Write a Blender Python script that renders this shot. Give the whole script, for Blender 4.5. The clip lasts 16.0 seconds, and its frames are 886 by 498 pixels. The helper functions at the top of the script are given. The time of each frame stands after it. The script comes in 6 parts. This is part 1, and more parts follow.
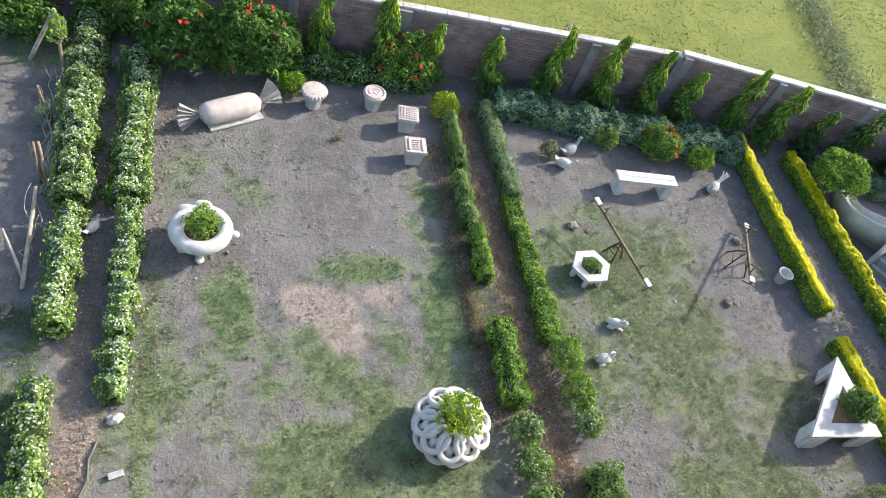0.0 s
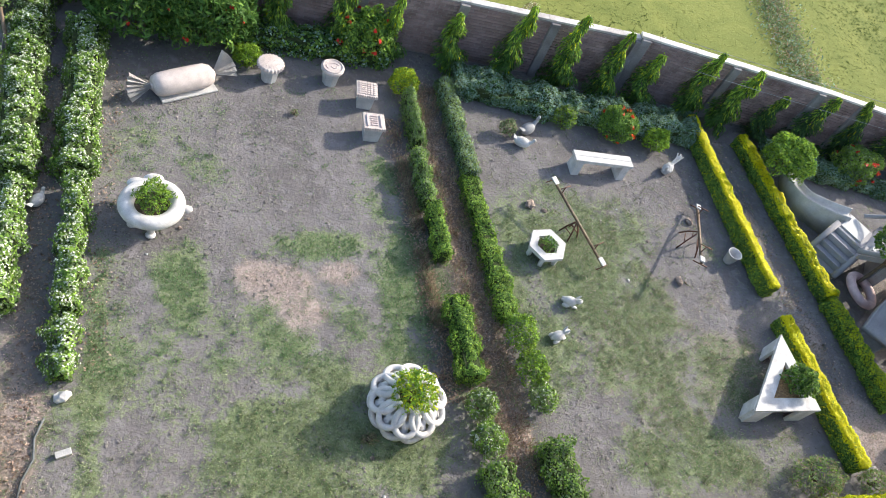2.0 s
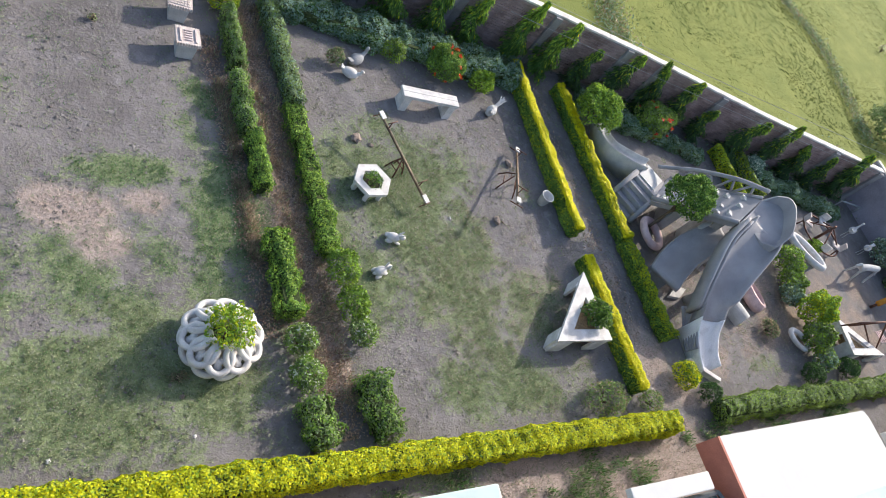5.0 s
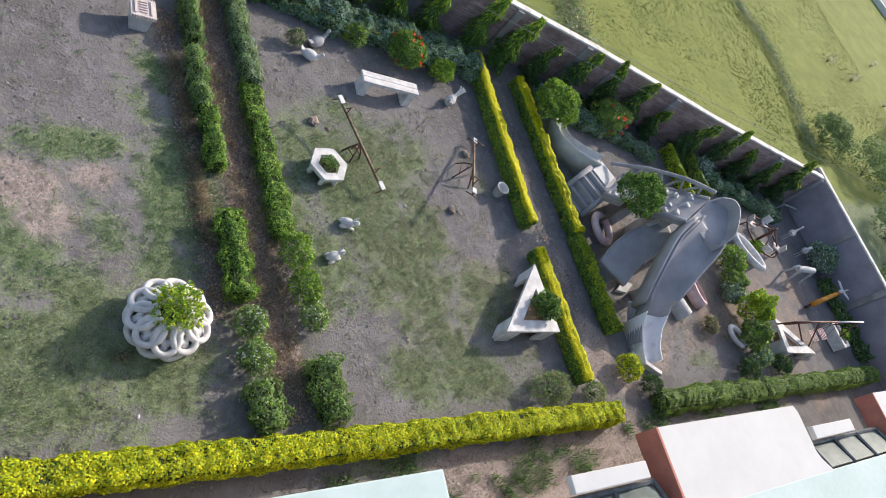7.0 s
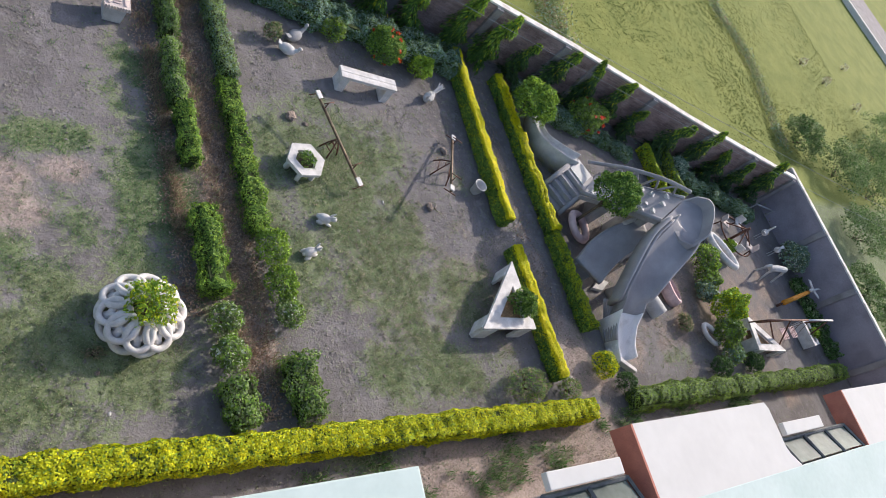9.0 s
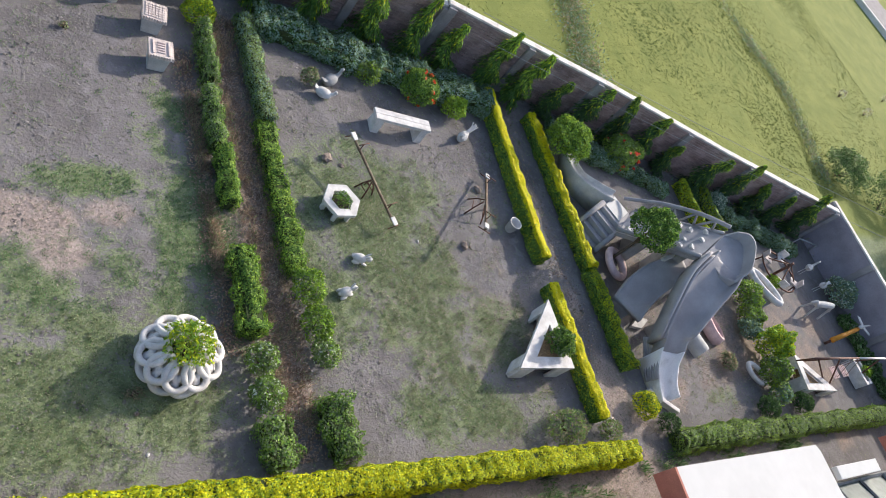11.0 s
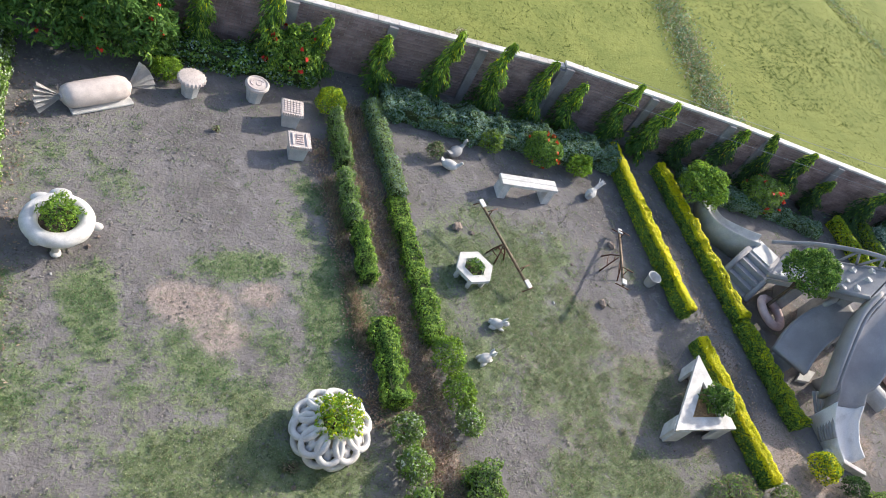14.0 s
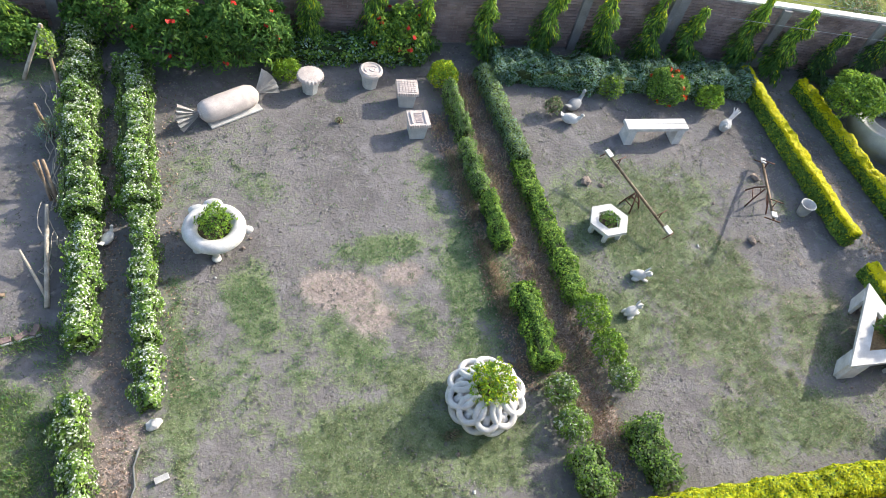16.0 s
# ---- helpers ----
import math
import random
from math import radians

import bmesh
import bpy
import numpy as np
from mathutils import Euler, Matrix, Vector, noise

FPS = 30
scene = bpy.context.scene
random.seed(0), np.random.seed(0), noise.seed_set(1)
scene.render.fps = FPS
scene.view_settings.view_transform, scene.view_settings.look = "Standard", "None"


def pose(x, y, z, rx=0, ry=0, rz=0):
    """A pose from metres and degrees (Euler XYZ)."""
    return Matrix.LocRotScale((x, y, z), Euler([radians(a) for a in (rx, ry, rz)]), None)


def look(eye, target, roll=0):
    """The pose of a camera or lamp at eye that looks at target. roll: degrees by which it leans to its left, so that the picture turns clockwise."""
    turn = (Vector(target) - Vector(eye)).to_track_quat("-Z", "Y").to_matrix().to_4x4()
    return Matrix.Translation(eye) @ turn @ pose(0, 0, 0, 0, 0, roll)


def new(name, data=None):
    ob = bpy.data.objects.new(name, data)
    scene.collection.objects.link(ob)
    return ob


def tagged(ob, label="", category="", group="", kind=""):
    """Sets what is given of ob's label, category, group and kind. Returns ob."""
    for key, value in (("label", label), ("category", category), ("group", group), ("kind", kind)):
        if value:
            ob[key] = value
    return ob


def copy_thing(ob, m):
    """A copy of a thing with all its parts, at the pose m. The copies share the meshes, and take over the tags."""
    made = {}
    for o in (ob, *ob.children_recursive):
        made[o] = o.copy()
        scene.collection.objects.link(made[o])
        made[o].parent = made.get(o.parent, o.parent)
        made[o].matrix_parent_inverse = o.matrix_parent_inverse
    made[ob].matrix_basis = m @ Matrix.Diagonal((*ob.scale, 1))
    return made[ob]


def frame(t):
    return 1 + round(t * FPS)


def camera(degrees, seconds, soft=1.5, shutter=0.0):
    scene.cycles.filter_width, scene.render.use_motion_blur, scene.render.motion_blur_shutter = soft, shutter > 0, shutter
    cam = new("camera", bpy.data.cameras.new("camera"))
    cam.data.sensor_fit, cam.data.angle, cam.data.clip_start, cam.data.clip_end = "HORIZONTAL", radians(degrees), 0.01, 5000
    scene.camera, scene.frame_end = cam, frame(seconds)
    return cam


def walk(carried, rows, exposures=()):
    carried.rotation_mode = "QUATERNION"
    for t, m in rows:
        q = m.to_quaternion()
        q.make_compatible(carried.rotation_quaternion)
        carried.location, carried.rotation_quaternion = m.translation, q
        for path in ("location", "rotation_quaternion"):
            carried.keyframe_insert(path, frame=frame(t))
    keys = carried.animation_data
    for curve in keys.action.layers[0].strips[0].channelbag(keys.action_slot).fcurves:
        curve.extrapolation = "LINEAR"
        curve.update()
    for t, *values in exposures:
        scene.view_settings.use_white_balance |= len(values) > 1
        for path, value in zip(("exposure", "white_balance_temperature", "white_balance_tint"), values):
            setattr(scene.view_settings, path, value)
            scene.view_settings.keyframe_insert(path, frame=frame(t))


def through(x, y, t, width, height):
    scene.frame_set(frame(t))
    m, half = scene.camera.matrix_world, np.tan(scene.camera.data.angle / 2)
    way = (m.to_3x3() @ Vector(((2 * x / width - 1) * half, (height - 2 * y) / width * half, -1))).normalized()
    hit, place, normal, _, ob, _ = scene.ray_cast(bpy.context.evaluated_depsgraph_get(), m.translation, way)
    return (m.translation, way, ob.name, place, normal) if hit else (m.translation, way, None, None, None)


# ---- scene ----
cam = camera(65.52, 16.0, soft=0.8)
PATH = [
    (0, (0.064, -0.116, 11.040), (3.100, 5.482, 3.330), 22.76),
    (0.5, (0.068, -0.106, 11.039), (3.234, 5.379, 3.300), 23.78),
    (1, (0.107, -0.065, 10.985), (3.343, 5.332, 3.213), 24.53),
    (1.5, (0.092, -0.124, 11.034), (3.460, 5.204, 3.270), 25.91),
    (2, (0.106, -0.141, 11.036), (3.694, 5.094, 3.308), 27.87),
    (2.5, (0.124, -0.136, 11.036), (3.919, 4.952, 3.309), 29.19),
    (3, (0.167, -0.099, 10.984), (4.577, 4.640, 3.362), 33.75),
    (3.5, (0.127, -0.135, 11.024), (4.937, 4.363, 3.499), 36.62),
    (4, (0.210, -0.098, 10.901), (5.490, 3.886, 3.401), 42.13),
    (4.2, (0.217, -0.109, 10.888), (5.681, 3.837, 3.500), 43.35),
    (6.3, (0.139, -0.096, 10.974), (6.312, 3.494, 3.973), 50.26),
    (6.5, (0.137, -0.089, 10.988), (6.426, 3.461, 4.071), 51.05),
    (7, (0.146, -0.123, 10.978), (6.478, 3.345, 4.058), 51.67),
    (7.5, (0.180, -0.099, 10.961), (6.605, 3.246, 4.067), 52.61),
    (8, (0.152, -0.113, 10.983), (6.681, 3.208, 4.176), 53.22),
    (8.5, (0.157, -0.119, 10.973), (6.810, 3.163, 4.267), 53.75),
    (9, (0.160, -0.125, 10.970), (6.739, 3.214, 4.219), 53.29),
    (9.5, (0.158, -0.101, 10.944), (6.608, 3.483, 4.195), 51.63),
    (9.7, (0.164, -0.102, 10.943), (6.531, 3.595, 4.175), 50.72),
    (11.8, (0.225, -0.117, 10.906), (6.195, 3.928, 3.977), 47.50),
    (12, (0.311, -0.055, 10.841), (6.166, 4.013, 3.829), 46.64),
    (12.5, (0.157, -0.085, 10.853), (5.733, 4.254, 3.777), 43.76),
    (13, (0.260, -0.032, 10.814), (5.523, 4.576, 3.668), 40.62),
    (13.5, (0.131, -0.128, 10.870), (5.302, 4.686, 3.792), 38.62),
    (14, (0.154, -0.117, 10.862), (4.716, 5.177, 3.710), 32.94),
    (14.5, (0.103, -0.108, 10.901), (3.698, 5.522, 3.460), 24.57),
    (15, (0.101, -0.071, 10.921), (3.519, 5.502, 3.354), 22.64),
    (15.5, (0.183, 0.056, 10.817), (2.868, 5.605, 2.943), 14.58),
    (16, (0.120, -0.044, 10.960), (2.892, 5.270, 2.956), 15.50),
]
walk(cam, [(t, look(eye, target, roll)) for t, eye, target, roll in PATH],
     [(t, e, 6600, tint) for t, e, tint in ((0.0, 1.16, 8), (3.5, 1.09, 10), (7.0, 0.77, 12), (9.0, 0.68, 14), (12.5, 0.97, 10), (14.5, 1.03, 10), (16.0, 1.23, 8))])

# ---- sky and sun ----
SUN_WAY = Vector((0.956, 0.29, 0.56)).normalized()
world = bpy.data.worlds.new("sky")
scene.world = world
world.use_nodes = True
sky = world.node_tree.nodes.new("ShaderNodeTexSky")
sky.sky_type = "NISHITA"
sky.sun_disc = False
sky.sun_elevation = math.asin(SUN_WAY.z)
sky.sun_rotation = math.atan2(SUN_WAY.x, SUN_WAY.y)
sky.dust_density = 2.0
world.node_tree.links.new(sky.outputs[0], world.node_tree.nodes["Background"].inputs[0])
world.node_tree.nodes["Background"].inputs[1].default_value = 0.15
sun = new("sun", bpy.data.lights.new("sun", "SUN"))
sun.data.energy, sun.data.angle, sun.data.color = 2.86, radians(0.6), (1.0, 0.94, 0.85)
sun.matrix_world = look(SUN_WAY * 60, (0, 0, 0))
scene.view_settings.exposure = 0.0


# ---- materials ----
def material(name, light, dark, scale=8.0, rough=0.85, bump=0.3, grain=60.0, depth=0.01, islands=0.0, pieces=0.0, metal=0.0, spread=(0.35, 0.65), spec=0.3, grain_share=0.28):
    """Two tones mixed by a noise, darkened a little by a finer one, with relief. Object coordinates, in metres."""
    m = bpy.data.materials.new(name)
    m.use_nodes = True
    nt = m.node_tree
    n, link = nt.nodes, nt.links.new
    b = n["Principled BSDF"]
    co = n.new("ShaderNodeTexCoord")
    a = n.new("ShaderNodeTexNoise")
    a.inputs["Scale"].default_value, a.inputs["Detail"].default_value = scale, 6
    link(co.outputs["Object"], a.inputs["Vector"])
    ramp = n.new("ShaderNodeMapRange")
    ramp.inputs["From Min"].default_value, ramp.inputs["From Max"].default_value = spread
    link(a.outputs["Fac"], ramp.inputs["Value"])
    mix = n.new("ShaderNodeMix")
    mix.data_type = "RGBA"
    mix.inputs["A"].default_value, mix.inputs["B"].default_value = (*dark, 1), (*light, 1)
    link(ramp.outputs[0], mix.inputs["Factor"])
    out = mix.outputs["Result"]
    g = n.new("ShaderNodeTexNoise")
    g.inputs["Scale"].default_value, g.inputs["Detail"].default_value = grain, 4
    link(co.outputs["Object"], g.inputs["Vector"])
    value = n.new("ShaderNodeMapRange")
    value.inputs["To Min"].default_value, value.inputs["To Max"].default_value = 1 - grain_share, 1 + grain_share
    link(g.outputs["Fac"], value.inputs["Value"])
    hsv = n.new("ShaderNodeHueSaturation")
    link(out, hsv.inputs["Color"])
    link(value.outputs[0], hsv.inputs["Value"])
    out = hsv.outputs["Color"]
    for amount, node, socket in ((islands, "ShaderNodeNewGeometry", "Random Per Island"), (pieces, "ShaderNodeObjectInfo", "Random")):
        if amount:
            r = n.new(node)
            rr = n.new("ShaderNodeMapRange")
            rr.inputs["To Min"].default_value, rr.inputs["To Max"].default_value = 1 - amount, 1 + amount
            link(r.outputs[socket], rr.inputs["Value"])
            h = n.new("ShaderNodeHueSaturation")
            link(out, h.inputs["Color"])
            link(rr.outputs[0], h.inputs["Value"])
            out = h.outputs["Color"]
    link(out, b.inputs["Base Color"])
    b.inputs["Roughness"].default_value, b.inputs["Metallic"].default_value = rough, metal
    b.inputs["Specular IOR Level"].default_value = spec
    if bump:
        bp = n.new("ShaderNodeBump")
        bp.inputs["Strength"].default_value, bp.inputs["Distance"].default_value = bump, depth
        link(g.outputs["Fac"], bp.inputs["Height"])
        link(bp.outputs[0], b.inputs["Normal"])
    return m


def leaf_material(name, light, dark, through=0.35, rough=0.55, islands=0.38):
    """Leaves: tones by leaf and by clump, lit through from behind."""
    m = material(name, light, dark, scale=3.0, rough=rough, bump=0, grain=25.0, islands=islands, spread=(0.3, 0.7), spec=0.22)
    nt = m.node_tree
    b, o = nt.nodes["Principled BSDF"], nt.nodes["Material Output"]
    t = nt.nodes.new("ShaderNodeBsdfTranslucent")
    s = nt.nodes.new("ShaderNodeMixShader")
    s.inputs[0].default_value = through
    nt.links.new(b.inputs["Base Color"].links[0].from_socket, t.inputs["Color"])
    nt.links.new(b.outputs[0], s.inputs[1])
    nt.links.new(t.outputs[0], s.inputs[2])
    nt.links.new(s.outputs[0], o.inputs["Surface"])
    return m


LEAF = leaf_material("leaf_green", (0.31, 0.47, 0.085), (0.16, 0.29, 0.05))
LEAF_DARK = leaf_material("leaf_dark_green", (0.13, 0.26, 0.055), (0.055, 0.125, 0.03))
# Darker copy of the leaf green, with shade in its colour.
LEAF_SHADE = leaf_material("leaf_shaded_green", (0.075, 0.15, 0.05), (0.035, 0.075, 0.028), 0.25)
LEAF_LIME = leaf_material("leaf_lime", (0.40, 0.55, 0.06), (0.22, 0.37, 0.04))
LEAF_YELLOW = leaf_material("leaf_golden", (0.93, 0.83, 0.015), (0.74, 0.72, 0.015), 0.3, islands=0.14)
LEAF_CHARTREUSE = leaf_material("leaf_yellow_green", (0.70, 0.72, 0.025), (0.50, 0.55, 0.025), 0.35, islands=0.3)
LEAF_SILVER = leaf_material("leaf_silver_green", (0.36, 0.50, 0.40), (0.14, 0.25, 0.18), 0.3)
LEAF_DUST = leaf_material("leaf_dusty_green", (0.30, 0.38, 0.19), (0.14, 0.21, 0.08), 0.3)
PETAL_WHITE = leaf_material("petal_white", (0.80, 0.82, 0.72), (0.62, 0.68, 0.50), 0.3, islands=0.1)
PETAL_RED = leaf_material("petal_red", (0.78, 0.06, 0.04), (0.6, 0.04, 0.03), 0.3, islands=0.2)
PETAL_ORANGE = leaf_material("petal_orange", (0.75, 0.12, 0.02), (0.6, 0.05, 0.02), 0.3, islands=0.2)
CORE = material("inner_twigs_and_shade", (0.06, 0.085, 0.025), (0.03, 0.04, 0.014), 20, 0.95, 0.8, 90, 0.03)
BARK = material("bark", (0.16, 0.12, 0.085), (0.07, 0.05, 0.035), 14, 0.95, 0.8, 70, 0.02)
GRASS = leaf_material("grass_blades", (0.192, 0.322, 0.138), (0.1, 0.197, 0.077), 0.35)
GRASS_OLIVE = leaf_material("olive_grass_blades", (0.37, 0.385, 0.24), (0.215, 0.235, 0.13), 0.38)
FIELD_GRASS = leaf_material("field_grass_blades", (0.17, 0.20, 0.055), (0.08, 0.115, 0.03), 0.3)
GRASS_DRY = leaf_material("dry_grass_blades", (0.46, 0.37, 0.25), (0.30, 0.23, 0.15), 0.3)
STRAW_PINK = leaf_material("bleached_straw_blades", (0.52, 0.43, 0.37), (0.35, 0.28, 0.24), 0.3)
LITTER = leaf_material("fallen_leaves", (0.40, 0.28, 0.205), (0.20, 0.135, 0.10), 0.2)
LITTER_PALE = leaf_material("bleached_fallen_leaves", (0.50, 0.36, 0.27), (0.34, 0.24, 0.18), 0.2)
WHITE = material("white_painted_concrete", (0.665, 0.635, 0.61), (0.50, 0.475, 0.45), 5, 0.75, 0.35, 70, 0.006)
CREAM = material("cream_painted_concrete", (0.64, 0.55, 0.50), (0.50, 0.42, 0.385), 5, 0.8, 0.4, 60, 0.008)
CONCRETE = material("grey_concrete", (0.36, 0.36, 0.36), (0.22, 0.22, 0.225), 2.5, 0.8, 0.4, 45, 0.01)
CONCRETE_PALE = material("pale_concrete", (0.55, 0.54, 0.52), (0.40, 0.39, 0.38), 3, 0.8, 0.4, 45, 0.01)
SLIDE_GREY = material("weathered_slide_concrete", (0.36, 0.345, 0.355), (0.25, 0.24, 0.25), 1.3, 0.75, 0.35, 40, 0.008)
SUNLIT_WHITE = material("sunlit_worn_concrete", (0.74, 0.73, 0.74), (0.45, 0.44, 0.45), 2.2, 0.75, 0.35, 40, 0.008, spread=(0.3, 0.48))
PINK = material("faded_pink_paint", (0.62, 0.45, 0.43), (0.47, 0.33, 0.32), 5, 0.8, 0.3, 50, 0.006)
PINK_PALE = material("worn_pink_paint", (0.62, 0.52, 0.49), (0.48, 0.39, 0.37), 6, 0.85, 0.3, 50, 0.006)
SOIL = material("planter_soil", (0.10, 0.075, 0.055), (0.04, 0.03, 0.022), 18, 1.0, 1.0, 90, 0.03)
STRAW = material("straw_and_dry_petals", (0.45, 0.30, 0.16), (0.20, 0.12, 0.07), 30, 1.0, 0.8, 90, 0.02)
IRON = material("rusty_iron", (0.20, 0.10, 0.07), (0.09, 0.05, 0.04), 12, 0.7, 0.4, 80, 0.004, metal=0.4)
STEEL = material("galvanised_pipe", (0.25, 0.19, 0.13), (0.13, 0.09, 0.065), 9, 0.6, 0.2, 80, 0.003, metal=0.5)
WOOD = material("weathered_pole", (0.36, 0.27, 0.19), (0.18, 0.12, 0.08), 6, 0.9, 0.7, 80, 0.01)
WOOD_PALE = material("bleached_pole", (0.52, 0.46, 0.38), (0.32, 0.27, 0.21), 6, 0.9, 0.7, 80, 0.01)
BRICK = material("wall_brick", (0.37, 0.265, 0.25), (0.225, 0.15, 0.14), 2.2, 0.95, 0.8, 40, 0.02, pieces=0.18)
MORTAR = material("wall_mortar", (0.32, 0.275, 0.26), (0.22, 0.185, 0.18), 2.5, 0.95, 0.9, 30, 0.02, islands=0.2)
BRICK_JOINED = material("wall_brick_far", (0.37, 0.265, 0.25), (0.225, 0.15, 0.14), 2.2, 0.95, 0.8, 40, 0.02, islands=0.18)
WALL_PLASTER = material("pale_wall_plaster", (0.31, 0.28, 0.32), (0.23, 0.205, 0.235), 1.2, 0.95, 0.5, 25, 0.01)
PLASTER = material("wall_plaster", (0.30, 0.28, 0.28), (0.20, 0.18, 0.18), 2, 0.95, 0.6, 30, 0.01)
LIME = material("limewashed_coping", (0.80, 0.77, 0.72), (0.55, 0.50, 0.46), 4, 0.9, 0.5, 40, 0.01)
LIME_WORN = material("worn_grey_coping", (0.64, 0.60, 0.57), (0.38, 0.34, 0.32), 3, 0.9, 0.6, 30, 0.01)
TERRACOTTA = material("brick_red_paint", (0.50, 0.18, 0.125), (0.40, 0.14, 0.10), 3, 0.75, 0.3, 50, 0.005)
ROOF_WHITE = material("white_roof_paint", (0.555, 0.545, 0.525), (0.52, 0.51, 0.49), 0.8, 0.8, 0.08, 5, 0.006, grain_share=0.05)
ROOF_MINT = material("mint_roof_paint", (0.49, 0.575, 0.55), (0.43, 0.525, 0.495), 0.7, 0.8, 0.12, 7, 0.008, grain_share=0.08)
DARK_FRAME = material("dark_window_frame", (0.15, 0.16, 0.16), (0.09, 0.095, 0.095), 6, 0.6, 0.1, 60, 0.002)
ORANGE = material("orange_paint", (0.62, 0.27, 0.03), (0.48, 0.19, 0.02), 6, 0.7, 0.3, 50, 0.004)
PIPE_GREY = material("grey_pipe", (0.42, 0.42, 0.42), (0.30, 0.30, 0.30), 6, 0.6, 0.2, 50, 0.003)
ROCK = material("rough_stone", (0.34, 0.27, 0.22), (0.18, 0.14, 0.12), 12, 0.95, 0.9, 60, 0.02)
CLOD = material("soil_clods", (0.24, 0.22, 0.205), (0.15, 0.137, 0.125), 5, 1.0, 0.9, 80, 0.02, islands=0.3)
ROAD = material("pale_road", (0.62, 0.60, 0.57), (0.50, 0.48, 0.46), 0.6, 0.9, 0.3, 10, 0.02)
GLASS = material("window_glass", (0.21, 0.265, 0.25), (0.17, 0.22, 0.205), 2, 0.45, 0.0, 6, 0.001, spec=0.15)


# ---- mesh helpers ----
def empty(name, m, label, category, group="", kind=""):
    ob = new(name)
    ob.matrix_world = m
    return tagged(ob, label, category, group, kind)


def link_mesh(name, me, mats, parent=None, label="", smooth=False):
    for x in mats:
        me.materials.append(x)
    if smooth:
        me.polygons.foreach_set("use_smooth", [True] * len(me.polygons))
    ob = new(name, me)
    if parent is not None:
        ob.parent = parent
    return tagged(ob, label)


def part(name, bm, mat, parent=None, label="", smooth=False):
    me = bpy.data.meshes.new(name)
    bmesh.ops.recalc_face_normals(bm, faces=bm.faces)
    bm.to_mesh(me)
    bm.free()
    return link_mesh(name, me, [mat], parent, label, smooth)


def box(bm, size, m, bevel=0.0):
    """A box of that size, its centre at the pose m, with worn edges."""
    vs = bmesh.ops.create_cube(bm, size=1.0, matrix=m @ Matrix.Diagonal((*size, 1)))["verts"]
    if bevel:
        edges = list({e for v in vs for e in v.link_edges})
        bmesh.ops.bevel(bm, geom=edges, offset=bevel, segments=2, affect="EDGES", profile=0.6)


def ball(bm, r, m, level=2):
    bmesh.ops.create_icosphere(bm, subdivisions=level, radius=r, matrix=m)


def lathe(bm, profile, m=Matrix(), sides=24, wobble=None):
    """Turns a profile of (radius, height) round the z axis. wobble(angle, height): a factor on the radius."""
    rings = []
    for r, z in profile:
        ring = []
        for k in range(sides):
            a = 2 * math.pi * k / sides
            q = r * (wobble(a, z) if wobble else 1.0)
            ring.append(bm.verts.new(m @ Vector((q * math.cos(a), q * math.sin(a), z))))
        rings.append(ring)
    for a, b in zip(rings, rings[1:]):
        for k in range(sides):
            bm.faces.new((a[k], a[(k + 1) % sides], b[(k + 1) % sides], b[k]))
    if profile[0][0] > 0.001:
        bm.faces.new(rings[0][::-1])
    if profile[-1][0] > 0.001:
        bm.faces.new(rings[-1])


def tube(bm, points, radius, sides=8, closed=False, taper=1.0):
    """A round tube along points; radius may be a number or a list."""
    pts = [Vector(p) for p in points]
    n = len(pts)
    rings = []
    up = Vector((0.13, 0.21, 0.97))
    for i, p in enumerate(pts):
        a = pts[(i - 1) % n] if (closed or i > 0) else p
        b = pts[(i + 1) % n] if (closed or i < n - 1) else p
        d = (b - a).normalized()
        s = d.cross(up)
        if s.length < 0.05:
            s = d.cross(Vector((1, 0, 0)))
        s.normalize()
        u = s.cross(d)
        r = radius[i] if isinstance(radius, (list, tuple)) else radius * (1 + (taper - 1) * i / max(1, n - 1))
        rings.append([bm.verts.new(p + r * (math.cos(2 * math.pi * k / sides) * s + math.sin(2 * math.pi * k / sides) * u)) for k in range(sides)])
    for i in range(n if closed else n - 1):
        a, b = rings[i], rings[(i + 1) % n]
        for k in range(sides):
            bm.faces.new((a[k], a[(k + 1) % sides], b[(k + 1) % sides], b[k]))
    if not closed:
        bm.faces.new(rings[0][::-1])
        bm.faces.new(rings[-1])


def torus(bm, R, r, m=Matrix(), n=28, sides=10, squash=1.0):
    tube(bm, [m @ Vector((R * math.cos(2 * math.pi * k / n), R * squash * math.sin(2 * math.pi * k / n), 0)) for k in range(n)], r, sides, True)


def prism(bm, outline, z0, z1, m=Matrix(), bevel=0.0):
    low = [bm.verts.new(m @ Vector((x, y, z0))) for x, y in outline]
    high = [bm.verts.new(m @ Vector((x, y, z1))) for x, y in outline]
    n = len(outline)
    fs = [bm.faces.new(low[::-1]), bm.faces.new(high)]
    for k in range(n):
        fs.append(bm.faces.new((low[k], low[(k + 1) % n], high[(k + 1) % n], high[k])))
    if bevel:
        bmesh.ops.bevel(bm, geom=list({e for f in fs for e in f.edges}), offset=bevel, segments=2, affect="EDGES", profile=0.6)


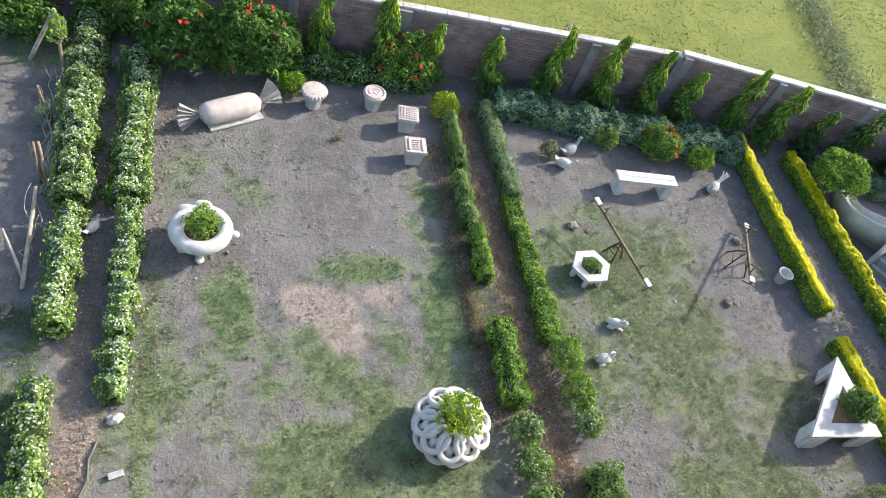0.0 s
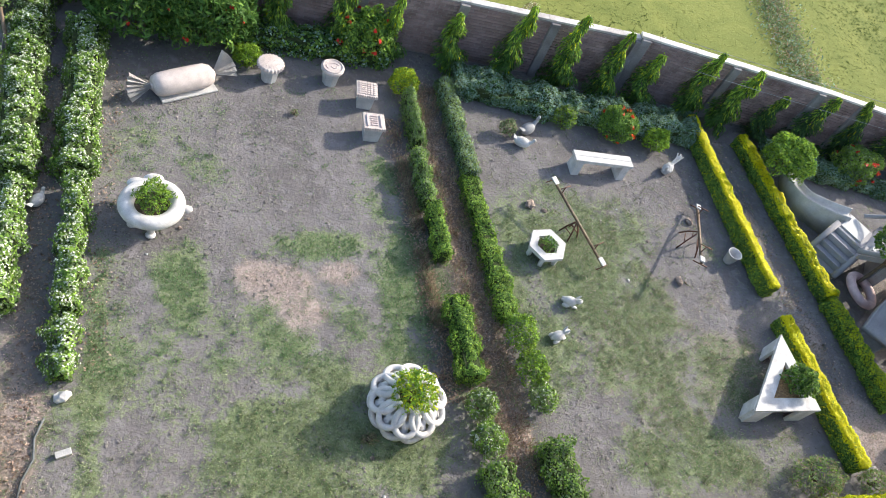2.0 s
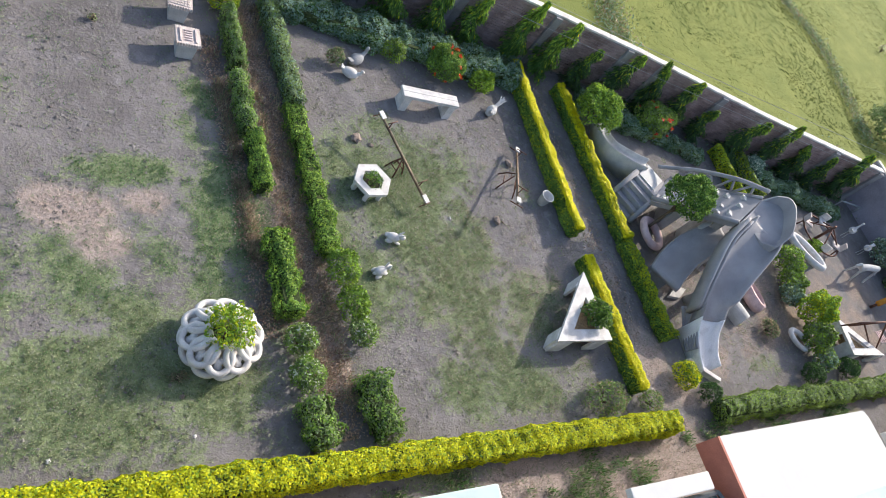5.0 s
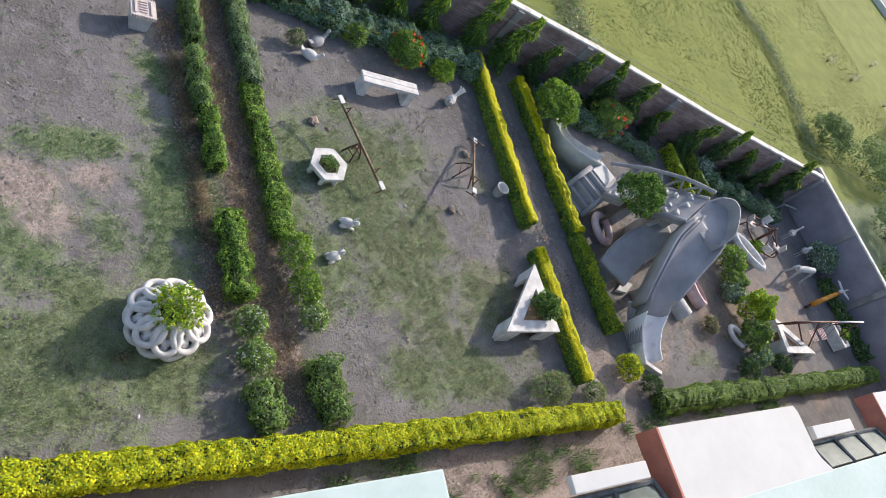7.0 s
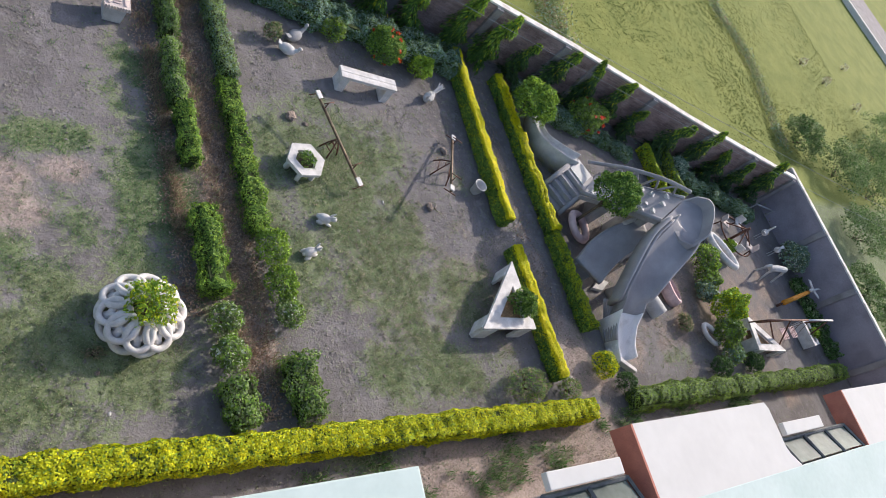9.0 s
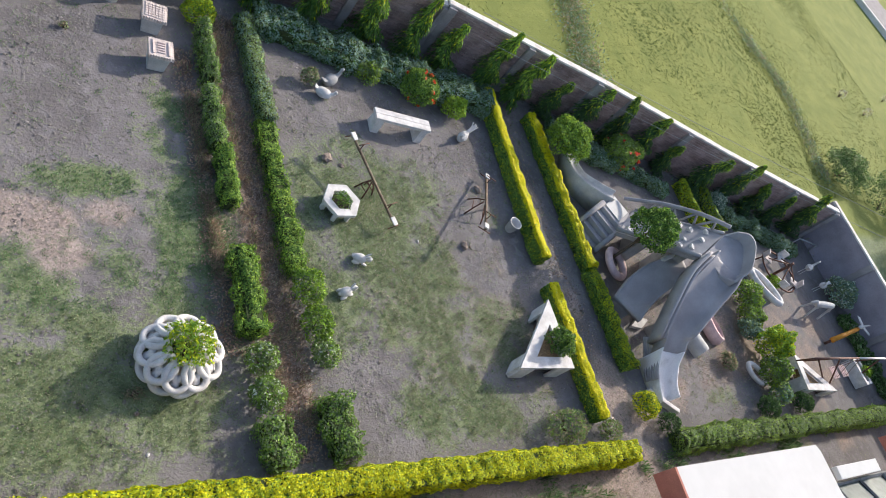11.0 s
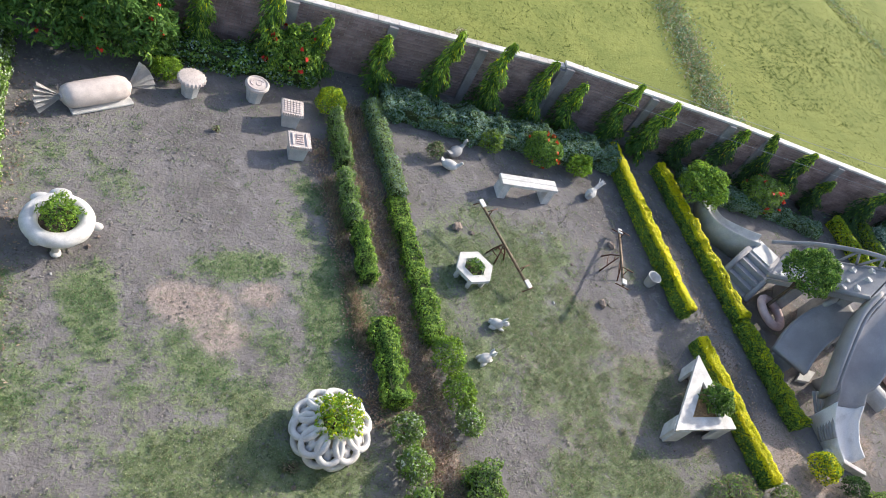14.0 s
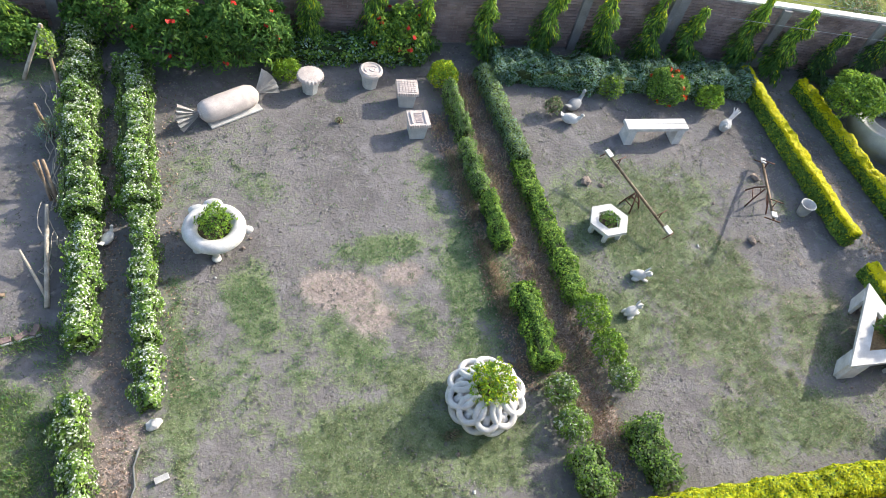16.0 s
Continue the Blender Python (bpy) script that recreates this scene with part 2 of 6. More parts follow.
def ring_prism(bm, outer, inner, z0, z1, m=Matrix()):
    """A slab with a hole: outer and inner outlines of equally many points."""
    n = len(outer)
    v = [[bm.verts.new(m @ Vector((x, y, z))) for x, y in o] for o in (outer, inner) for z in (z0, z1)]
    ol, oh, il, ih = v
    for k in range(n):
        j = (k + 1) % n
        bm.faces.new((oh[k], oh[j], ih[j], ih[k]))
        bm.faces.new((ol[j], ol[k], il[k], il[j]))
        bm.faces.new((ol[k], ol[j], oh[j], oh[k]))
        bm.faces.new((ih[k], ih[j], il[j], il[k]))


def lumpy(bm, amount, scale, seed=0.0):
    for v in bm.verts:
        v.co += amount * noise.noise_vector(v.co * scale + Vector((seed, seed * 0.7, 0)))


rng = np.random.default_rng(7)


def unit(v):
    return v / (np.linalg.norm(v, axis=-1, keepdims=True) + 1e-9)


def wave(p, scale, seed=0.0):
    """A smooth cheap noise of numpy points, about -1 to 1."""
    q = p * scale + seed
    x, y, z = q[..., 0], q[..., 1], q[..., 2]
    return (np.sin(x * 1.7 + 1.3 * np.sin(y * 1.1 + seed)) + np.sin(y * 2.1 + 1.7 * np.sin(z * 1.3 + 2.0)) + np.sin(z * 1.9 + 1.5 * np.sin(x * 0.9 + 4.0))) / 3


TABLE = np.random.default_rng(3).uniform(-1, 1, (256, 256))


def patchy(x, y, scale, octaves=4):
    """Fractal value noise over the ground, about -1 to 1."""
    total, weight = 0.0, 1.0
    for o in range(octaves):
        u, v = x * scale * 2**o + 17.3 * o, y * scale * 2**o + 5.1 * o
        i, j = np.floor(u).astype(int), np.floor(v).astype(int)
        f, g = u - i, v - j
        f, g = f * f * (3 - 2 * f), g * g * (3 - 2 * g)
        t = TABLE
        a, b = t[i % 256, j % 256], t[(i + 1) % 256, j % 256]
        c, d = t[i % 256, (j + 1) % 256], t[(i + 1) % 256, (j + 1) % 256]
        total = total + weight * ((a * (1 - f) + b * f) * (1 - g) + (c * (1 - f) + d * f) * g)
        weight *= 0.62
    return total


def quads_mesh(name, corners, slots=None):
    """A mesh of loose quads from an array (n, 4, 3), with a material slot each."""
    n = len(corners)
    me = bpy.data.meshes.new(name)
    me.vertices.add(4 * n)
    me.vertices.foreach_set("co", np.ascontiguousarray(corners, dtype=np.float32).ravel())
    me.loops.add(4 * n)
    me.loops.foreach_set("vertex_index", np.arange(4 * n, dtype=np.int32))
    me.polygons.add(n)
    me.polygons.foreach_set("loop_start", np.arange(0, 4 * n, 4, dtype=np.int32))
    me.polygons.foreach_set("loop_total", np.full(n, 4, dtype=np.int32))
    if slots is not None:
        me.polygons.foreach_set("material_index", np.asarray(slots, dtype=np.int32))
    me.update(calc_edges=True)
    return me


def leaves(p, n, length, width, droop=0.3, lie=0.5):
    """Leaf quads at points p with outward normals n. lie: 1 lies flat on the surface, 0 points any way."""
    k = len(p)
    face = unit(lie * n + (1 - lie) * rng.normal(size=(k, 3)))
    along = unit(np.cross(face, rng.normal(size=(k, 3))))
    along = unit(along + np.array([0, 0, -droop]) + 0.4 * n)
    side = unit(np.cross(face, along))
    s = (length * rng.uniform(0.65, 1.35, k))[:, None]
    w = s * width / length
    fold = unit(np.cross(along, side)) * w * 0.35
    base, tip = p - along * s * 0.5, p + along * s * 0.5
    mid = p + along * s * 0.05
    return np.stack([base, mid + side * w * 0.5 + fold, tip, mid - side * w * 0.5 + fold], 1)


def hedge_points(a, b, width, height, count, lump=0.06, seed=0.0, shape=4.0, taper=0.0):
    """Points and normals on the clipped, lumpy skin of a hedge that runs from a to b."""
    a, b = np.array(a, float), np.array(b, float)
    run = np.linalg.norm(b - a)
    d = (b - a) / run
    s = np.array([-d[1], d[0]])
    u = rng.uniform(0, 1, count)
    th = np.arccos(rng.uniform(-0.98, 0.98, count))
    c, sn = np.cos(th), np.sin(th)
    m = (np.abs(c) ** shape + np.abs(sn) ** shape) ** (-1 / shape)
    x, z = m * c * width / 2, m * sn * height
    low = rng.uniform(0, 1, count) < 0.38
    side = np.where(rng.uniform(size=count) < 0.5, -1.0, 1.0)
    x = np.where(low, side * width / 2 * (1 - taper), x)
    z = np.where(low, rng.uniform(0.03, 0.85, count) * height, z)
    nx, nz = np.where(low, side, np.sign(c) * np.abs(c) ** (shape - 1)), np.where(low, 0.15, np.abs(sn) ** (shape - 1))
    end = rng.uniform(size=count) < 0.5 * width / (run + width)
    ue = np.where(rng.uniform(size=count) < 0.5, 0.0, 1.0)
    along = np.where(end, ue * run, u * run)
    x = np.where(end, rng.uniform(-0.5, 0.5, count) * width, x)
    z = np.where(end, rng.uniform(0.03, 0.95, count) * height, z)
    p = np.stack([a[0] + d[0] * along + s[0] * x, a[1] + d[1] * along + s[1] * x, z], 1)
    n = np.stack([s[0] * nx, s[1] * nx, nz], 1)
    n = np.where(end[:, None], np.stack([d[0] * (2 * ue - 1), d[1] * (2 * ue - 1), 0 * ue], 1), n)
    n = unit(n)
    p = p + n * (lump * (wave(p, 5.0, seed) + 0.7 * wave(p, 13.0, seed + 3)))[:, None] - n * (np.abs(rng.normal(0, 0.03, count)))[:, None]
    p[:, 2] = np.maximum(p[:, 2], 0.02)
    return p, n


def mounds(p, a, b, width, height, seed, amount):
    """Swells and pinches a hedge along its run, as its plants differ."""
    a, b = np.array(a, float), np.array(b, float)
    d = (b - a) / np.linalg.norm(b - a)
    t = (p[:, :2] - a) @ d
    s = np.array([-d[1], d[0]])
    off = (p[:, :2] - a) @ s
    f = amount * (np.sin(t * 5.3 + seed) + 0.8 * np.sin(t * 2.1 + 2 * seed) + 0.7 * np.sin(t * 9.7 + 3 * seed)) / 2
    g = amount * (np.sin(t * 4.1 + 5 * seed) + 0.8 * np.sin(t * 8.3 + seed)) / 1.8
    bend = 0.25 * amount * np.sin(t * 1.3 + seed) * width
    q = p.copy()
    q[:, :2] = p[:, :2] + s * (off * f + bend)[:, None]
    q[:, 2] = p[:, 2] * (1 + 0.8 * g)
    return q


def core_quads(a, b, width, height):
    """A dark inner body for a hedge, as a few quads; its colour holds the inner shade."""
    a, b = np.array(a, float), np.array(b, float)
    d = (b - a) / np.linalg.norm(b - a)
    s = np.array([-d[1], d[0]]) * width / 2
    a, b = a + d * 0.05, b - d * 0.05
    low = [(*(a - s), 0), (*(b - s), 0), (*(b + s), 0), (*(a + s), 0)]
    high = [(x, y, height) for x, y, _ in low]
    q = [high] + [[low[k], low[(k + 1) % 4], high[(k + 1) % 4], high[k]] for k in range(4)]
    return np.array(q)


def hedge(a, b, width, height, label, mats, mix, density=1400, leaf=0.05, lump=0.06, seed=0.0, shape=4.0, blossoms=0.0, blossom_mat=None, group="", top_mat=None, top_share=0.97, name="hedge", mound=0.16):
    """A hedge of real leaves. mats and mix: leaf materials and their shares; top_mat: slot that the upper, sunlit leaves take."""
    run = math.dist(a, b)
    area = run * (width + 2 * height) + 2 * width * height
    count = int(area * density)
    p, n = hedge_points(a, b, width, height, count, lump, seed, shape)
    p = mounds(p, a, b, width, height, seed, mound)
    q = leaves(p, n, leaf, leaf * 0.62, 0.1, 0.9 if top_mat is not None else 0.76)
    slot = rng.choice(len(mats), count, p=mix)
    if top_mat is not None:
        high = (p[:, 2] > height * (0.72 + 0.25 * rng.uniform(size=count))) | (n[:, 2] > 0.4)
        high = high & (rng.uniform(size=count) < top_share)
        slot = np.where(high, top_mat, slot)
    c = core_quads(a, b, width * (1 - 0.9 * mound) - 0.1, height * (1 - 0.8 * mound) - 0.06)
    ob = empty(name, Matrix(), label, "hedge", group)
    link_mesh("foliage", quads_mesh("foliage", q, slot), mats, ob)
    link_mesh("inner_core", quads_mesh("inner_core", c), [CORE], ob, "dark box for the twiggy, shaded inside")
    if blossoms:
        k = int(area * blossoms)
        p, n = hedge_points(a, b, width, height, k, lump, seed, shape)
        p = mounds(p, a, b, width, height, seed, mound)
        keep = (n[:, 2] > 0.2) | (rng.uniform(size=k) < 0.45)
        p, n = p[keep] + n[keep] * 0.02, n[keep]
        q = leaves(p, n, 0.034, 0.034, 0.0, 0.8)
        tagged(link_mesh("blossoms", quads_mesh("blossoms", q), [blossom_mat], ob, "small white blossoms"), kind="stuff")
    return ob


def bush_leaves(centre, radii, count, leaf, ratio=0.5, lump=0.18, seed=0.0, depth=0.13, droop=0.25, lie=0.45):
    n = unit(rng.normal(size=(count, 3)))
    n[:, 2] = np.where(n[:, 2] < -0.35, -n[:, 2], n[:, 2])
    f = 1 + lump * (wave(n, 3.1, seed) + 0.8 * wave(n, 7.3, seed + 2)) - np.abs(rng.normal(0, depth, count)).clip(0, 0.7)
    p = np.array(centre) + n * f[:, None] * np.array(radii)
    p[:, 2] = np.maximum(p[:, 2], 0.03)
    return p, leaves(p, n, leaf, leaf * ratio, droop, lie)


def stems(bm, top, base, spread, count, radius, seed):
    r = random.Random(seed)
    for _ in range(count):
        a = r.uniform(0, 6.28)
        e = Vector(top) + Vector((math.cos(a), math.sin(a), 0)) * spread * r.uniform(0.3, 1)
        m = Vector(base).lerp(e, 0.5) + Vector((r.uniform(-0.05, 0.05), r.uniform(-0.05, 0.05), 0.04))
        tube(bm, [base, m, e], [radius, radius * 0.7, radius * 0.3], 5)


def bush(x, y, z, radii, count, label, mats, mix, leaf=0.06, ratio=0.5, name="bush", category="bush", flowers=None, flower_count=0, flower_size=0.08, seed=1.0, trunk=0.0, group="", lump=0.18, lie=0.45, droop=0.25):
    """A shrub or small tree: stems or a trunk, and a crown of leaves. z: what it stands on; trunk: bare height below the crown."""
    ob = empty(name, pose(x, y, z), label, category, group)
    bm = bmesh.new()
    c = (0, 0, trunk + radii[2] * 0.75)
    if trunk:
        tube(bm, [(0, 0, 0), (0.02, 0.01, trunk * 0.6), (0.0, 0.02, trunk + radii[2] * 0.5)], [0.05, 0.04, 0.025], 7)
        stems(bm, c, (0.01, 0.015, trunk * 0.8), radii[0] * 0.7, 9, 0.02, int(seed * 10))
    else:
        stems(bm, c, (0, 0, 0), radii[0] * 0.7, 10, 0.014, int(seed * 10))
    part("trunk" if trunk else "stems", bm, BARK, ob)
    p, q = bush_leaves(c, radii, count, leaf, ratio, lump, seed, droop=droop, lie=lie)
    link_mesh("crown", quads_mesh("crown", q, rng.choice(len(mats), count, p=mix)), mats, ob)
    if flower_count:
        n = unit(rng.normal(size=(flower_count, 3)) + np.array([0.2, -0.3, 0.5]))
        centres = np.array(c) + n * np.array(radii) * 1.02
        petals = []
        for k in range(flower_count):
            for j in range(5):
                petals.append(leaves(centres[k:k + 1] + 0.25 * flower_size * rng.normal(size=(1, 3)), n[k:k + 1], flower_size, flower_size * 0.8, 0.1, 0.7)[0])
        link_mesh("blossoms", quads_mesh("blossoms", np.array(petals)), [flowers], ob)
    return ob


# ---- ground ----
def blob(x, y, cx, cy, rx, ry, turn=0.0):
    c, s = math.cos(radians(turn)), math.sin(radians(turn))
    u, v = ((x - cx) * c + (y - cy) * s) / rx, (-(x - cx) * s + (y - cy) * c) / ry
    return np.clip(1.25 - np.sqrt(u * u + v * v), 0, 1)


# Patches of turf: centre, radii, turn, strength.
LAWN_WEST = [(0.18, 6.6, 0.54, 1.0, 4, 1.4), (-1.12, 5.0, 0.3, 2.4, 0, 1.35), (-3.9, 4.6, 1.2, 1.9, 0, 1.0), (3.9, 8.4, 0.5, 0.9, 20, 0.85), (4.2, 7.2, 0.7, 0.9, 0, 0.9), (1.6, 3.9, 1.7, 0.9, 0, 0.95),
             (-0.9, 5.2, 0.45, 2.0, 0, 0.85), (-3.6, 13.0, 1.2, 0.6, 0, 0.8), (2.2, 4.3, 3.8, 2.6, 0, 0.66), (1.0, 4.4, 4.4, 3.0, 0, 0.56), (0.0, 9.5, 1.6, 2.4, 0, 0.34), (3.0, 3.2, 3.2, 1.3, 0, 0.78),
             (1.4, 5.2, 2.6, 1.8, 0, 0.66), (3.9, 5.2, 1.0, 1.2, 0, 0.95), (2.75, 7.45, 1.25, 0.46, 3, 1.3), (4.3, 6.5, 0.95, 2.1, 0, 1.15), (3.2, 5.5, 1.1, 0.8, 0, 0.8), (4.3, 9.4, 0.5, 0.9, 0, 0.7)]
LAWN_EAST = [(12.2, 7.2, 0.4, 0.5, 0, 0.6), (10.4, 0.5, 2.0, 0.35, -5, 0.9), (7.6, 1.0, 1.4, 0.3, -5, 0.6), (12.6, 0.3, 0.6, 0.4, 0, 0.9), (19.0, 1.8, 1.2, 0.4, 0, 0.6), (16.6, 2.6, 0.35, 0.6, 0, 0.7),
             (20.5, 0.0, 2.6, 0.35, -4, 0.6), (8.2, 6.9, 2.0, 2.4, -12, 1.0), (9.6, 7.7, 1.7, 1.3, 0, 0.85), (7.2, 5.0, 0.9, 1.9, 0, 0.95), (9.6, 5.6, 2.2, 1.6, 0, 0.72), (9.4, 2.5, 3.2, 0.9, -5, 0.8),
             (9.6, 4.6, 2.9, 3.2, 0, 0.6), (7.0, 7.4, 0.8, 1.5, 0, 0.95)]
STRAWY = [(1.72, 6.6, 0.85, 0.52, -12, 1.25), (3.05, 6.8, 0.55, 0.34, 0, 1.1), (2.25, 5.95, 0.6, 0.5, -35, 1.0), (5.65, 3.3, 0.42, 0.7, 0, 1.15), (-2.1, 4.4, 0.32, 1.2, 0, 0.9), (9.6, 8.4, 0.3, 0.2, 0, 0.5),
          (11.6, 0.1, 4.4, 0.9, -4, 1.7), (14.0, 0.6, 1.2, 0.6, 0, 1.1), (14.1, 2.4, 0.55, 1.3, 0, 1.5), (14.7, 1.6, 1.0, 0.6, 0, 1.2), (16.9, 2.4, 0.9, 0.9, 0, 0.6), (18.0, 3.1, 1.4, 1.1, 0, 0.5),
          (13.9, 5.2, 0.4, 0.9, 0, 0.6), (14.0, 8.0, 0.25, 1.2, 0, 0.5), (10.9, 6.4, 0.3, 0.2, 0, 0.5), (-3.9, 6.2, 0.5, 0.5, 0, 0.6)]
LOAM = [(5.68, 7.0, 0.5, 6.2, 0, 1.15), (5.1, 6.5, 0.3, 4.5, 0, 0.6), (-2.1, 9.0, 0.45, 4.5, 0, 0.55), (22.0, 3.6, 6.5, 3.2, -8, 0.9), (10.2, 5.0, 4.2, 4.8, 0, 0.55), (-2.1, 4.5, 0.5, 3.5, 0, 0.9), (21.0, 0.1, 6.0, 0.7, -4, 0.7)]


def cover(x, y):
    """Shares of turf, straw and dark loam at places on the ground."""
    ragged = 0.9 * patchy(x, y, 1.1, 5)
    out = []
    for table in (LAWN_WEST + LAWN_EAST, STRAWY, LOAM):
        v = np.zeros_like(x)
        for cx, cy, rx, ry, turn, strength in table:
            v = np.maximum(v, strength * blob(x, y, cx, cy, rx, ry, turn))
        out.append(np.clip((v + 0.42 * ragged * np.clip(v * 2.5, 0, 1) - 0.14) * 1.25, 0, 1))
    turf, straw, loam = out
    turf = turf * (1 - 0.85 * straw)
    field = np.clip((y - back_wall_y(x) - 0.1) * 4, 0, 1) + np.clip((x - 30.2) * 4, 0, 1)
    turf = np.clip(np.maximum(turf, np.clip(field, 0, 1) * (0.85 + 0.3 * ragged)), 0, 1)
    return turf, np.clip(straw * (1 - 0.6 * turf), 0, 1), loam


WALL_LINE = [(-6.0, 15.0), (4.08, 13.75), (11.45, 12.9), (17.1, 11.42), (22.85, 9.55), (29.4, 7.7)]


def back_wall_y(x):
    return np.interp(x, [p[0] for p in WALL_LINE], [p[1] for p in WALL_LINE])


def build_ground():
    xs = np.concatenate([[-900, -300, -100, -40, -20, -12], np.arange(-8, 31.2, 0.09), np.arange(31.5, 75, 0.7), [90, 120, 200, 400, 1500]])
    ys = np.concatenate([[-900, -300, -100, -40, -15, -6], np.arange(-3, 15.0, 0.09), np.arange(15.3, 50, 0.7), [60, 80, 120, 250, 600, 1500]])
    X, Y = np.meshgrid(xs, ys)
    p = np.stack([X, Y, 0 * X], -1)
    turf, straw, loam = cover(X, Y)
    near = (X > -8.5) & (X < 31) & (Y < 15)
    Z = np.where(near, 0.012 * wave(p, 1.3, 0.0) + 0.008 * wave(p, 6.0, 2.0) - 0.02, 0.05 * wave(p, 0.35, 1.0) - 0.05)
    # An irrigation ditch crosses the field.
    ditch = np.abs(X - np.interp(Y, [8, 11.7, 17.0, 20.7, 40], [34.6, 35.7, 37.5, 36.4, 33.0])) / 0.55
    Z = Z - 0.35 * np.clip(1 - ditch, 0, 1) * (Y > 10)
    ny, nx = X.shape
    me = bpy.data.meshes.new("ground")
    v = np.stack([X, Y, Z], -1).reshape(-1, 3)
    i = np.arange(nx * ny).reshape(ny, nx)
    f = np.stack([i[:-1, :-1], i[:-1, 1:], i[1:, 1:], i[1:, :-1]], -1).reshape(-1, 4)
    me.vertices.add(len(v))
    me.vertices.foreach_set("co", v.astype(np.float32).ravel())
    me.loops.add(f.size)
    me.loops.foreach_set("vertex_index", f.astype(np.int32).ravel())
    me.polygons.add(len(f))
    me.polygons.foreach_set("loop_start", np.arange(0, f.size, 4, dtype=np.int32))
    me.polygons.foreach_set("loop_total", np.full(len(f), 4, dtype=np.int32))
    me.polygons.foreach_set("use_smooth", [True] * len(f))
    me.update(calc_edges=True)
    at = me.color_attributes.new("cover", "FLOAT_COLOR", "POINT")
    at.data.foreach_set("color", np.stack([turf, straw, loam, np.clip((Y - back_wall_y(X)) * 2, 0, 1)], -1).astype(np.float32).ravel())
    m = bpy.data.materials.new("bare_soil_and_turf")
    m.use_nodes = True
    nt = m.node_tree
    n, link = nt.nodes, nt.links.new
    geo = n.new("ShaderNodeNewGeometry")
    attr = n.new("ShaderNodeAttribute")
    attr.attribute_name = "cover"
    sep = n.new("ShaderNodeSeparateColor")
    link(attr.outputs["Color"], sep.inputs[0])

    def tex(scale, detail=6):
        t = n.new("ShaderNodeTexNoise")
        t.inputs["Scale"].default_value, t.inputs["Detail"].default_value = scale, detail
        t.inputs["Distortion"].default_value = 0.6
        link(geo.outputs["Position"], t.inputs["Vector"])
        return t.outputs["Fac"]

    def mixed(a, b, fac, lo=0.0, hi=1.0):
        r = n.new("ShaderNodeMapRange")
        r.inputs["From Min"].default_value, r.inputs["From Max"].default_value = lo, hi
        link(fac, r.inputs["Value"])
        x = n.new("ShaderNodeMix")
        x.data_type = "RGBA"
        for s, c in (("A", a), ("B", b)):
            if isinstance(c, tuple):
                x.inputs[s].default_value = (*c, 1)
            else:
                link(c, x.inputs[s])
        link(r.outputs[0], x.inputs["Factor"])
        return x.outputs["Result"]

    def math_node(op, a, b):
        x = n.new("ShaderNodeMath")
        x.operation = op
        for s, c in zip(x.inputs, (a, b)):
            if isinstance(c, (int, float)):
                s.default_value = c
            else:
                link(c, s)
        return x.outputs[0]

    broad, mid, fine, speck, lumps = tex(0.7), tex(4.0), tex(22.0), tex(75.0, 3), tex(11.0, 5)
    soil = mixed((0.145, 0.132, 0.130), (0.205, 0.189, 0.187), broad, 0.35, 0.65)
    soil = mixed(soil, (0.235, 0.216, 0.22), mid, 0.52, 0.72)
    soil = mixed(soil, (0.125, 0.113, 0.105), fine, 0.56, 0.80)
    # Dark specks: shade in pits and beside clods, put into the soil colour.
    pit_shade = math_node("ADD", tex(16.0, 3), math_node("MULTIPLY", math_node("SUBTRACT", tex(1.6, 3), 0.5), 0.35))
    soil = mixed(soil, (0.088, 0.081, 0.07), pit_shade, 0.635, 0.75)
    straw = mixed((0.42, 0.345, 0.31), (0.30, 0.245, 0.215), fine, 0.35, 0.65)
    turf = mixed((0.196, 0.236, 0.12), (0.142, 0.182, 0.086), mid, 0.35, 0.65)
    turf = mixed(turf, (0.26, 0.26, 0.20), fine, 0.5, 0.75)
    turf = mixed(turf, (0.085, 0.105, 0.055), tex(19.0, 3), 0.57, 0.70)
    field = mixed((0.225, 0.245, 0.065), (0.165, 0.195, 0.05), broad, 0.35, 0.65)
    field = mixed(field, (0.15, 0.178, 0.046), tex(9.0, 4), 0.5, 0.7)
    field = mixed(field, (0.30, 0.30, 0.10), fine, 0.55, 0.8)
    turf = mixed(turf, field, attr.outputs["Alpha"])
    loam = mixed((0.34, 0.265, 0.22), (0.215, 0.165, 0.135), fine, 0.35, 0.65)
    col = mixed(soil, loam, math_node("MULTIPLY", sep.outputs[2], math_node("ADD", mid, 0.4)), 0.2, 0.9)
    col = mixed(col, straw, math_node("ADD", sep.outputs[1], math_node("MULTIPLY", math_node("SUBTRACT", fine, 0.5), 0.6)), 0.15, 0.75)
    col = mixed(col, turf, math_node("ADD", sep.outputs[0], math_node("ADD", math_node("ADD", math_node("MULTIPLY", math_node("SUBTRACT", fine, 0.5), 1.9), math_node("MULTIPLY", math_node("SUBTRACT", lumps, 0.5), 1.3)), attr.outputs["Alpha"])), 0.16, 0.66)
    bsdf = n["Principled BSDF"]
    link(col, bsdf.inputs["Base Color"])
    bsdf.inputs["Roughness"].default_value = 0.97
    bsdf.inputs["Specular IOR Level"].default_value = 0.15
    bump = n.new("ShaderNodeBump")
    bump.inputs["Strength"].default_value, bump.inputs["Distance"].default_value = 0.45, 0.03
    link(math_node("ADD", math_node("ADD", fine, math_node("MULTIPLY", lumps, 1.5)), math_node("MULTIPLY", speck, 0.5)), bump.inputs["Height"])
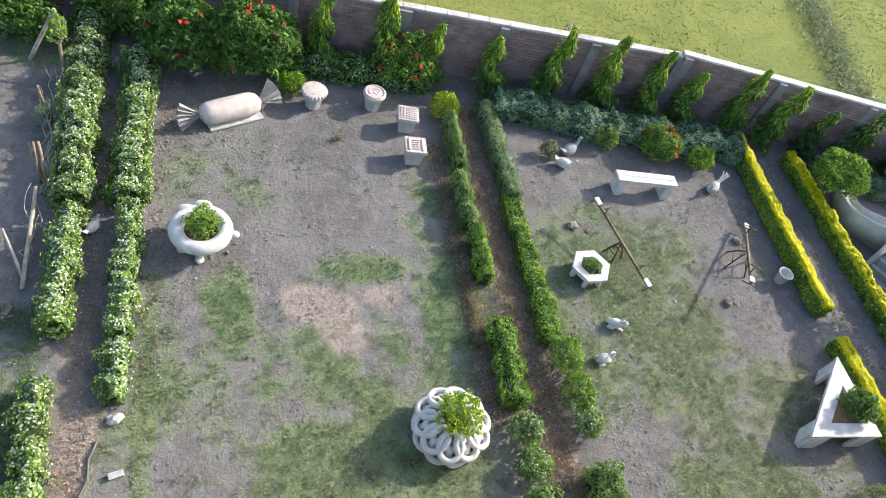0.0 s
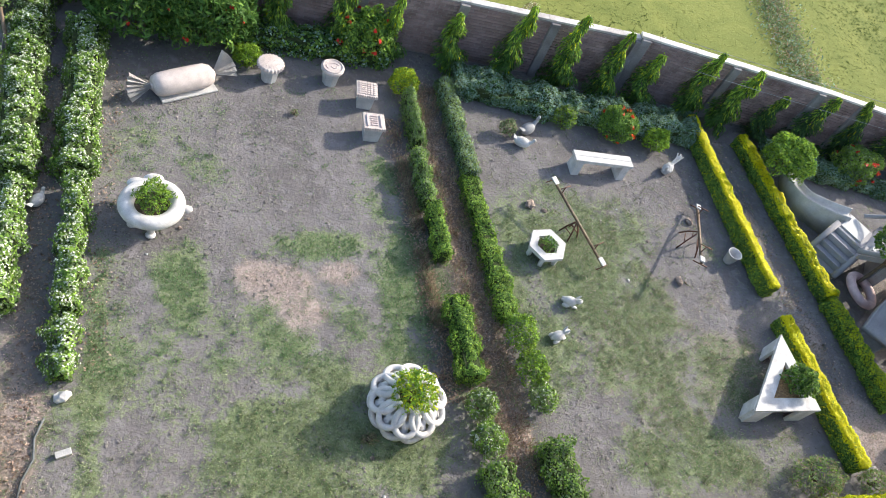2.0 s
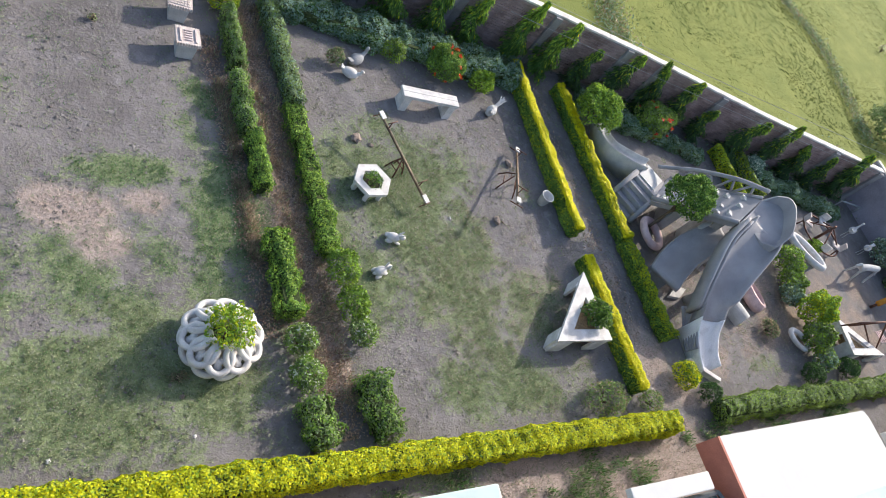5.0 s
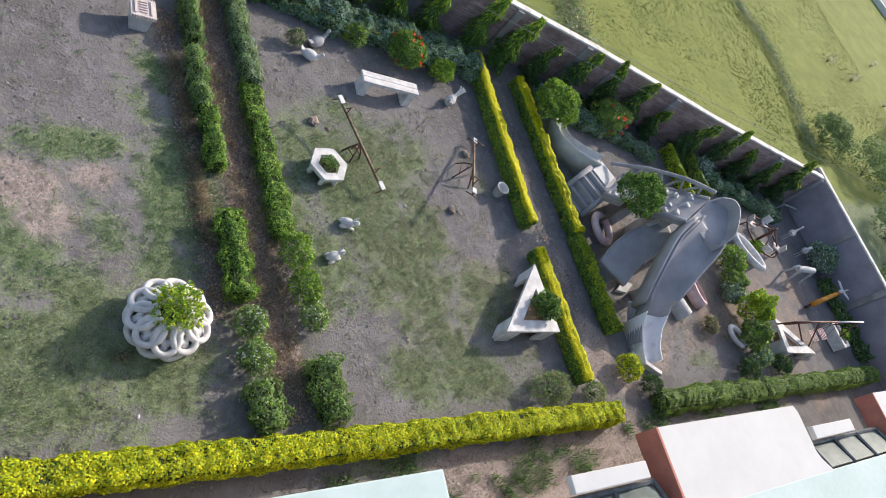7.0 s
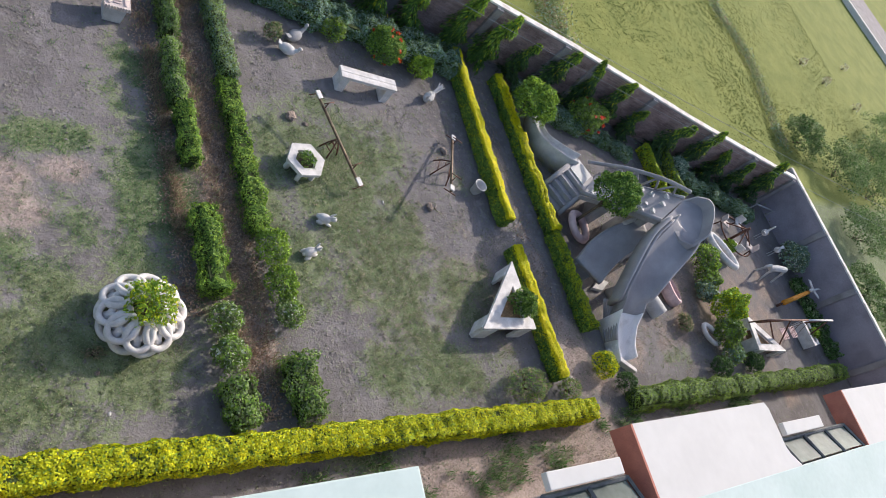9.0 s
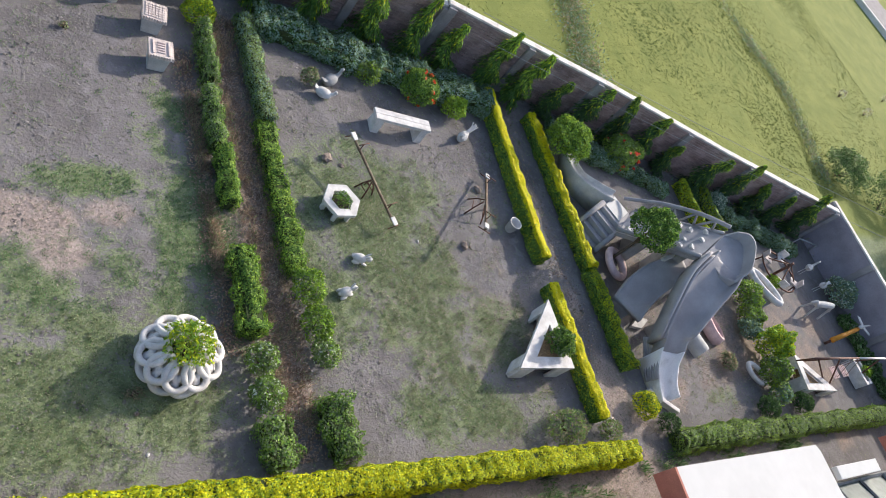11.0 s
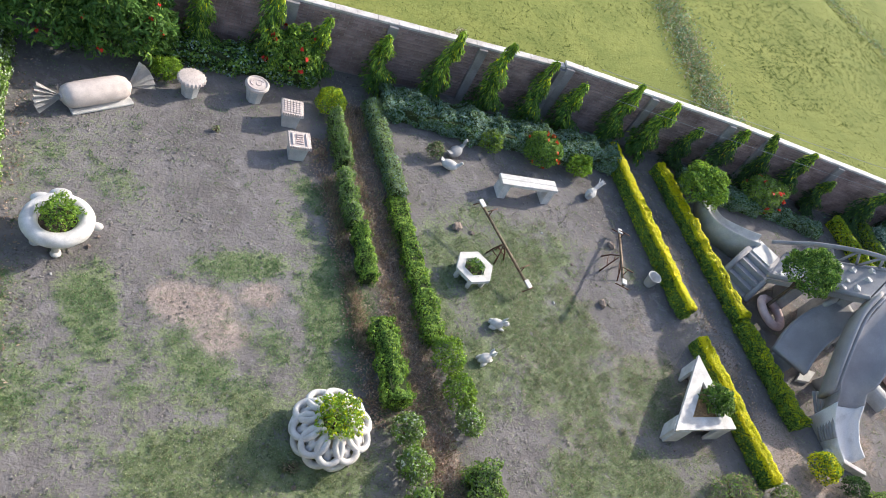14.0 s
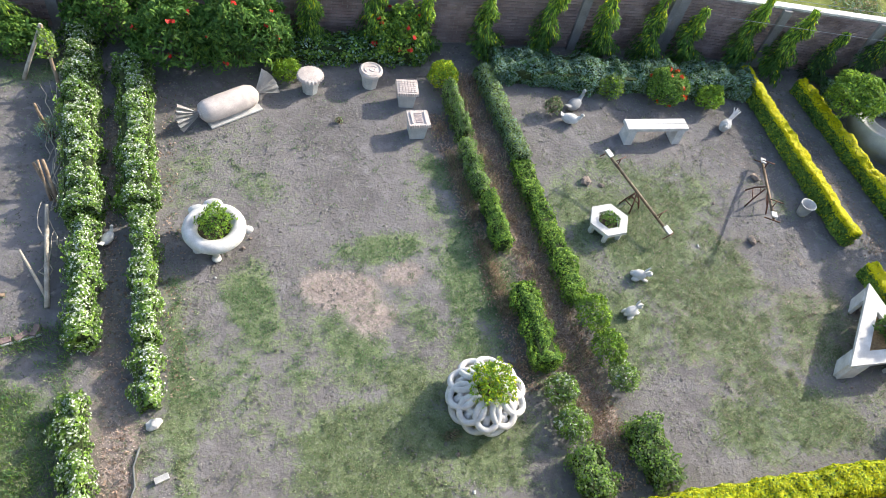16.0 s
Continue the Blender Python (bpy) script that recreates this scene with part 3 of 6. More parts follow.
    link(bump.outputs[0], bsdf.inputs["Normal"])
    tagged(link_mesh("ground", me, [m]), "bare grey soil with worn patches of turf", "ground", kind="structure")


build_ground()


def scatter(count, x0, x1, y0, y1):
    return rng.uniform(x0, x1, count), rng.uniform(y0, y1, count)


def blades(x, y, z, length, width, per, spread):
    """Grass blades as slim quads, several to a tuft."""
    k = len(x) * per
    bx = np.repeat(x, per) + rng.normal(0, spread, k)
    by = np.repeat(y, per) + rng.normal(0, spread, k)
    b = np.stack([bx, by, np.full(k, z)], 1)
    lean = np.stack([rng.normal(0, 0.55, k), rng.normal(0, 0.55, k), np.ones(k)], 1)
    L = (np.repeat(length, per) if np.ndim(length) else length) * rng.uniform(0.5, 1.3, k)
    tip = b + unit(lean) * L[:, None]
    side = unit(np.stack([rng.normal(size=k), rng.normal(size=k), 0 * bx], 1)) * width
    mid = (b + tip) / 2 + np.array([0, 0, 0.12]) * L[:, None]
    return np.stack([b - side * 0.5, mid - side * 0.5, tip, mid + side * 0.5], 1)


def build_turf():
    x, y = scatter(260000, -4.5, 21, -0.3, 13.5)
    turf, straw, loam = cover(x, y)
    clump = np.clip((turf - 0.30 + 0.40 * patchy(x, y, 5.0, 3)) * 2.2, 0, 1)
    keep = (rng.uniform(size=len(x)) < 0.85 * clump + 0.012 + 0.2 * (patchy(x, y, 3.1, 4) > 0.62)) & (y < back_wall_y(x) - 0.2) & ~((y < 0.75) & (x < 7.2))
    q = blades(x[keep], y[keep], -0.015, 0.045, 0.011, 4, 0.022)
    olive = ((q[:, 0, 0] > 6.4) | (q[:, 0, 1] < 4.9)) & (rng.uniform(size=len(q)) < 0.68) | (rng.uniform(size=len(q)) < 0.15)
    tagged(link_mesh("lawn_grass", quads_mesh("lawn_grass", q, olive.astype(int)), [GRASS, GRASS_OLIVE]), "short patchy green grass on the bare soil", "grass", kind="stuff")
    x2, y2 = scatter(3200, -5.4, -2.75, 2.6, 6.7)
    keep2 = patchy(x2, y2, 1.2, 3) > -0.35
    q = blades(x2[keep2], y2[keep2], -0.015, 0.1, 0.013, 7, 0.05)
    tagged(link_mesh("rough_grass", quads_mesh("rough_grass", q, rng.choice(3, len(q), p=[0.5, 0.25, 0.25])), [GRASS, GRASS_OLIVE, LEAF]), "rough weedy grass beyond the flower hedges", "grass", kind="stuff")
    keep = (rng.uniform(size=len(x)) < straw * 0.5 + loam * 0.4) & (y < back_wall_y(x) - 0.2)
    q = blades(x[keep], y[keep], -0.015, 0.06, 0.01, 3, 0.04)
    tagged(link_mesh("dry_grass", quads_mesh("dry_grass", q), [STRAW_PINK]), "dry straw-coloured grass and litter", "grass", kind="stuff")


build_turf()


def build_litter():
    """Fallen leaves and twigs on the strip between the twin hedges and under the others."""
    x = np.concatenate([rng.normal(5.68, 0.2, 6500), rng.normal(4.72, 0.13, 3000), rng.normal(-1.12, 0.15, 400), rng.uniform(-2.3, -1.9, 900), rng.normal(13.9, 0.2, 900)])
    y = np.concatenate([rng.uniform(2.0, 12.3, 6500), rng.uniform(4.0, 11.0, 3000), rng.uniform(5.0, 12.5, 400), rng.uniform(3.0, 12.0, 900), rng.uniform(3.0, 11.0, 900)])
    p = np.stack([x, y, np.full(len(x), 0.0)], 1)
    up = np.tile(np.array([[0.0, 0.0, 1.0]]), (len(x), 1))
    q = leaves(p, up, 0.055, 0.026, 0.0, 0.75)
    tagged(link_mesh("leaf_litter", quads_mesh("leaf_litter", q, rng.choice(3, len(x), p=[0.6, 0.3, 0.1])), [LITTER, LITTER_PALE, STRAW_PINK]), "brown fallen leaves and dry twigs on the soil", "litter", kind="stuff")


build_litter()


def dry_brush():
    """Dry brown stems and weeds at the feet of the twin hedges."""
    x = np.concatenate([rng.normal(4.76, 0.07, 420), rng.normal(5.45, 0.08, 260), rng.normal(5.92, 0.07, 260), rng.normal(5.7, 0.15, 80)])
    y = np.concatenate([rng.uniform(4.3, 11.0, 420), rng.uniform(2.6, 12.0, 600)])
    keep = patchy(x, y, 1.6, 3) > -0.15
    q = blades(x[keep], y[keep], -0.01, 0.2, 0.012, 9, 0.05)
    tagged(link_mesh("dry_brush", quads_mesh("dry_brush", q, rng.choice(3, len(q), p=[0.5, 0.3, 0.2])), [LITTER, GRASS_DRY, LEAF_DUST]), "dry brown weeds at the feet of hedges", "weeds", kind="stuff")


dry_brush()


def build_clods():
    """Small clods of earth all over the bare soil."""
    x, y = scatter(52000, -4.5, 24, 0.2, 13.0)
    turf, straw, loam = cover(x, y)
    keep = (rng.uniform(size=len(x)) < (0.75 - 0.45 * turf) * np.clip(0.4 + 1.1 * patchy(x, y, 1.4, 4), 0.08, 1.2)) & (y < back_wall_y(x) - 0.2)
    x, y = x[keep], y[keep]
    k = len(x)
    r = np.abs(rng.normal(0.004, 0.012, k)) + 0.009
    base = np.array([(1, 0, 0), (0, 1, 0), (-1, 0, 0), (0, -1, 0), (0, 0, 0.5)], float)
    a = rng.uniform(0, 6.28, k)
    c, s = np.cos(a), np.sin(a)
    v = base[None] * r[:, None, None] * rng.uniform(0.6, 1.4, (k, 5, 1))
    w = np.stack([v[..., 0] * c[:, None] - v[..., 1] * s[:, None] + x[:, None], v[..., 0] * s[:, None] + v[..., 1] * c[:, None] + y[:, None], v[..., 2] - 0.014], -1)
    tri = np.array([(0, 1, 4), (1, 2, 4), (2, 3, 4), (3, 0, 4)])
    f = (np.arange(k)[:, None, None] * 5 + tri[None]).reshape(-1, 3)
    me = bpy.data.meshes.new("soil_clods")
    me.vertices.add(k * 5)
    me.vertices.foreach_set("co", w.astype(np.float32).ravel())
    me.loops.add(f.size)
    me.loops.foreach_set("vertex_index", f.astype(np.int32).ravel())
    me.polygons.add(len(f))
    me.polygons.foreach_set("loop_start", np.arange(0, f.size, 3, dtype=np.int32))
    me.polygons.foreach_set("loop_total", np.full(len(f), 3, dtype=np.int32))
    me.update(calc_edges=True)
    tagged(link_mesh("soil_clods", me, [CLOD]), "small crumbly clods of grey earth", "soil", kind="stuff")


build_clods()


# ---- hedges ----
TWIN = "pair of clipped hedges down the middle"
GREEN2 = ([LEAF, LEAF_DARK, LEAF_LIME], [0.56, 0.32, 0.12])
for a, b, w, h in (((5.16, 11.55), (5.12, 10.0), 0.34, 0.46), ((5.1, 9.75), (5.05, 8.3), 0.33, 0.46), ((5.1, 8.2), (5.07, 6.95), 0.36, 0.48), ((5.12, 6.0), (5.07, 4.3), 0.46, 0.52)):
    leafage = ([LEAF_DUST, LEAF, LEAF_DARK], [0.5, 0.3, 0.2]) if a[1] > 9 else GREEN2
    hedge(a, b, w, h, "low clipped green hedge beside a bare strip", *leafage, shape=2.8, lump=0.08, mound=0.16, density=2300, leaf=0.043, seed=a[1], group=TWIN)
hedge((6.2, 12.2), (6.25, 9.2), 0.42, 0.38, "clipped hedge of small dusty-green leaves", [LEAF_DUST, LEAF_SILVER, LEAF], [0.6, 0.2, 0.2], density=2300, leaf=0.04, mound=0.1, seed=3, group=TWIN)
hedge((6.22, 9.15), (6.18, 5.55), 0.44, 0.34, "low clipped green hedge beside a bare strip", *GREEN2, shape=2.8, lump=0.08, mound=0.18, density=2300, leaf=0.043, seed=4.4, group=TWIN)
hedge((5.12, 2.75), (5.2, 1.95), 0.62, 0.45, "low clipped green hedge with dusty leaves", [LEAF, LEAF_DUST, LEAF_DARK], [0.4, 0.4, 0.2], shape=2.2, lump=0.14, mound=0.24, seed=5.5, group=TWIN)
hedge((6.28, 3.0), (6.38, 1.9), 0.62, 0.5, "low clipped green hedge with dusty leaves", [LEAF, LEAF_DUST, LEAF_DARK], [0.4, 0.4, 0.2], shape=2.2, lump=0.14, mound=0.24, seed=6.5, group=TWIN)
FLOWERY = "two flowering hedges along a path"
for a, b, w, h in (((-2.72, 14.0), (-2.6, 8.75), 0.68, 0.62), ((-2.58, 8.55), (-2.54, 6.1), 0.42, 0.5), ((-2.66, 5.2), (-2.58, 3.2), 0.42, 0.36)):
    hedge(a, b, w, h, "leafy hedge covered with small white flowers", [LEAF, LEAF_DUST, LEAF_DARK], [0.55, 0.33, 0.12], density=1500, leaf=0.06, lump=0.12, seed=a[1], shape=2.6, blossoms=400, blossom_mat=PETAL_WHITE, group=FLOWERY)
for a, b, w, h in (((-1.68, 12.9), (-1.6, 8.85), 0.66, 0.56), ((-1.58, 8.65), (-1.54, 6.0), 0.38, 0.46), ((-1.57, 5.95), (-1.57, 4.85), 0.32, 0.36)):
    hedge(a, b, w, h, "leafy hedge covered with small white flowers", [LEAF, LEAF_DUST, LEAF_DARK], [0.55, 0.33, 0.12], density=1500, leaf=0.06, lump=0.12, seed=a[1], shape=2.6, blossoms=400, blossom_mat=PETAL_WHITE, group=FLOWERY)
# Leaf colours follow the sun: yellow tops, with shade put into the green sides.
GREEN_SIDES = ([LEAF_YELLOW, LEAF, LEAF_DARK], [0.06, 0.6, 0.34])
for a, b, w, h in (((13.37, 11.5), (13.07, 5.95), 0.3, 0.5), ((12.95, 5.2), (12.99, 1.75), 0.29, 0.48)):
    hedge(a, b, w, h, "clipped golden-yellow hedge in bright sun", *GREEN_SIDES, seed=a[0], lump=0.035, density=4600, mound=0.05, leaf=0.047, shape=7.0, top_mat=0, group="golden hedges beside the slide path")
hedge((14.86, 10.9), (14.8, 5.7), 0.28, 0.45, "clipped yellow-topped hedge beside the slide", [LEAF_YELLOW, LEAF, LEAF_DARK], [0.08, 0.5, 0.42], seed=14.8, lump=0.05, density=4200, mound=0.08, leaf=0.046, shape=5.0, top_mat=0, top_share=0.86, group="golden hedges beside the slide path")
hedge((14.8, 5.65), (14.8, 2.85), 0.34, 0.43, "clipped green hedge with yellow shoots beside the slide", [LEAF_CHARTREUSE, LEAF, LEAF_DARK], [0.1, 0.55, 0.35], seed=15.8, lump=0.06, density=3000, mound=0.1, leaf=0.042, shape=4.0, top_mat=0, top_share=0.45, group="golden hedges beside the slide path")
hedge((-6.0, 2.4), (13.6, 0.9), 0.5, 0.56, "long clipped golden-yellow hedge before the house", [LEAF_CHARTREUSE, LEAF_LIME, LEAF_YELLOW, LEAF_DARK], [0.62, 0.16, 0.16, 0.06], seed=9.1, lump=0.05, density=4000, mound=0.015, leaf=0.042, shape=7.0)
hedge((15.5, 0.9), (28.6, 0.05), 0.6, 0.5, "clipped dusty-green hedge before the house", [LEAF, LEAF_DUST, LEAF_LIME], [0.4, 0.45, 0.15], seed=11, lump=0.07, density=2200, leaf=0.045, mound=0.1, shape=3.4)
for x0, mix in ((21.5, [0.5, 0.45, 0.05]), (22.7, [0.35, 0.15, 0.5])):
    hedge((x0 + 0.05, 9.25), (x0, 7.25), 0.24, 0.5, "short clipped hedge by the boundary wall", [LEAF_LIME, LEAF_CHARTREUSE, LEAF_DUST], mix, seed=x0, density=1700, lump=0.03, mound=0.05, leaf=0.06)
hedge((28.95, 3.9), (29.0, 0.6), 0.7, 0.32, "low dark plants at the foot of a wall", [LEAF_DARK, LEAF_DUST], [0.6, 0.4], seed=29, density=500, leaf=0.09, lump=0.14, shape=2.2, mound=0.25)


# ---- boundary walls ----
def wall_between(name, p, q, height, posts, face=MORTAR, label="weathered brick boundary wall with a limewashed top"):
    d = Vector((q[0] - p[0], q[1] - p[1], 0))
    m = pose(p[0], p[1], 0, 0, 0, math.degrees(math.atan2(d.y, d.x)))
    ob = empty(name, m, label, "wall", kind="structure")
    bm = bmesh.new()
    box(bm, (d.length, 0.18, height + 0.1), pose(d.length / 2, 0, height / 2 - 0.05))
    part("brickwork", bm, face, ob)
    bm = bmesh.new()
    k = max(2, int(d.length / 0.5))
    for i in range(k):
        box(bm, (d.length / k - 0.004, 0.2 + 0.02 * random.random(), 0.06), pose((i + 0.5) * d.length / k, 0, height + 0.03, random.uniform(-0.8, 0.8), 0, 0), 0.01)
    part("coping", bm, LIME_WORN if name in ("wall_north_1", "wall_north_2") else LIME, ob)
    for x in posts:
        bm = bmesh.new()
        box(bm, (0.24, 0.12, height + 0.05), pose(x, -0.145, (height - 0.05) / 2), 0.012)
        lumpy(bm, 0.006, 9, x)
        part("pilaster", bm, PLASTER, ob, "pale plastered pilaster")
    return ob, d.length, height


NORTH = []
for k, (p, q) in enumerate(zip(WALL_LINE, WALL_LINE[1:])):
    run = math.dist(p, q)
    posts = [x for x in np.arange({0: 0.4, 1: 0.12, 2: 0.15}.get(k, 1.2), run, 2.42 if k < 2 else 2.75)]
    NORTH.append(wall_between("wall_north_%d" % (k + 1), p, q, 1.68 if k < 2 else 1.77, posts))
wall_between("wall_east", (29.62, 8.2), (29.75, -6.0), 1.77, [0.2, 3.0, 5.5, 8.3, 11.0], WALL_PLASTER, "plain plastered boundary wall with a limewashed top")


# ---- plants along the wall ----
def column_tree(height, seed, shade=1.2):
    """A young weeping evergreen: a slim stem under tiers of long hanging leaves."""
    ob = empty("column_tree", Matrix(), "slender young evergreen with drooping bright leaves", "tree", "row of slender trees along the wall")
    bm = bmesh.new()
    tube(bm, [(0, 0, 0), (0.02, 0.01, height * 0.5), (0.05, 0.0, height * 0.97)], [0.03, 0.022, 0.008], 6)
    part("trunk", bm, BARK, ob)
    k = 3600
    u = rng.uniform(0, 1, k) ** 1.25
    z = height * (0.08 + 0.92 * u)
    a = 2 * math.pi * rng.integers(0, 8, k) / 8 + rng.normal(0, 0.16, k) + 1.6 * np.sin(seed + 4 * u) + 0.7 * np.floor(6 * u)
    out_r = rng.uniform(0.15, 1.0, k) ** 0.7
    r = (0.03 + 0.37 * (1 - u) ** 0.9) * out_r * (0.78 + 0.5 * np.sin(15 * u + 2 * a + seed))
    p = np.stack([r * np.cos(a) + 0.14 * u + 0.05 * np.sin(7 * u + seed), r * np.sin(a) + 0.05 * np.cos(6 * u + seed), z], 1)
    out = np.stack([np.cos(a), np.sin(a), 0 * a], 1)
    along = unit(out * 0.75 + np.array([0, 0, -1.0]) * rng.uniform(0.5, 1.3, k)[:, None] + 0.35 * rng.normal(size=(k, 3)))
    side = unit(np.cross(along, out + 0.4 * rng.normal(size=(k, 3))))
    L = rng.uniform(0.055, 0.12, k)[:, None]
    mid, tip = p + along * L * 0.45 + np.array([0, 0, 0.012]), p + along * L + np.array([0, 0, -0.02])
    q = np.stack([p, mid + side * 0.014, tip, mid - side * 0.014], 1)
    # Sun put into the colours: lime high and outside, dark green low and inside.
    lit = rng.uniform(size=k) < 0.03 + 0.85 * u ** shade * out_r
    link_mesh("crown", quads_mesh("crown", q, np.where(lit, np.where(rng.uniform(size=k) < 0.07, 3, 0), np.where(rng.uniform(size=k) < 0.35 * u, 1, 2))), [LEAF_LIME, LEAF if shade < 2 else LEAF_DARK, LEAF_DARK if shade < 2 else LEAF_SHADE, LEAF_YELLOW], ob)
    return ob


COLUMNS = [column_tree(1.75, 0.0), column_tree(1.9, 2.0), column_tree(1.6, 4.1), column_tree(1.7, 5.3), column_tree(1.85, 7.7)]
# A higher shade power leaves fewer lime leaves, and darker greens for the shade.
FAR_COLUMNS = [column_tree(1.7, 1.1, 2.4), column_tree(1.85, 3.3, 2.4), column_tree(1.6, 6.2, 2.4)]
at = [2.15, 3.6, 4.95, 6.45, 8.15, 9.4, 10.75, 11.95, 13.35, 14.6, 15.6, 16.9, 18.2, 19.4, 20.7, 22.2, 23.7, 25.2, 26.6, 27.8, -3.9, -5.2]
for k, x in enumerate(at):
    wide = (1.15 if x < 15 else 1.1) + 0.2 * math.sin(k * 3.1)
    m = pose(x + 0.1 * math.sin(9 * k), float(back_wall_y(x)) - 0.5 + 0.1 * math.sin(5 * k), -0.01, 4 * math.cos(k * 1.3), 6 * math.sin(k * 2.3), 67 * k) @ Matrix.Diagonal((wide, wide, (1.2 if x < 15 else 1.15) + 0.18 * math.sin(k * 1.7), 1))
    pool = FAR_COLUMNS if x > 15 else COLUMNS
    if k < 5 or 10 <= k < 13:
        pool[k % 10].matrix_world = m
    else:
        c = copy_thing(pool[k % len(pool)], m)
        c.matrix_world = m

BED = "bushy flower bed plants under the wall"
for x0, x1, w, h, s in ((6.5, 9.7, 0.95, 0.5, 1), (9.6, 13.3, 0.9, 0.55, 2), (15.6, 18.2, 0.6, 0.5, 3), (18.6, 20.5, 0.5, 0.4, 4), (23.2, 27.5, 0.6, 0.45, 5)):
    dy = -1.12 if x0 < 15 else -1.2
    hedge((x0, float(back_wall_y(x0)) + dy - (0.35 if x0 > 9 and x0 < 12 else 0.05)), (x1, float(back_wall_y(x1)) + dy - (0.2 if x0 > 9 and x0 < 12 else 0.3)), w, h,
          "bushy silver-green bedding plants with tiny pale flowers", [LEAF_SILVER, LEAF_DARK, LEAF_DUST], [0.5, 0.3, 0.2], density=2600, leaf=0.054, lump=0.09, mound=0.16, seed=s, shape=2.8, blossoms=110, blossom_mat=LEAF_SILVER, group=BED)
hedge((-0.6, 13.55), (4.9, 12.95), 0.75, 0.5, "dark leafy bedding plants with sparse white flowers", [LEAF_DARK, LEAF, LEAF_SILVER], [0.4, 0.35, 0.25], density=900, leaf=0.07, lump=0.16, seed=8, shape=2.4, blossoms=28, blossom_mat=PETAL_WHITE, group=BED)

LEAFY = ([LEAF, LEAF_DARK, LEAF_LIME], [0.5, 0.35, 0.15])
HIBISCUS = ([LEAF_DARK, LEAF], [0.82, 0.18])
RED = "flowering shrubs along the wall"
bush(-0.75, 13.05, 0, (0.95, 0.7, 0.95), 4600, "tall leafy hibiscus bush with red flowers", *HIBISCUS, leaf=0.15, ratio=0.32, flowers=PETAL_RED, flower_count=9, flower_size=0.085, seed=1.3, name="hibiscus", group=RED)
bush(0.65, 12.95, 0, (1.0, 0.75, 1.05), 5200, "tall leafy hibiscus bush with red flowers", *HIBISCUS, leaf=0.15, ratio=0.32, flowers=PETAL_RED, flower_count=13, flower_size=0.085, seed=2.3, name="hibiscus", group=RED)
bush(4.25, 13.05, 0, (0.7, 0.5, 0.75), 3600, "leafy bush with orange-red flowers by the wall", *LEAFY, leaf=0.09, flowers=PETAL_RED, flower_count=12, flower_size=0.09, seed=3.3, name="hibiscus", group=RED)
bush(-2.0, 14.1, 0, (1.0, 0.6, 0.8), 4500, "dark leafy shrub in the shade of the wall", [LEAF_DARK, LEAF], [0.7, 0.3], leaf=0.10, seed=4.3, name="shrub")
bush(-4.0, 13.6, 0, (0.9, 0.5, 0.5), 2880, "low leafy shrub in the shade of the wall", [LEAF, LEAF_DARK], [0.25, 0.75], leaf=0.10, seed=5.3, name="shrub")
bush(1.55, 12.45, 0, (0.32, 0.3, 0.26), 756, "low fern-like plant with light green leaves", [LEAF_LIME, LEAF], [0.7, 0.3], leaf=0.17, ratio=0.16, seed=6.1, name="fern", category="plant", lie=0.1)
bush(5.15, 11.95, 0, (0.36, 0.36, 0.36), 3060, "round bright-green clipped shrub", [LEAF_LIME, LEAF_CHARTREUSE], [0.65, 0.35], leaf=0.055, seed=7.1, name="shrub", lump=0.1, lie=0.6)
bush(9.3, 11.2, 0, (0.33, 0.3, 0.32), 1620, "small pale olive-green shrub", [LEAF_DUST, LEAF_LIME], [0.6, 0.4], leaf=0.06, seed=8.1, name="shrub")
bush(10.75, 10.98, 0, (0.58, 0.52, 0.46), 5600, "rounded green shrub with orange-red flowers", [LEAF, LEAF_DARK], [0.7, 0.3], leaf=0.06, flowers=PETAL_ORANGE, flower_count=16, flower_size=0.07, seed=9.1, name="shrub", lump=0.1, lie=0.55)
bush(11.85, 10.6, 0, (0.36, 0.34, 0.36), 1980, "small lime-green shrub beside a bench", [LEAF_LIME, LEAF], [0.65, 0.35], leaf=0.065, seed=10.1, name="shrub")
bush(7.6, 10.75, 0, (0.22, 0.2, 0.24), 684, "small half-dry dusty shrub beside a statue", [LEAF_DUST, GRASS_DRY], [0.7, 0.3], leaf=0.06, seed=11.1, name="shrub")
bush(15.3, 9.6, 0, (0.72, 0.68, 0.58), 6600, "small round tree with lime-green leaves", [LEAF_LIME, LEAF, LEAF_DARK], [0.4, 0.42, 0.18], leaf=0.075, seed=12.1, name="small_tree", category="tree", trunk=0.5)
bush(18.4, 9.9, 0, (0.75, 0.6, 0.6), 4140, "leafy bush with orange-red flowers by the wall", [LEAF, LEAF_DUST], [0.7, 0.3], leaf=0.075, flowers=PETAL_RED, flower_count=16, flower_size=0.09, seed=13.1, name="hibiscus", group=RED)
bush(23.1, 8.5, 0, (0.4, 0.4, 0.45), 1440, "small bush with white flowers and pale leaves", [LEAF_SILVER, PETAL_WHITE], [0.75, 0.25], leaf=0.07, seed=14.1, name="shrub")
bush(16.3, 10.35, 0, (0.35, 0.3, 0.4), 1260, "small bush with white flowers and pale leaves", [LEAF_SILVER, PETAL_WHITE], [0.75, 0.25], leaf=0.07, seed=14.6, name="shrub")

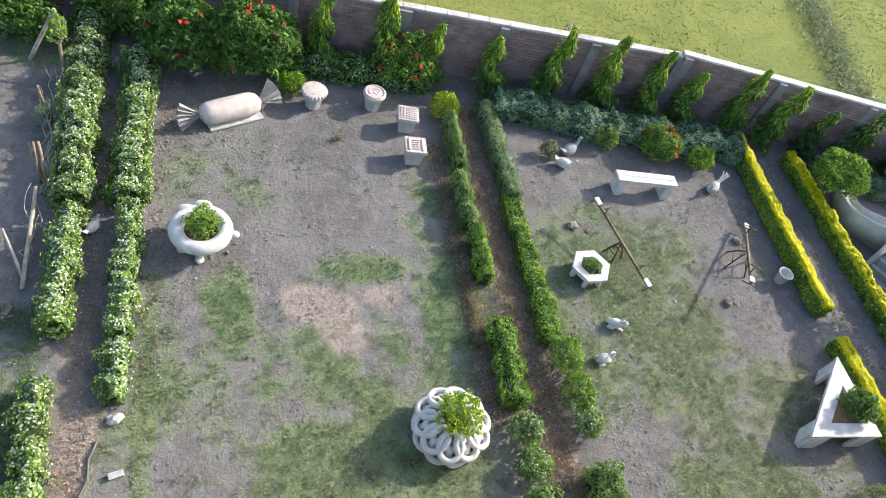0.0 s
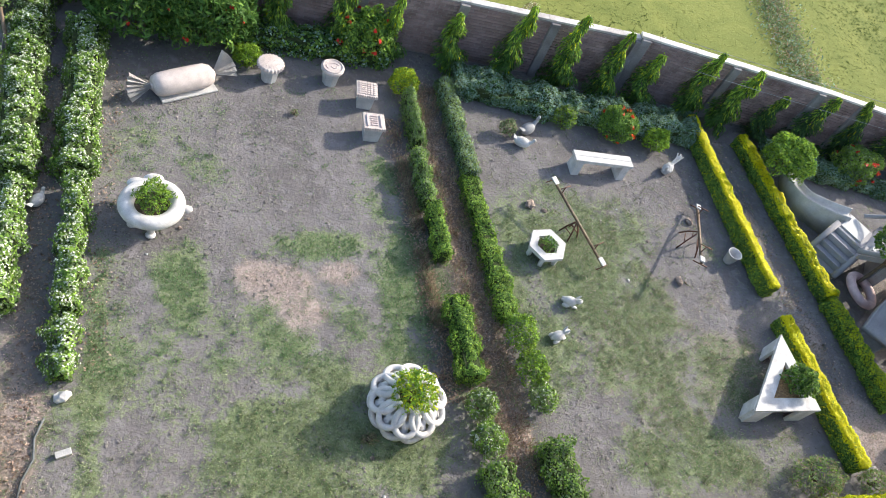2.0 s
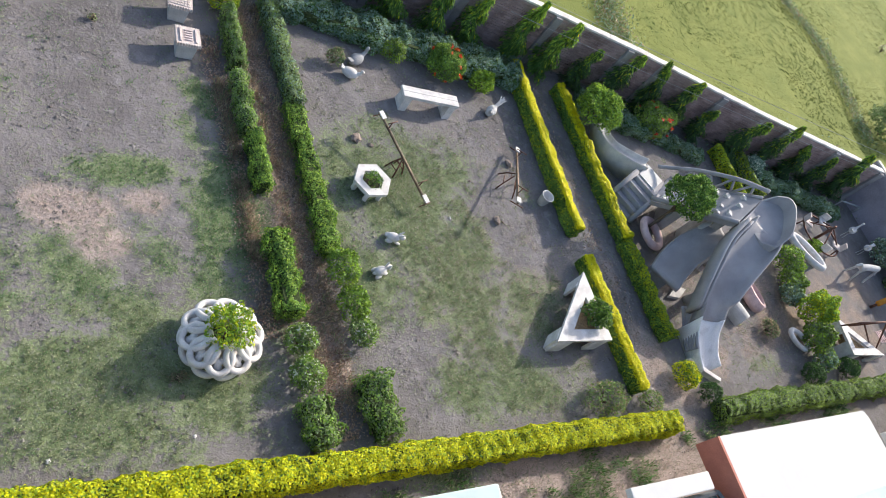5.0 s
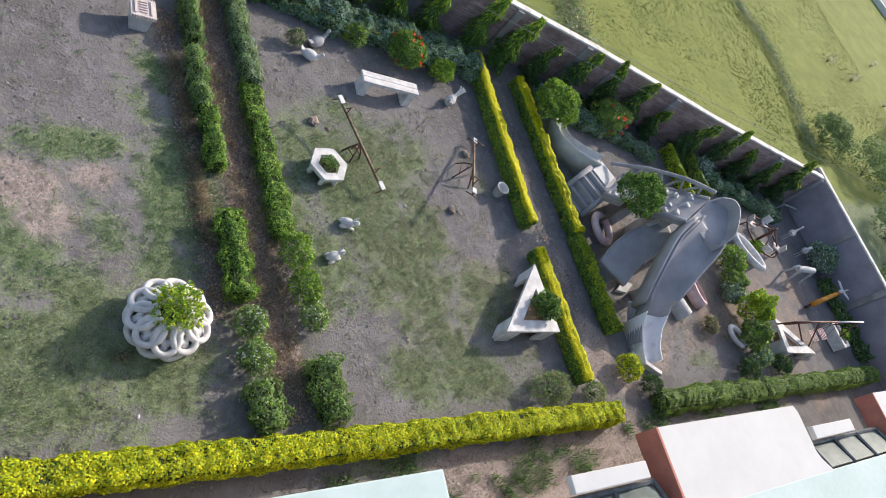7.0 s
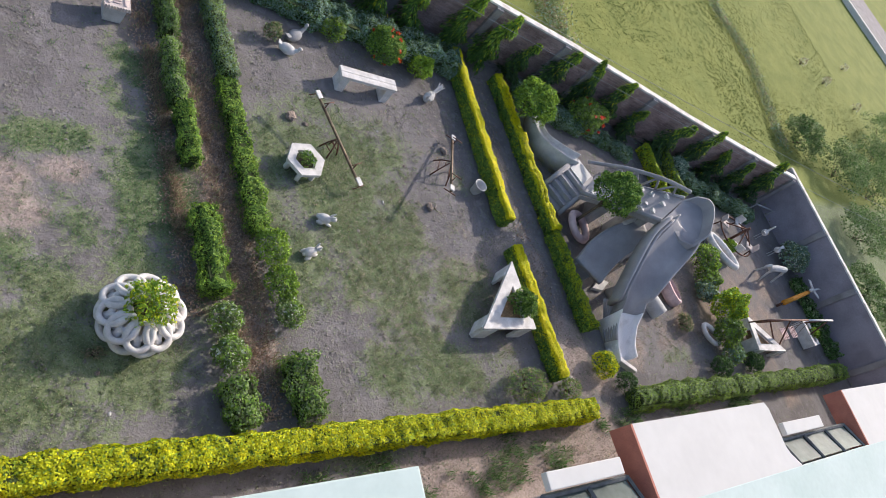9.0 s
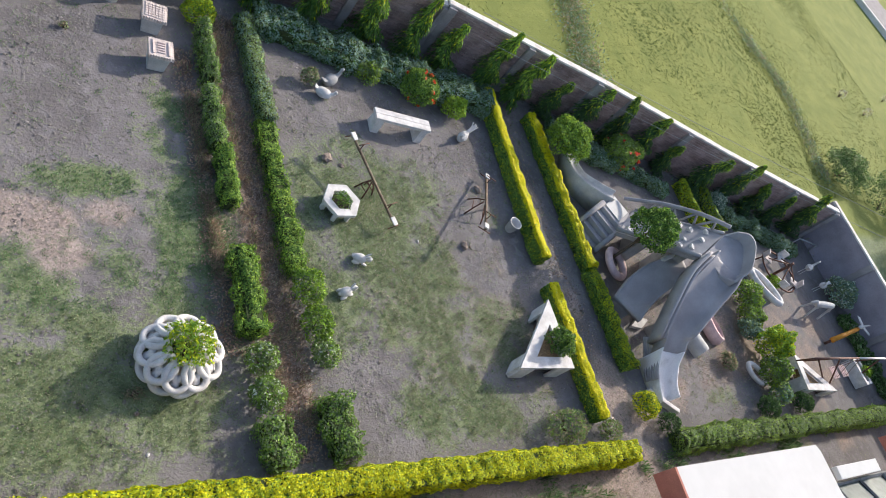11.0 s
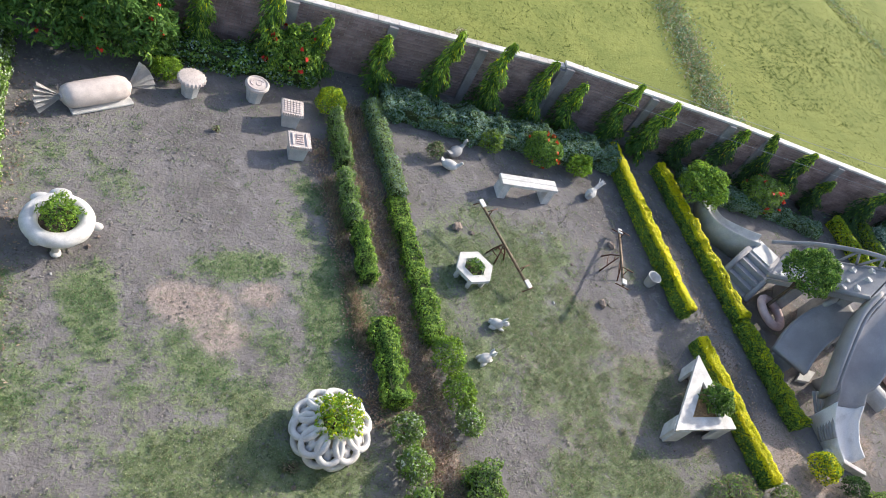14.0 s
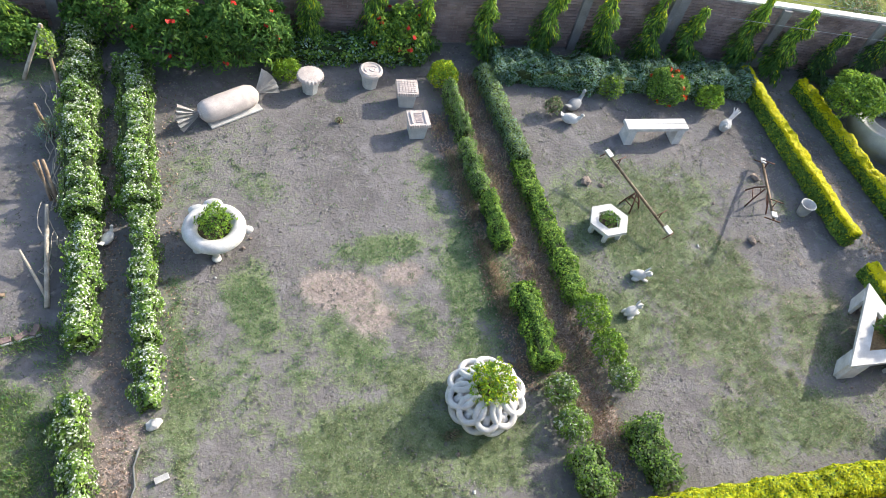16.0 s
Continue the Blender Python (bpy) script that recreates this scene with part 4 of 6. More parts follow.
# Loose plants that carry on the hedges.
LOOSE = "loose plants at the end of the twin hedges"
DUSTY = ([LEAF_DUST, LEAF, PETAL_WHITE], [0.42, 0.46, 0.12])
bush(5.15, 3.85, 0, (0.3, 0.3, 0.26), 1116, "small dusty-green plant with pale flowers", *DUSTY, leaf=0.065, seed=15.1, group=LOOSE)
bush(5.12, 3.2, 0, (0.33, 0.3, 0.26), 1224, "small dusty-green plant with pale flowers", *DUSTY, leaf=0.065, seed=16.1, group=LOOSE)
bush(6.3, 5.2, 0, (0.32, 0.42, 0.34), 2340, "rounded bright-green hedge plant", [LEAF, LEAF_LIME, LEAF_DUST], [0.5, 0.3, 0.2], leaf=0.055, seed=17.1, group=LOOSE)
bush(6.35, 4.45, 0, (0.3, 0.36, 0.3), 1620, "rounded bright-green hedge plant", [LEAF, LEAF_LIME, LEAF_DUST], [0.5, 0.3, 0.2], leaf=0.06, seed=18.1, group=LOOSE)
bush(6.4, 3.85, 0, (0.27, 0.3, 0.24), 1080, "rounded dusty-green hedge plant", *DUSTY, leaf=0.06, seed=19.1, group=LOOSE)
bush(14.8, 1.9, 0, (0.36, 0.36, 0.34), 3060, "round clipped golden-yellow shrub", [LEAF_YELLOW, LEAF_LIME, LEAF_DARK], [0.45, 0.35, 0.2], leaf=0.05, seed=20.1, name="shrub", lump=0.12, lie=0.65)
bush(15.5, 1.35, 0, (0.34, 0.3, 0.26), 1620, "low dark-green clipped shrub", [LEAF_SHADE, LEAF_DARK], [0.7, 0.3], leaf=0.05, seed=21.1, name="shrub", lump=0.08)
bush(11.9, 1.75, 0, (0.62, 0.4, 0.26), 1620, "low straggly dusty shrub", [LEAF_DUST, GRASS_DRY, LEAF], [0.6, 0.2, 0.2], leaf=0.075, ratio=0.3, seed=22.1, name="shrub", lie=0.2)
bush(13.3, 1.5, 0, (0.4, 0.28, 0.22), 756, "low straggly dusty shrub", [LEAF_DUST, GRASS_DRY, LEAF], [0.6, 0.2, 0.2], leaf=0.07, ratio=0.3, seed=23.1, name="shrub", lie=0.2)


# ---- garden furniture ----
def candy():
    ob = empty("sweet_sculpture", pose(0.2, 11.45, 0, 0, 0, 24), "large cream concrete sweet in a twisted wrapper", "sculpture")
    bm = bmesh.new()
    prof = [(0.05, -0.66), (0.13, -0.645), (0.2, -0.59), (0.24, -0.48), (0.248, -0.2), (0.248, 0.0), (0.248, 0.2), (0.24, 0.48), (0.2, 0.59), (0.13, 0.645), (0.05, 0.66)]
    lathe(bm, prof, pose(0, 0, 0.26, 0, 90, 0) @ Matrix.Diagonal((1.0, 1.06, 1, 1)), 28, lambda a, z: 1 + 0.035 * math.cos(9 * a) * max(0, (abs(z) - 0.3) / 0.25))
    lumpy(bm, 0.008, 5, 1)
    part("body", bm, CREAM, ob, smooth=True)
    bm = bmesh.new()
    box(bm, (1.2, 0.46, 0.04), pose(0.05, -0.06, 0.012), 0.012)
    lumpy(bm, 0.025, 7, 2)
    part("plinth", bm, CONCRETE_PALE, ob)
    for s, tilt in ((-1, 66), (1, 74)):
        bm = bmesh.new()
        n = 13
        m = pose(s * 0.66, 0, 0.27, 0, -22 if s > 0 else 6, 0) @ pose(0, 0, 0, tilt, 0, 0)
        inner, outer = [], []
        for k in range(n):
            a = radians(-52 + 104 * k / (n - 1))
            fold = 0.05 * (1 if k % 2 else -1)
            inner.append(bm.verts.new(m @ Vector((s * 0.03 * math.cos(a), 0.05 * math.sin(a), fold * 0.25))))
            outer.append(bm.verts.new(m @ Vector((s * 0.5 * math.cos(a * 0.7), (0.46 if s > 0 else 0.4) * math.sin(a), fold))))
        for k in range(n - 1):
            bm.faces.new((inner[k], inner[k + 1], outer[k + 1], outer[k]))
        bmesh.ops.solidify(bm, geom=list(bm.faces), thickness=0.022)
        part("wrapper_fan", bm, WHITE, ob, "white pleated wrapper end")
        bm = bmesh.new()
        torus(bm, 0.06, 0.025, pose(s * 0.665, 0, 0.26, 0, 90, 0), 14, 6)
        part("twist", bm, CREAM, ob, smooth=True)


candy()


def round_stool(x, y, ring, turn, group):
    ob = empty("stool", pose(x, y, 0, 0, 0, turn), "cream round biscuit-shaped concrete stool", "stool", group)
    bm = bmesh.new()
    prof = [(0.17, -0.02), (0.185, 0.1), (0.215, 0.3), (0.235, 0.39)]
    lathe(bm, prof, Matrix(), 8)
    part("base", bm, CONCRETE_PALE, ob)
    bm = bmesh.new()
    k = 22
    if ring:
        lathe(bm, [(0.255, 0.39), (0.27, 0.41), (0.27, 0.455), (0.255, 0.47), (0.0, 0.47)], Matrix(), 40)
    else:
        lathe(bm, [(0.27, 0.385), (0.29, 0.4), (0.29, 0.45), (0.27, 0.475), (0.15, 0.49), (0.0, 0.492)], Matrix(), 88, lambda a, z: 1 + 0.05 * math.cos(k * a))
    top = part("seat", bm, CREAM, ob, smooth=False)
    if ring:
        bm = bmesh.new()
        torus(bm, 0.225, 0.02, pose(0, 0, 0.472), 32, 6)
        part("rim", bm, CREAM, top, smooth=True)
        bm = bmesh.new()
        tube(bm, [(0.15 * math.cos(a), 0.11 * math.sin(a), 0.472) for a in np.linspace(0.4, 3.9, 12)], 0.013, 6)
        tube(bm, [(0.06 * math.cos(a) + 0.03, 0.05 * math.sin(a) - 0.02, 0.472) for a in np.linspace(2.0, 6.8, 10)], 0.012, 6)
        part("relief", bm, PINK_PALE, top, "faded pink relief pattern", True)
    else:
        bm = bmesh.new()
        r = random.Random(4)
        for _ in range(26):
            a, d = r.uniform(0, 6.28), 0.2 * math.sqrt(r.random())
            ball(bm, r.uniform(0.008, 0.016), pose(d * math.cos(a), d * math.sin(a), 0.488) @ Matrix.Diagonal((1, 1, 0.5, 1)), 1)
        tagged(part("relief", bm, PINK_PALE, top, "faded pink raised dots", True), kind="stuff")


def square_stool(x, y, turn, group, bars):
    ob = empty("stool", pose(x, y, 0, 0, 0, turn), "cream square biscuit-shaped concrete stool", "stool", group)
    bm = bmesh.new()
    vs = [bm.verts.new((sx * w, sy * w, z)) for z, w in ((-0.02, 0.165), (0.39, 0.2)) for sx, sy in ((-1, -1), (1, -1), (1, 1), (-1, 1))]
    for k in range(4):
        bm.faces.new((vs[k], vs[(k + 1) % 4], vs[4 + (k + 1) % 4], vs[4 + k]))
    bm.faces.new(vs[4:])
    bm.faces.new(vs[3::-1])
    part("base", bm, CONCRETE_PALE, ob)
    bm = bmesh.new()
    n, w = 9, 0.235
    outline = []
    for side in range(4):
        a = side * math.pi / 2
        for k in range(n * 4):
            u = -w + 2 * w * k / (n * 4)
            v = -w - 0.014 * math.cos(2 * math.pi * k / 4)
            outline.append((u * math.cos(a) - v * math.sin(a), u * math.sin(a) + v * math.cos(a)))
    prism(bm, outline, 0.385, 0.47)
    top = part("seat", bm, CREAM, ob)
    bm = bmesh.new()
    if bars:
        for u in (-0.15, 0.15):
            box(bm, (0.035, 0.36, 0.03), pose(u, 0, 0.482), 0.006)
        for k in range(5):
            box(bm, (0.15, 0.03, 0.03), pose(0, -0.13 + 0.065 * k, 0.48), 0.006)
    else:
        for i in range(6):
            for j in range(6):
                box(bm, (0.052, 0.052, 0.024), pose(-0.165 + 0.066 * i, -0.165 + 0.066 * j, 0.478), 0.006)
    tagged(part("relief", bm, PINK_PALE if bars else CREAM, top, "raised biscuit pattern"), kind="stuff")


STOOLS = "four biscuit-shaped stools"
round_stool(2.02, 12.0, False, 10, STOOLS)
round_stool(3.41, 12.06, True, 0, STOOLS)
square_stool(4.12, 11.42, -8, STOOLS, False)
square_stool(4.13, 10.42, -4, STOOLS, True)


def soil_disc(bm, r, z, seed):
    lathe(bm, [(r, z - 0.05), (r, z), (r * 0.5, z + 0.03), (0, z + 0.04)], Matrix(), 20)
    lumpy(bm, 0.015, 12, seed)


def shrub_in(ob_name, x, y, z, r, label, mats, mix, count, leaf, seed):
    return bush(x, y, z, r, count, label, mats, mix, leaf=leaf, ratio=0.34, seed=seed, name=ob_name, category="plant", lump=0.3, lie=0.25)


def ring_planter():
    ob = empty("ring_planter", pose(-0.33, 8.0, 0, 0, 0, 0), "white round concrete planter on short feet", "planter")
    bm = bmesh.new()
    torus(bm, 0.43, 0.135, pose(0, 0, 0.46), 40, 14)
    lumpy(bm, 0.01, 4, 3)
    rim = part("rim", bm, WHITE, ob, smooth=True)
    bm = bmesh.new()
    lathe(bm, [(0.16, 0.16), (0.3, 0.2), (0.42, 0.34), (0.44, 0.42)], Matrix(), 28)
    part("bowl", bm, WHITE, ob, smooth=True)
    bm = bmesh.new()
    ball(bm, 0.15, pose(0.02, 0.52, 0.5) @ Matrix.Diagonal((1.2, 0.8, 0.8, 1)), 3)
    ball(bm, 0.13, pose(-0.26, 0.46, 0.47) @ Matrix.Diagonal((1.3, 0.8, 0.8, 1)), 3)
    part("scroll", bm, WHITE, ob, smooth=True)
    bm = bmesh.new()
    ball(bm, 0.09, pose(0.58, -0.08, 0.42) @ Matrix.Diagonal((1.2, 0.9, 0.8, 1)), 2)
    part("spout", bm, WHITE, ob, smooth=True)
    for a in (20, 110, 200, 265):
        bm = bmesh.new()
        c = Vector((0.32 * math.cos(radians(a)), 0.32 * math.sin(radians(a)), 0))
        tube(bm, [c + Vector((0, 0, -0.02)), c * 0.97 + Vector((0, 0, 0.2)), c * 0.95 + Vector((0, 0, 0.34))], [0.075, 0.055, 0.08], 10)
        ball(bm, 0.07, Matrix.Translation(c * 1.15 + Vector((0, 0, 0.02))) @ Matrix.Diagonal((1.3, 1.3, 0.5, 1)), 2)
        part("foot", bm, WHITE, ob, smooth=True)
    bm = bmesh.new()
    soil_disc(bm, 0.34, 0.42, 3)
    part("soil", bm, SOIL, ob)
    shrub_in("potted_shrub", -0.31, 8.02, 0.42, (0.3, 0.3, 0.27), "leafy green shrub in a white planter", [LEAF, LEAF_LIME, LEAF_DARK], [0.5, 0.3, 0.2], 1500, 0.06, 31.0)


ring_planter()


def knot_planter():
    x0, y0 = 3.76, 3.99
    ob = empty("knot_planter", pose(x0, y0, 0) @ Matrix.Scale(0.95, 4), "large white planter of interlaced concrete rings", "planter")
    n = 10
    for k in range(n):
        a = 360 / n * k
        bm = bmesh.new()
        torus(bm, 0.24, 0.058, pose(0, 0, 0, 0, 0, a) @ pose(0.475, 0, 0.46, 0, 30, 0), 28, 12, 0.84)
        lumpy(bm, 0.006, 7, k)
        part("upper_ring", bm, WHITE, ob, smooth=True)
    for k in range(n):
        a = 360 / n * (k + 0.5)
        bm = bmesh.new()
        torus(bm, 0.21, 0.064, pose(0, 0, 0, 0, 0, a) @ pose(0.545, 0, 0.25, 0, 64, 0), 26, 12, 0.95)
        lumpy(bm, 0.006, 7, k + 20)
        part("lower_ring", bm, WHITE, ob, smooth=True)
    bm = bmesh.new()
    lathe(bm, [(0.42, -0.02), (0.42, 0.03), (0.3, 0.06), (0.24, 0.16), (0.25, 0.34), (0.29, 0.46), (0.27, 0.47), (0.23, 0.43)], Matrix(), 28)
    part("bowl", bm, WHITE, ob, smooth=True)
    bm = bmesh.new()
    soil_disc(bm, 0.25, 0.42, 5)
    part("soil", bm, SOIL, ob)
    shrub_in("potted_shrub", x0 + 0.04, y0 + 0.02, 0.44, (0.36, 0.38, 0.3), "bright leafy shrub in a white knotted planter", [LEAF_LIME, LEAF, LEAF_CHARTREUSE], [0.45, 0.35, 0.2], 1500, 0.075, 32.0)


knot_planter()


def hex_planter():
    ob = empty("hexagonal_planter", pose(7.52, 7.23, 0, 0, 0, 3), "white hexagonal concrete table with a planted hole", "planter")
    o = [(0.45 * math.cos(radians(60 * k)), 0.45 * math.sin(radians(60 * k))) for k in range(6)]
    i = [(0.57 * x, 0.57 * y) for x, y in o]
    bm = bmesh.new()
    ring_prism(bm, o, i, 0.25, 0.33)
    part("tabletop", bm, WHITE, ob)
    bm = bmesh.new()
    ring_prism(bm, [(1.06 * x, 1.06 * y) for x, y in i], [(0.9 * x, 0.9 * y) for x, y in i], 0.06, 0.245)
    part("box", bm, WHITE, ob)
    for k in range(6):
        bm = bmesh.new()
        box(bm, (0.09, 0.09, 0.26), pose(0.34 * math.cos(radians(60 * k)), 0.34 * math.sin(radians(60 * k)), 0.12, 0, 0, 60 * k), 0.012)
        part("leg", bm, WHITE, ob)
    bm = bmesh.new()
    lathe(bm, [(0.23, 0.1), (0.23, 0.24), (0.1, 0.26), (0, 0.27)], Matrix(), 6)
    part("soil", bm, SOIL, ob)
    shrub_in("potted_plant", 7.52, 7.21, 0.24, (0.2, 0.2, 0.14), "sparse green plant in a hexagonal planter", [LEAF, LEAF_DARK], [0.5, 0.5], 330, 0.055, 33.0)


hex_planter()


def bench():
    ob = empty("bench", pose(9.78, 9.67, 0, 0, 0, -5), "white concrete garden bench", "bench")
    for y in (-0.088, 0.088):
        bm = bmesh.new()
        box(bm, (1.58, 0.168, 0.09), pose(0, y, 0.44), 0.012)
        part("seat_plank", bm, WHITE, ob)
    for s in (-1, 1):
        bm = bmesh.new()
        prism(bm, [(-0.2, -0.02), (0.2, -0.02), (0.165, 0.36), (0.165, 0.395), (-0.165, 0.395), (-0.165, 0.36)], -0.1, 0.1, pose(s * 0.63, 0, 0, 90, 0, 90), 0.012)
        part("leg", bm, WHITE, ob)


bench()


def set_square(corners, z, name_label, shrub):
    """A planter shaped like a drawing triangle on slab legs. corners: right-angled one last."""
    c = [Vector((*p, 0)) for p in corners]
    mid = (c[0] + c[1] + c[2]) / 3
    ob = empty("triangular_planter", Matrix.Translation(mid), name_label, "planter", "white triangular planters")
    o = [(v - mid) for v in c]
    side = [(o[(k + 1) % 3] - o[k]).length for k in range(3)]
    incentre = (o[0] * side[1] + o[1] * side[2] + o[2] * side[0]) / sum(side)
    inner = [incentre + (v - incentre) * 0.47 for v in o]
    bm = bmesh.new()
    ring_prism(bm, [(v.x, v.y) for v in o], [(v.x, v.y) for v in inner], z - 0.08, z)
    part("top", bm, WHITE, ob)
    for k in range(3):
        d = (incentre - o[k]).normalized()
        for t in (0, 1):
            e = (o[(k + 1 + t) % 3] - o[k]).normalized()
            p = o[k] + e * 0.24 + d * 0.05
            bm = bmesh.new()
            box(bm, (0.40, 0.07, z - 0.06), Matrix.Translation(p + Vector((0, 0, (z - 0.1) / 2))) @ pose(0, 0, 0, 0, 0, math.degrees(math.atan2(e.y, e.x))), 0.01)
            part("leg", bm, WHITE, ob)
    bm = bmesh.new()
    inn = [incentre + (v - incentre) * 0.52 for v in o]
    prism(bm, [(v.x, v.y) for v in inn], 0.1, z - 0.12)
    lumpy(bm, 0.01, 8, 2)
    part("soil_box", bm, STRAW, ob)
    if shrub:
        p = mid + incentre
        shrub_in("potted_shrub", p.x + 0.22, p.y + 0.05, z - 0.13, (0.3, 0.32, 0.34), "leafy shrub in a white triangular planter", [LEAF, LEAF_DUST, LEAF_DARK], [0.45, 0.2, 0.35], 2400, 0.08, 34.0)


set_square([(10.76, 3.09), (12.42, 4.71), (12.43, 2.95)], 0.55, "large white concrete planter shaped like a set square", True)
set_square([(24.49, 1.21), (22.88, 2.64), (22.66, 1.43)], 0.5, "white concrete planter shaped like a set square", False)


def seesaw(far, near, base, label):
    a, b = Vector(far), Vector(near)
    ob = empty("seesaw", pose(0, 0, 0), label, "seesaw", "two seesaws on the lawn")
    mid = (a + b) / 2
    d = (b - a).normalized()
    s = d.cross(Vector((0, 0, 1))).normalized()
    bm = bmesh.new()
    tube(bm, [a, mid, b], 0.032, 8)
    part("beam", bm, STEEL, ob, "worn brown metal pipe", True)
    for t, p in ((1, a), (-1, b)):
        m = Matrix.Translation(p + d * t * 0.1 + Vector((0, 0, 0.045))) @ d.to_track_quat("X", "Z").to_matrix().to_4x4()
        bm = bmesh.new()
        box(bm, (0.2, 0.12, 0.035), m, 0.012)
        part("seat", bm, WHITE, ob, "white seat plate")
        bm = bmesh.new()
        h = p + d * t * 0.42
        tube(bm, [h, h + Vector((0, 0, 0.22))], 0.012, 6)
        tube(bm, [h + Vector((0, 0, 0.22)) - s * 0.15, h + Vector((0, 0, 0.22)) + s * 0.15], 0.012, 6)
        part("handle", bm, IRON, ob, smooth=True)
        bm = bmesh.new()
        f = p + d * t * 0.02 - Vector((0, 0, 0.06))
        tube(bm, [f - s * 0.17, f + s * 0.17], 0.014, 6)
        part("footrest", bm, IRON, ob, smooth=True)
    flat = Vector((d.x, d.y, 0)).normalized()
    feet = [Vector((mid.x, mid.y, -0.02)) + flat * a * base + s * b * base for a, b in ((-0.16, -0.15), (0.16, -0.15), (-0.16, 0.15), (0.16, 0.15))]
    c = sum(feet, Vector()) / len(feet)
    for q in feet:
        bm = bmesh.new()
        tube(bm, [q, q.lerp(mid, 0.5) + (q - c) * 0.12, mid + (q - c) * 0.12 + Vector((0, 0, -0.03))], 0.018, 6)
        part("stand_leg", bm, IRON, ob, smooth=True)
    for i, j in ((0, 1), (2, 3)):
        for w in (0.35, 0.7):
            bm = bmesh.new()
            tube(bm, [feet[i].lerp(mid, w), feet[j].lerp(mid, w)], 0.012, 6)
            part("brace", bm, IRON, ob, smooth=True)


seesaw((7.99, 8.82, 0.66), (8.74, 6.68, 0.28), 1.0, "metal pipe seesaw beside a hexagonal planter")
seesaw((12.25, 8.5, 0.2), (10.9, 6.42, 0.8), 1.7, "metal pipe seesaw on worn grass")


def pail():
    ob = empty("bucket", pose(12.55, 6.98, 0), "old whitish bucket beside a yellow hedge", "bucket")
    bm = bmesh.new()
    lathe(bm, [(0.11, -0.01), (0.125, 0.05), (0.165, 0.3), (0.18, 0.305), (0.178, 0.325), (0.155, 0.32), (0.115, 0.06), (0.0, 0.055)], Matrix(), 24)
    part("body", bm, CONCRETE_PALE, ob, smooth=True)


pail()


def one_skin(ob, size=0.012):
    """Melts the shapes of a cast statue into one closed surface."""
    m = ob.modifiers.new("skin", "REMESH")
    m.mode, m.voxel_size, m.use_smooth_shade = "VOXEL", size, True


def rabbit(x, y, turn):
    bm = bmesh.new()
    ball(bm, 0.13, pose(0, 0, 0.13) @ Matrix.Diagonal((1.35, 0.9, 0.95, 1)), 3)
    ball(bm, 0.075, pose(0.2, 0, 0.22) @ Matrix.Diagonal((1.15, 0.9, 0.95, 1)), 3)
    for s in (-1, 1):
        ball(bm, 0.07, pose(0.14, s * 0.04, 0.31, 0, -50, s * 18) @ Matrix.Diagonal((1.4, 0.4, 0.25, 1)), 2)
        ball(bm, 0.05, pose(0.16, s * 0.07, 0.03) @ Matrix.Diagonal((1.6, 0.8, 0.7, 1)), 2)
        ball(bm, 0.07, pose(-0.08, s * 0.1, 0.06) @ Matrix.Diagonal((1.5, 0.7, 0.9, 1)), 2)
    ball(bm, 0.04, pose(-0.18, 0, 0.12), 2)
    ob = part("rabbit_statue", bm, WHITE, smooth=True)
    one_skin(ob)
    ob.matrix_world = pose(x, y, -0.015, 0, 0, turn) @ Matrix.Scale(0.88, 4)
    tagged(ob, "small white concrete rabbit on the grass", "statue", "two white rabbit statues")


rabbit(7.74, 5.95, -20)
rabbit(7.2, 5.17, 15)


def bird(name, x, y, turn, label, mat, scale, neck, tail, legs=0.0):
    bm = bmesh.new()
    z = 0.13 + legs
    ball(bm, 0.14, pose(0, 0, z) @ Matrix.Diagonal((1.5, 0.95, 0.9, 1)), 3)
    tube(bm, [(0.15, 0, z + 0.04), (0.24, 0, z + 0.10 + neck * 0.4), (0.22, 0, z + 0.12 + neck), (0.3, 0, z + 0.13 + neck)], [0.06, 0.04, 0.035, 0.02], 8)
    ball(bm, 0.045, pose(0.25, 0, z + 0.13 + neck), 2)
    if tail:
        fan = 0.05 if tail > 0.35 else 0.035
        for k in range(-2, 3):
            tube(bm, [(-0.12, 0.012 * k, z + 0.02), (-0.16 - tail * 0.6, 0.6 * fan * k, z + 0.05 + tail * 0.25), (-0.16 - tail, fan * k, z + 0.06 + tail * 0.35)], [0.03, 0.02, 0.013], 6)
        if tail > 0.35:
            lumpy(bm, 0.045, 9, x)
    if legs:
        for s in (-1, 1):
            tube(bm, [(0, s * 0.05, 0), (0, s * 0.04, legs + 0.03)], 0.015, 6)
    ob = part(name, bm, mat, smooth=True)
    one_skin(ob)
    ob.matrix_world = pose(x, y, -0.01, 0, 0, turn) @ Matrix.Scale(scale, 4)
    tagged(ob, label, "statue", "bird statues")


bird("duck_statue", 7.92, 10.4, -25, "white concrete duck beside a dry shrub", WHITE, 1.0, 0.05, 0.1)
bird("turkey_statue", 8.2, 10.85, 30, "grey-white concrete bird on bare soil", CONCRETE, 1.1, 0.12, 0.16)
bird("peacock_statue", 11.98, 9.78, 215, "white concrete peacock with a raised tail", CONCRETE_PALE, 1.0, 0.06, 0.38)
bird("dove_statue", -2.2, 8.32, 60, "small white bird statue on the path", WHITE, 0.75, 0.04, 0.14)


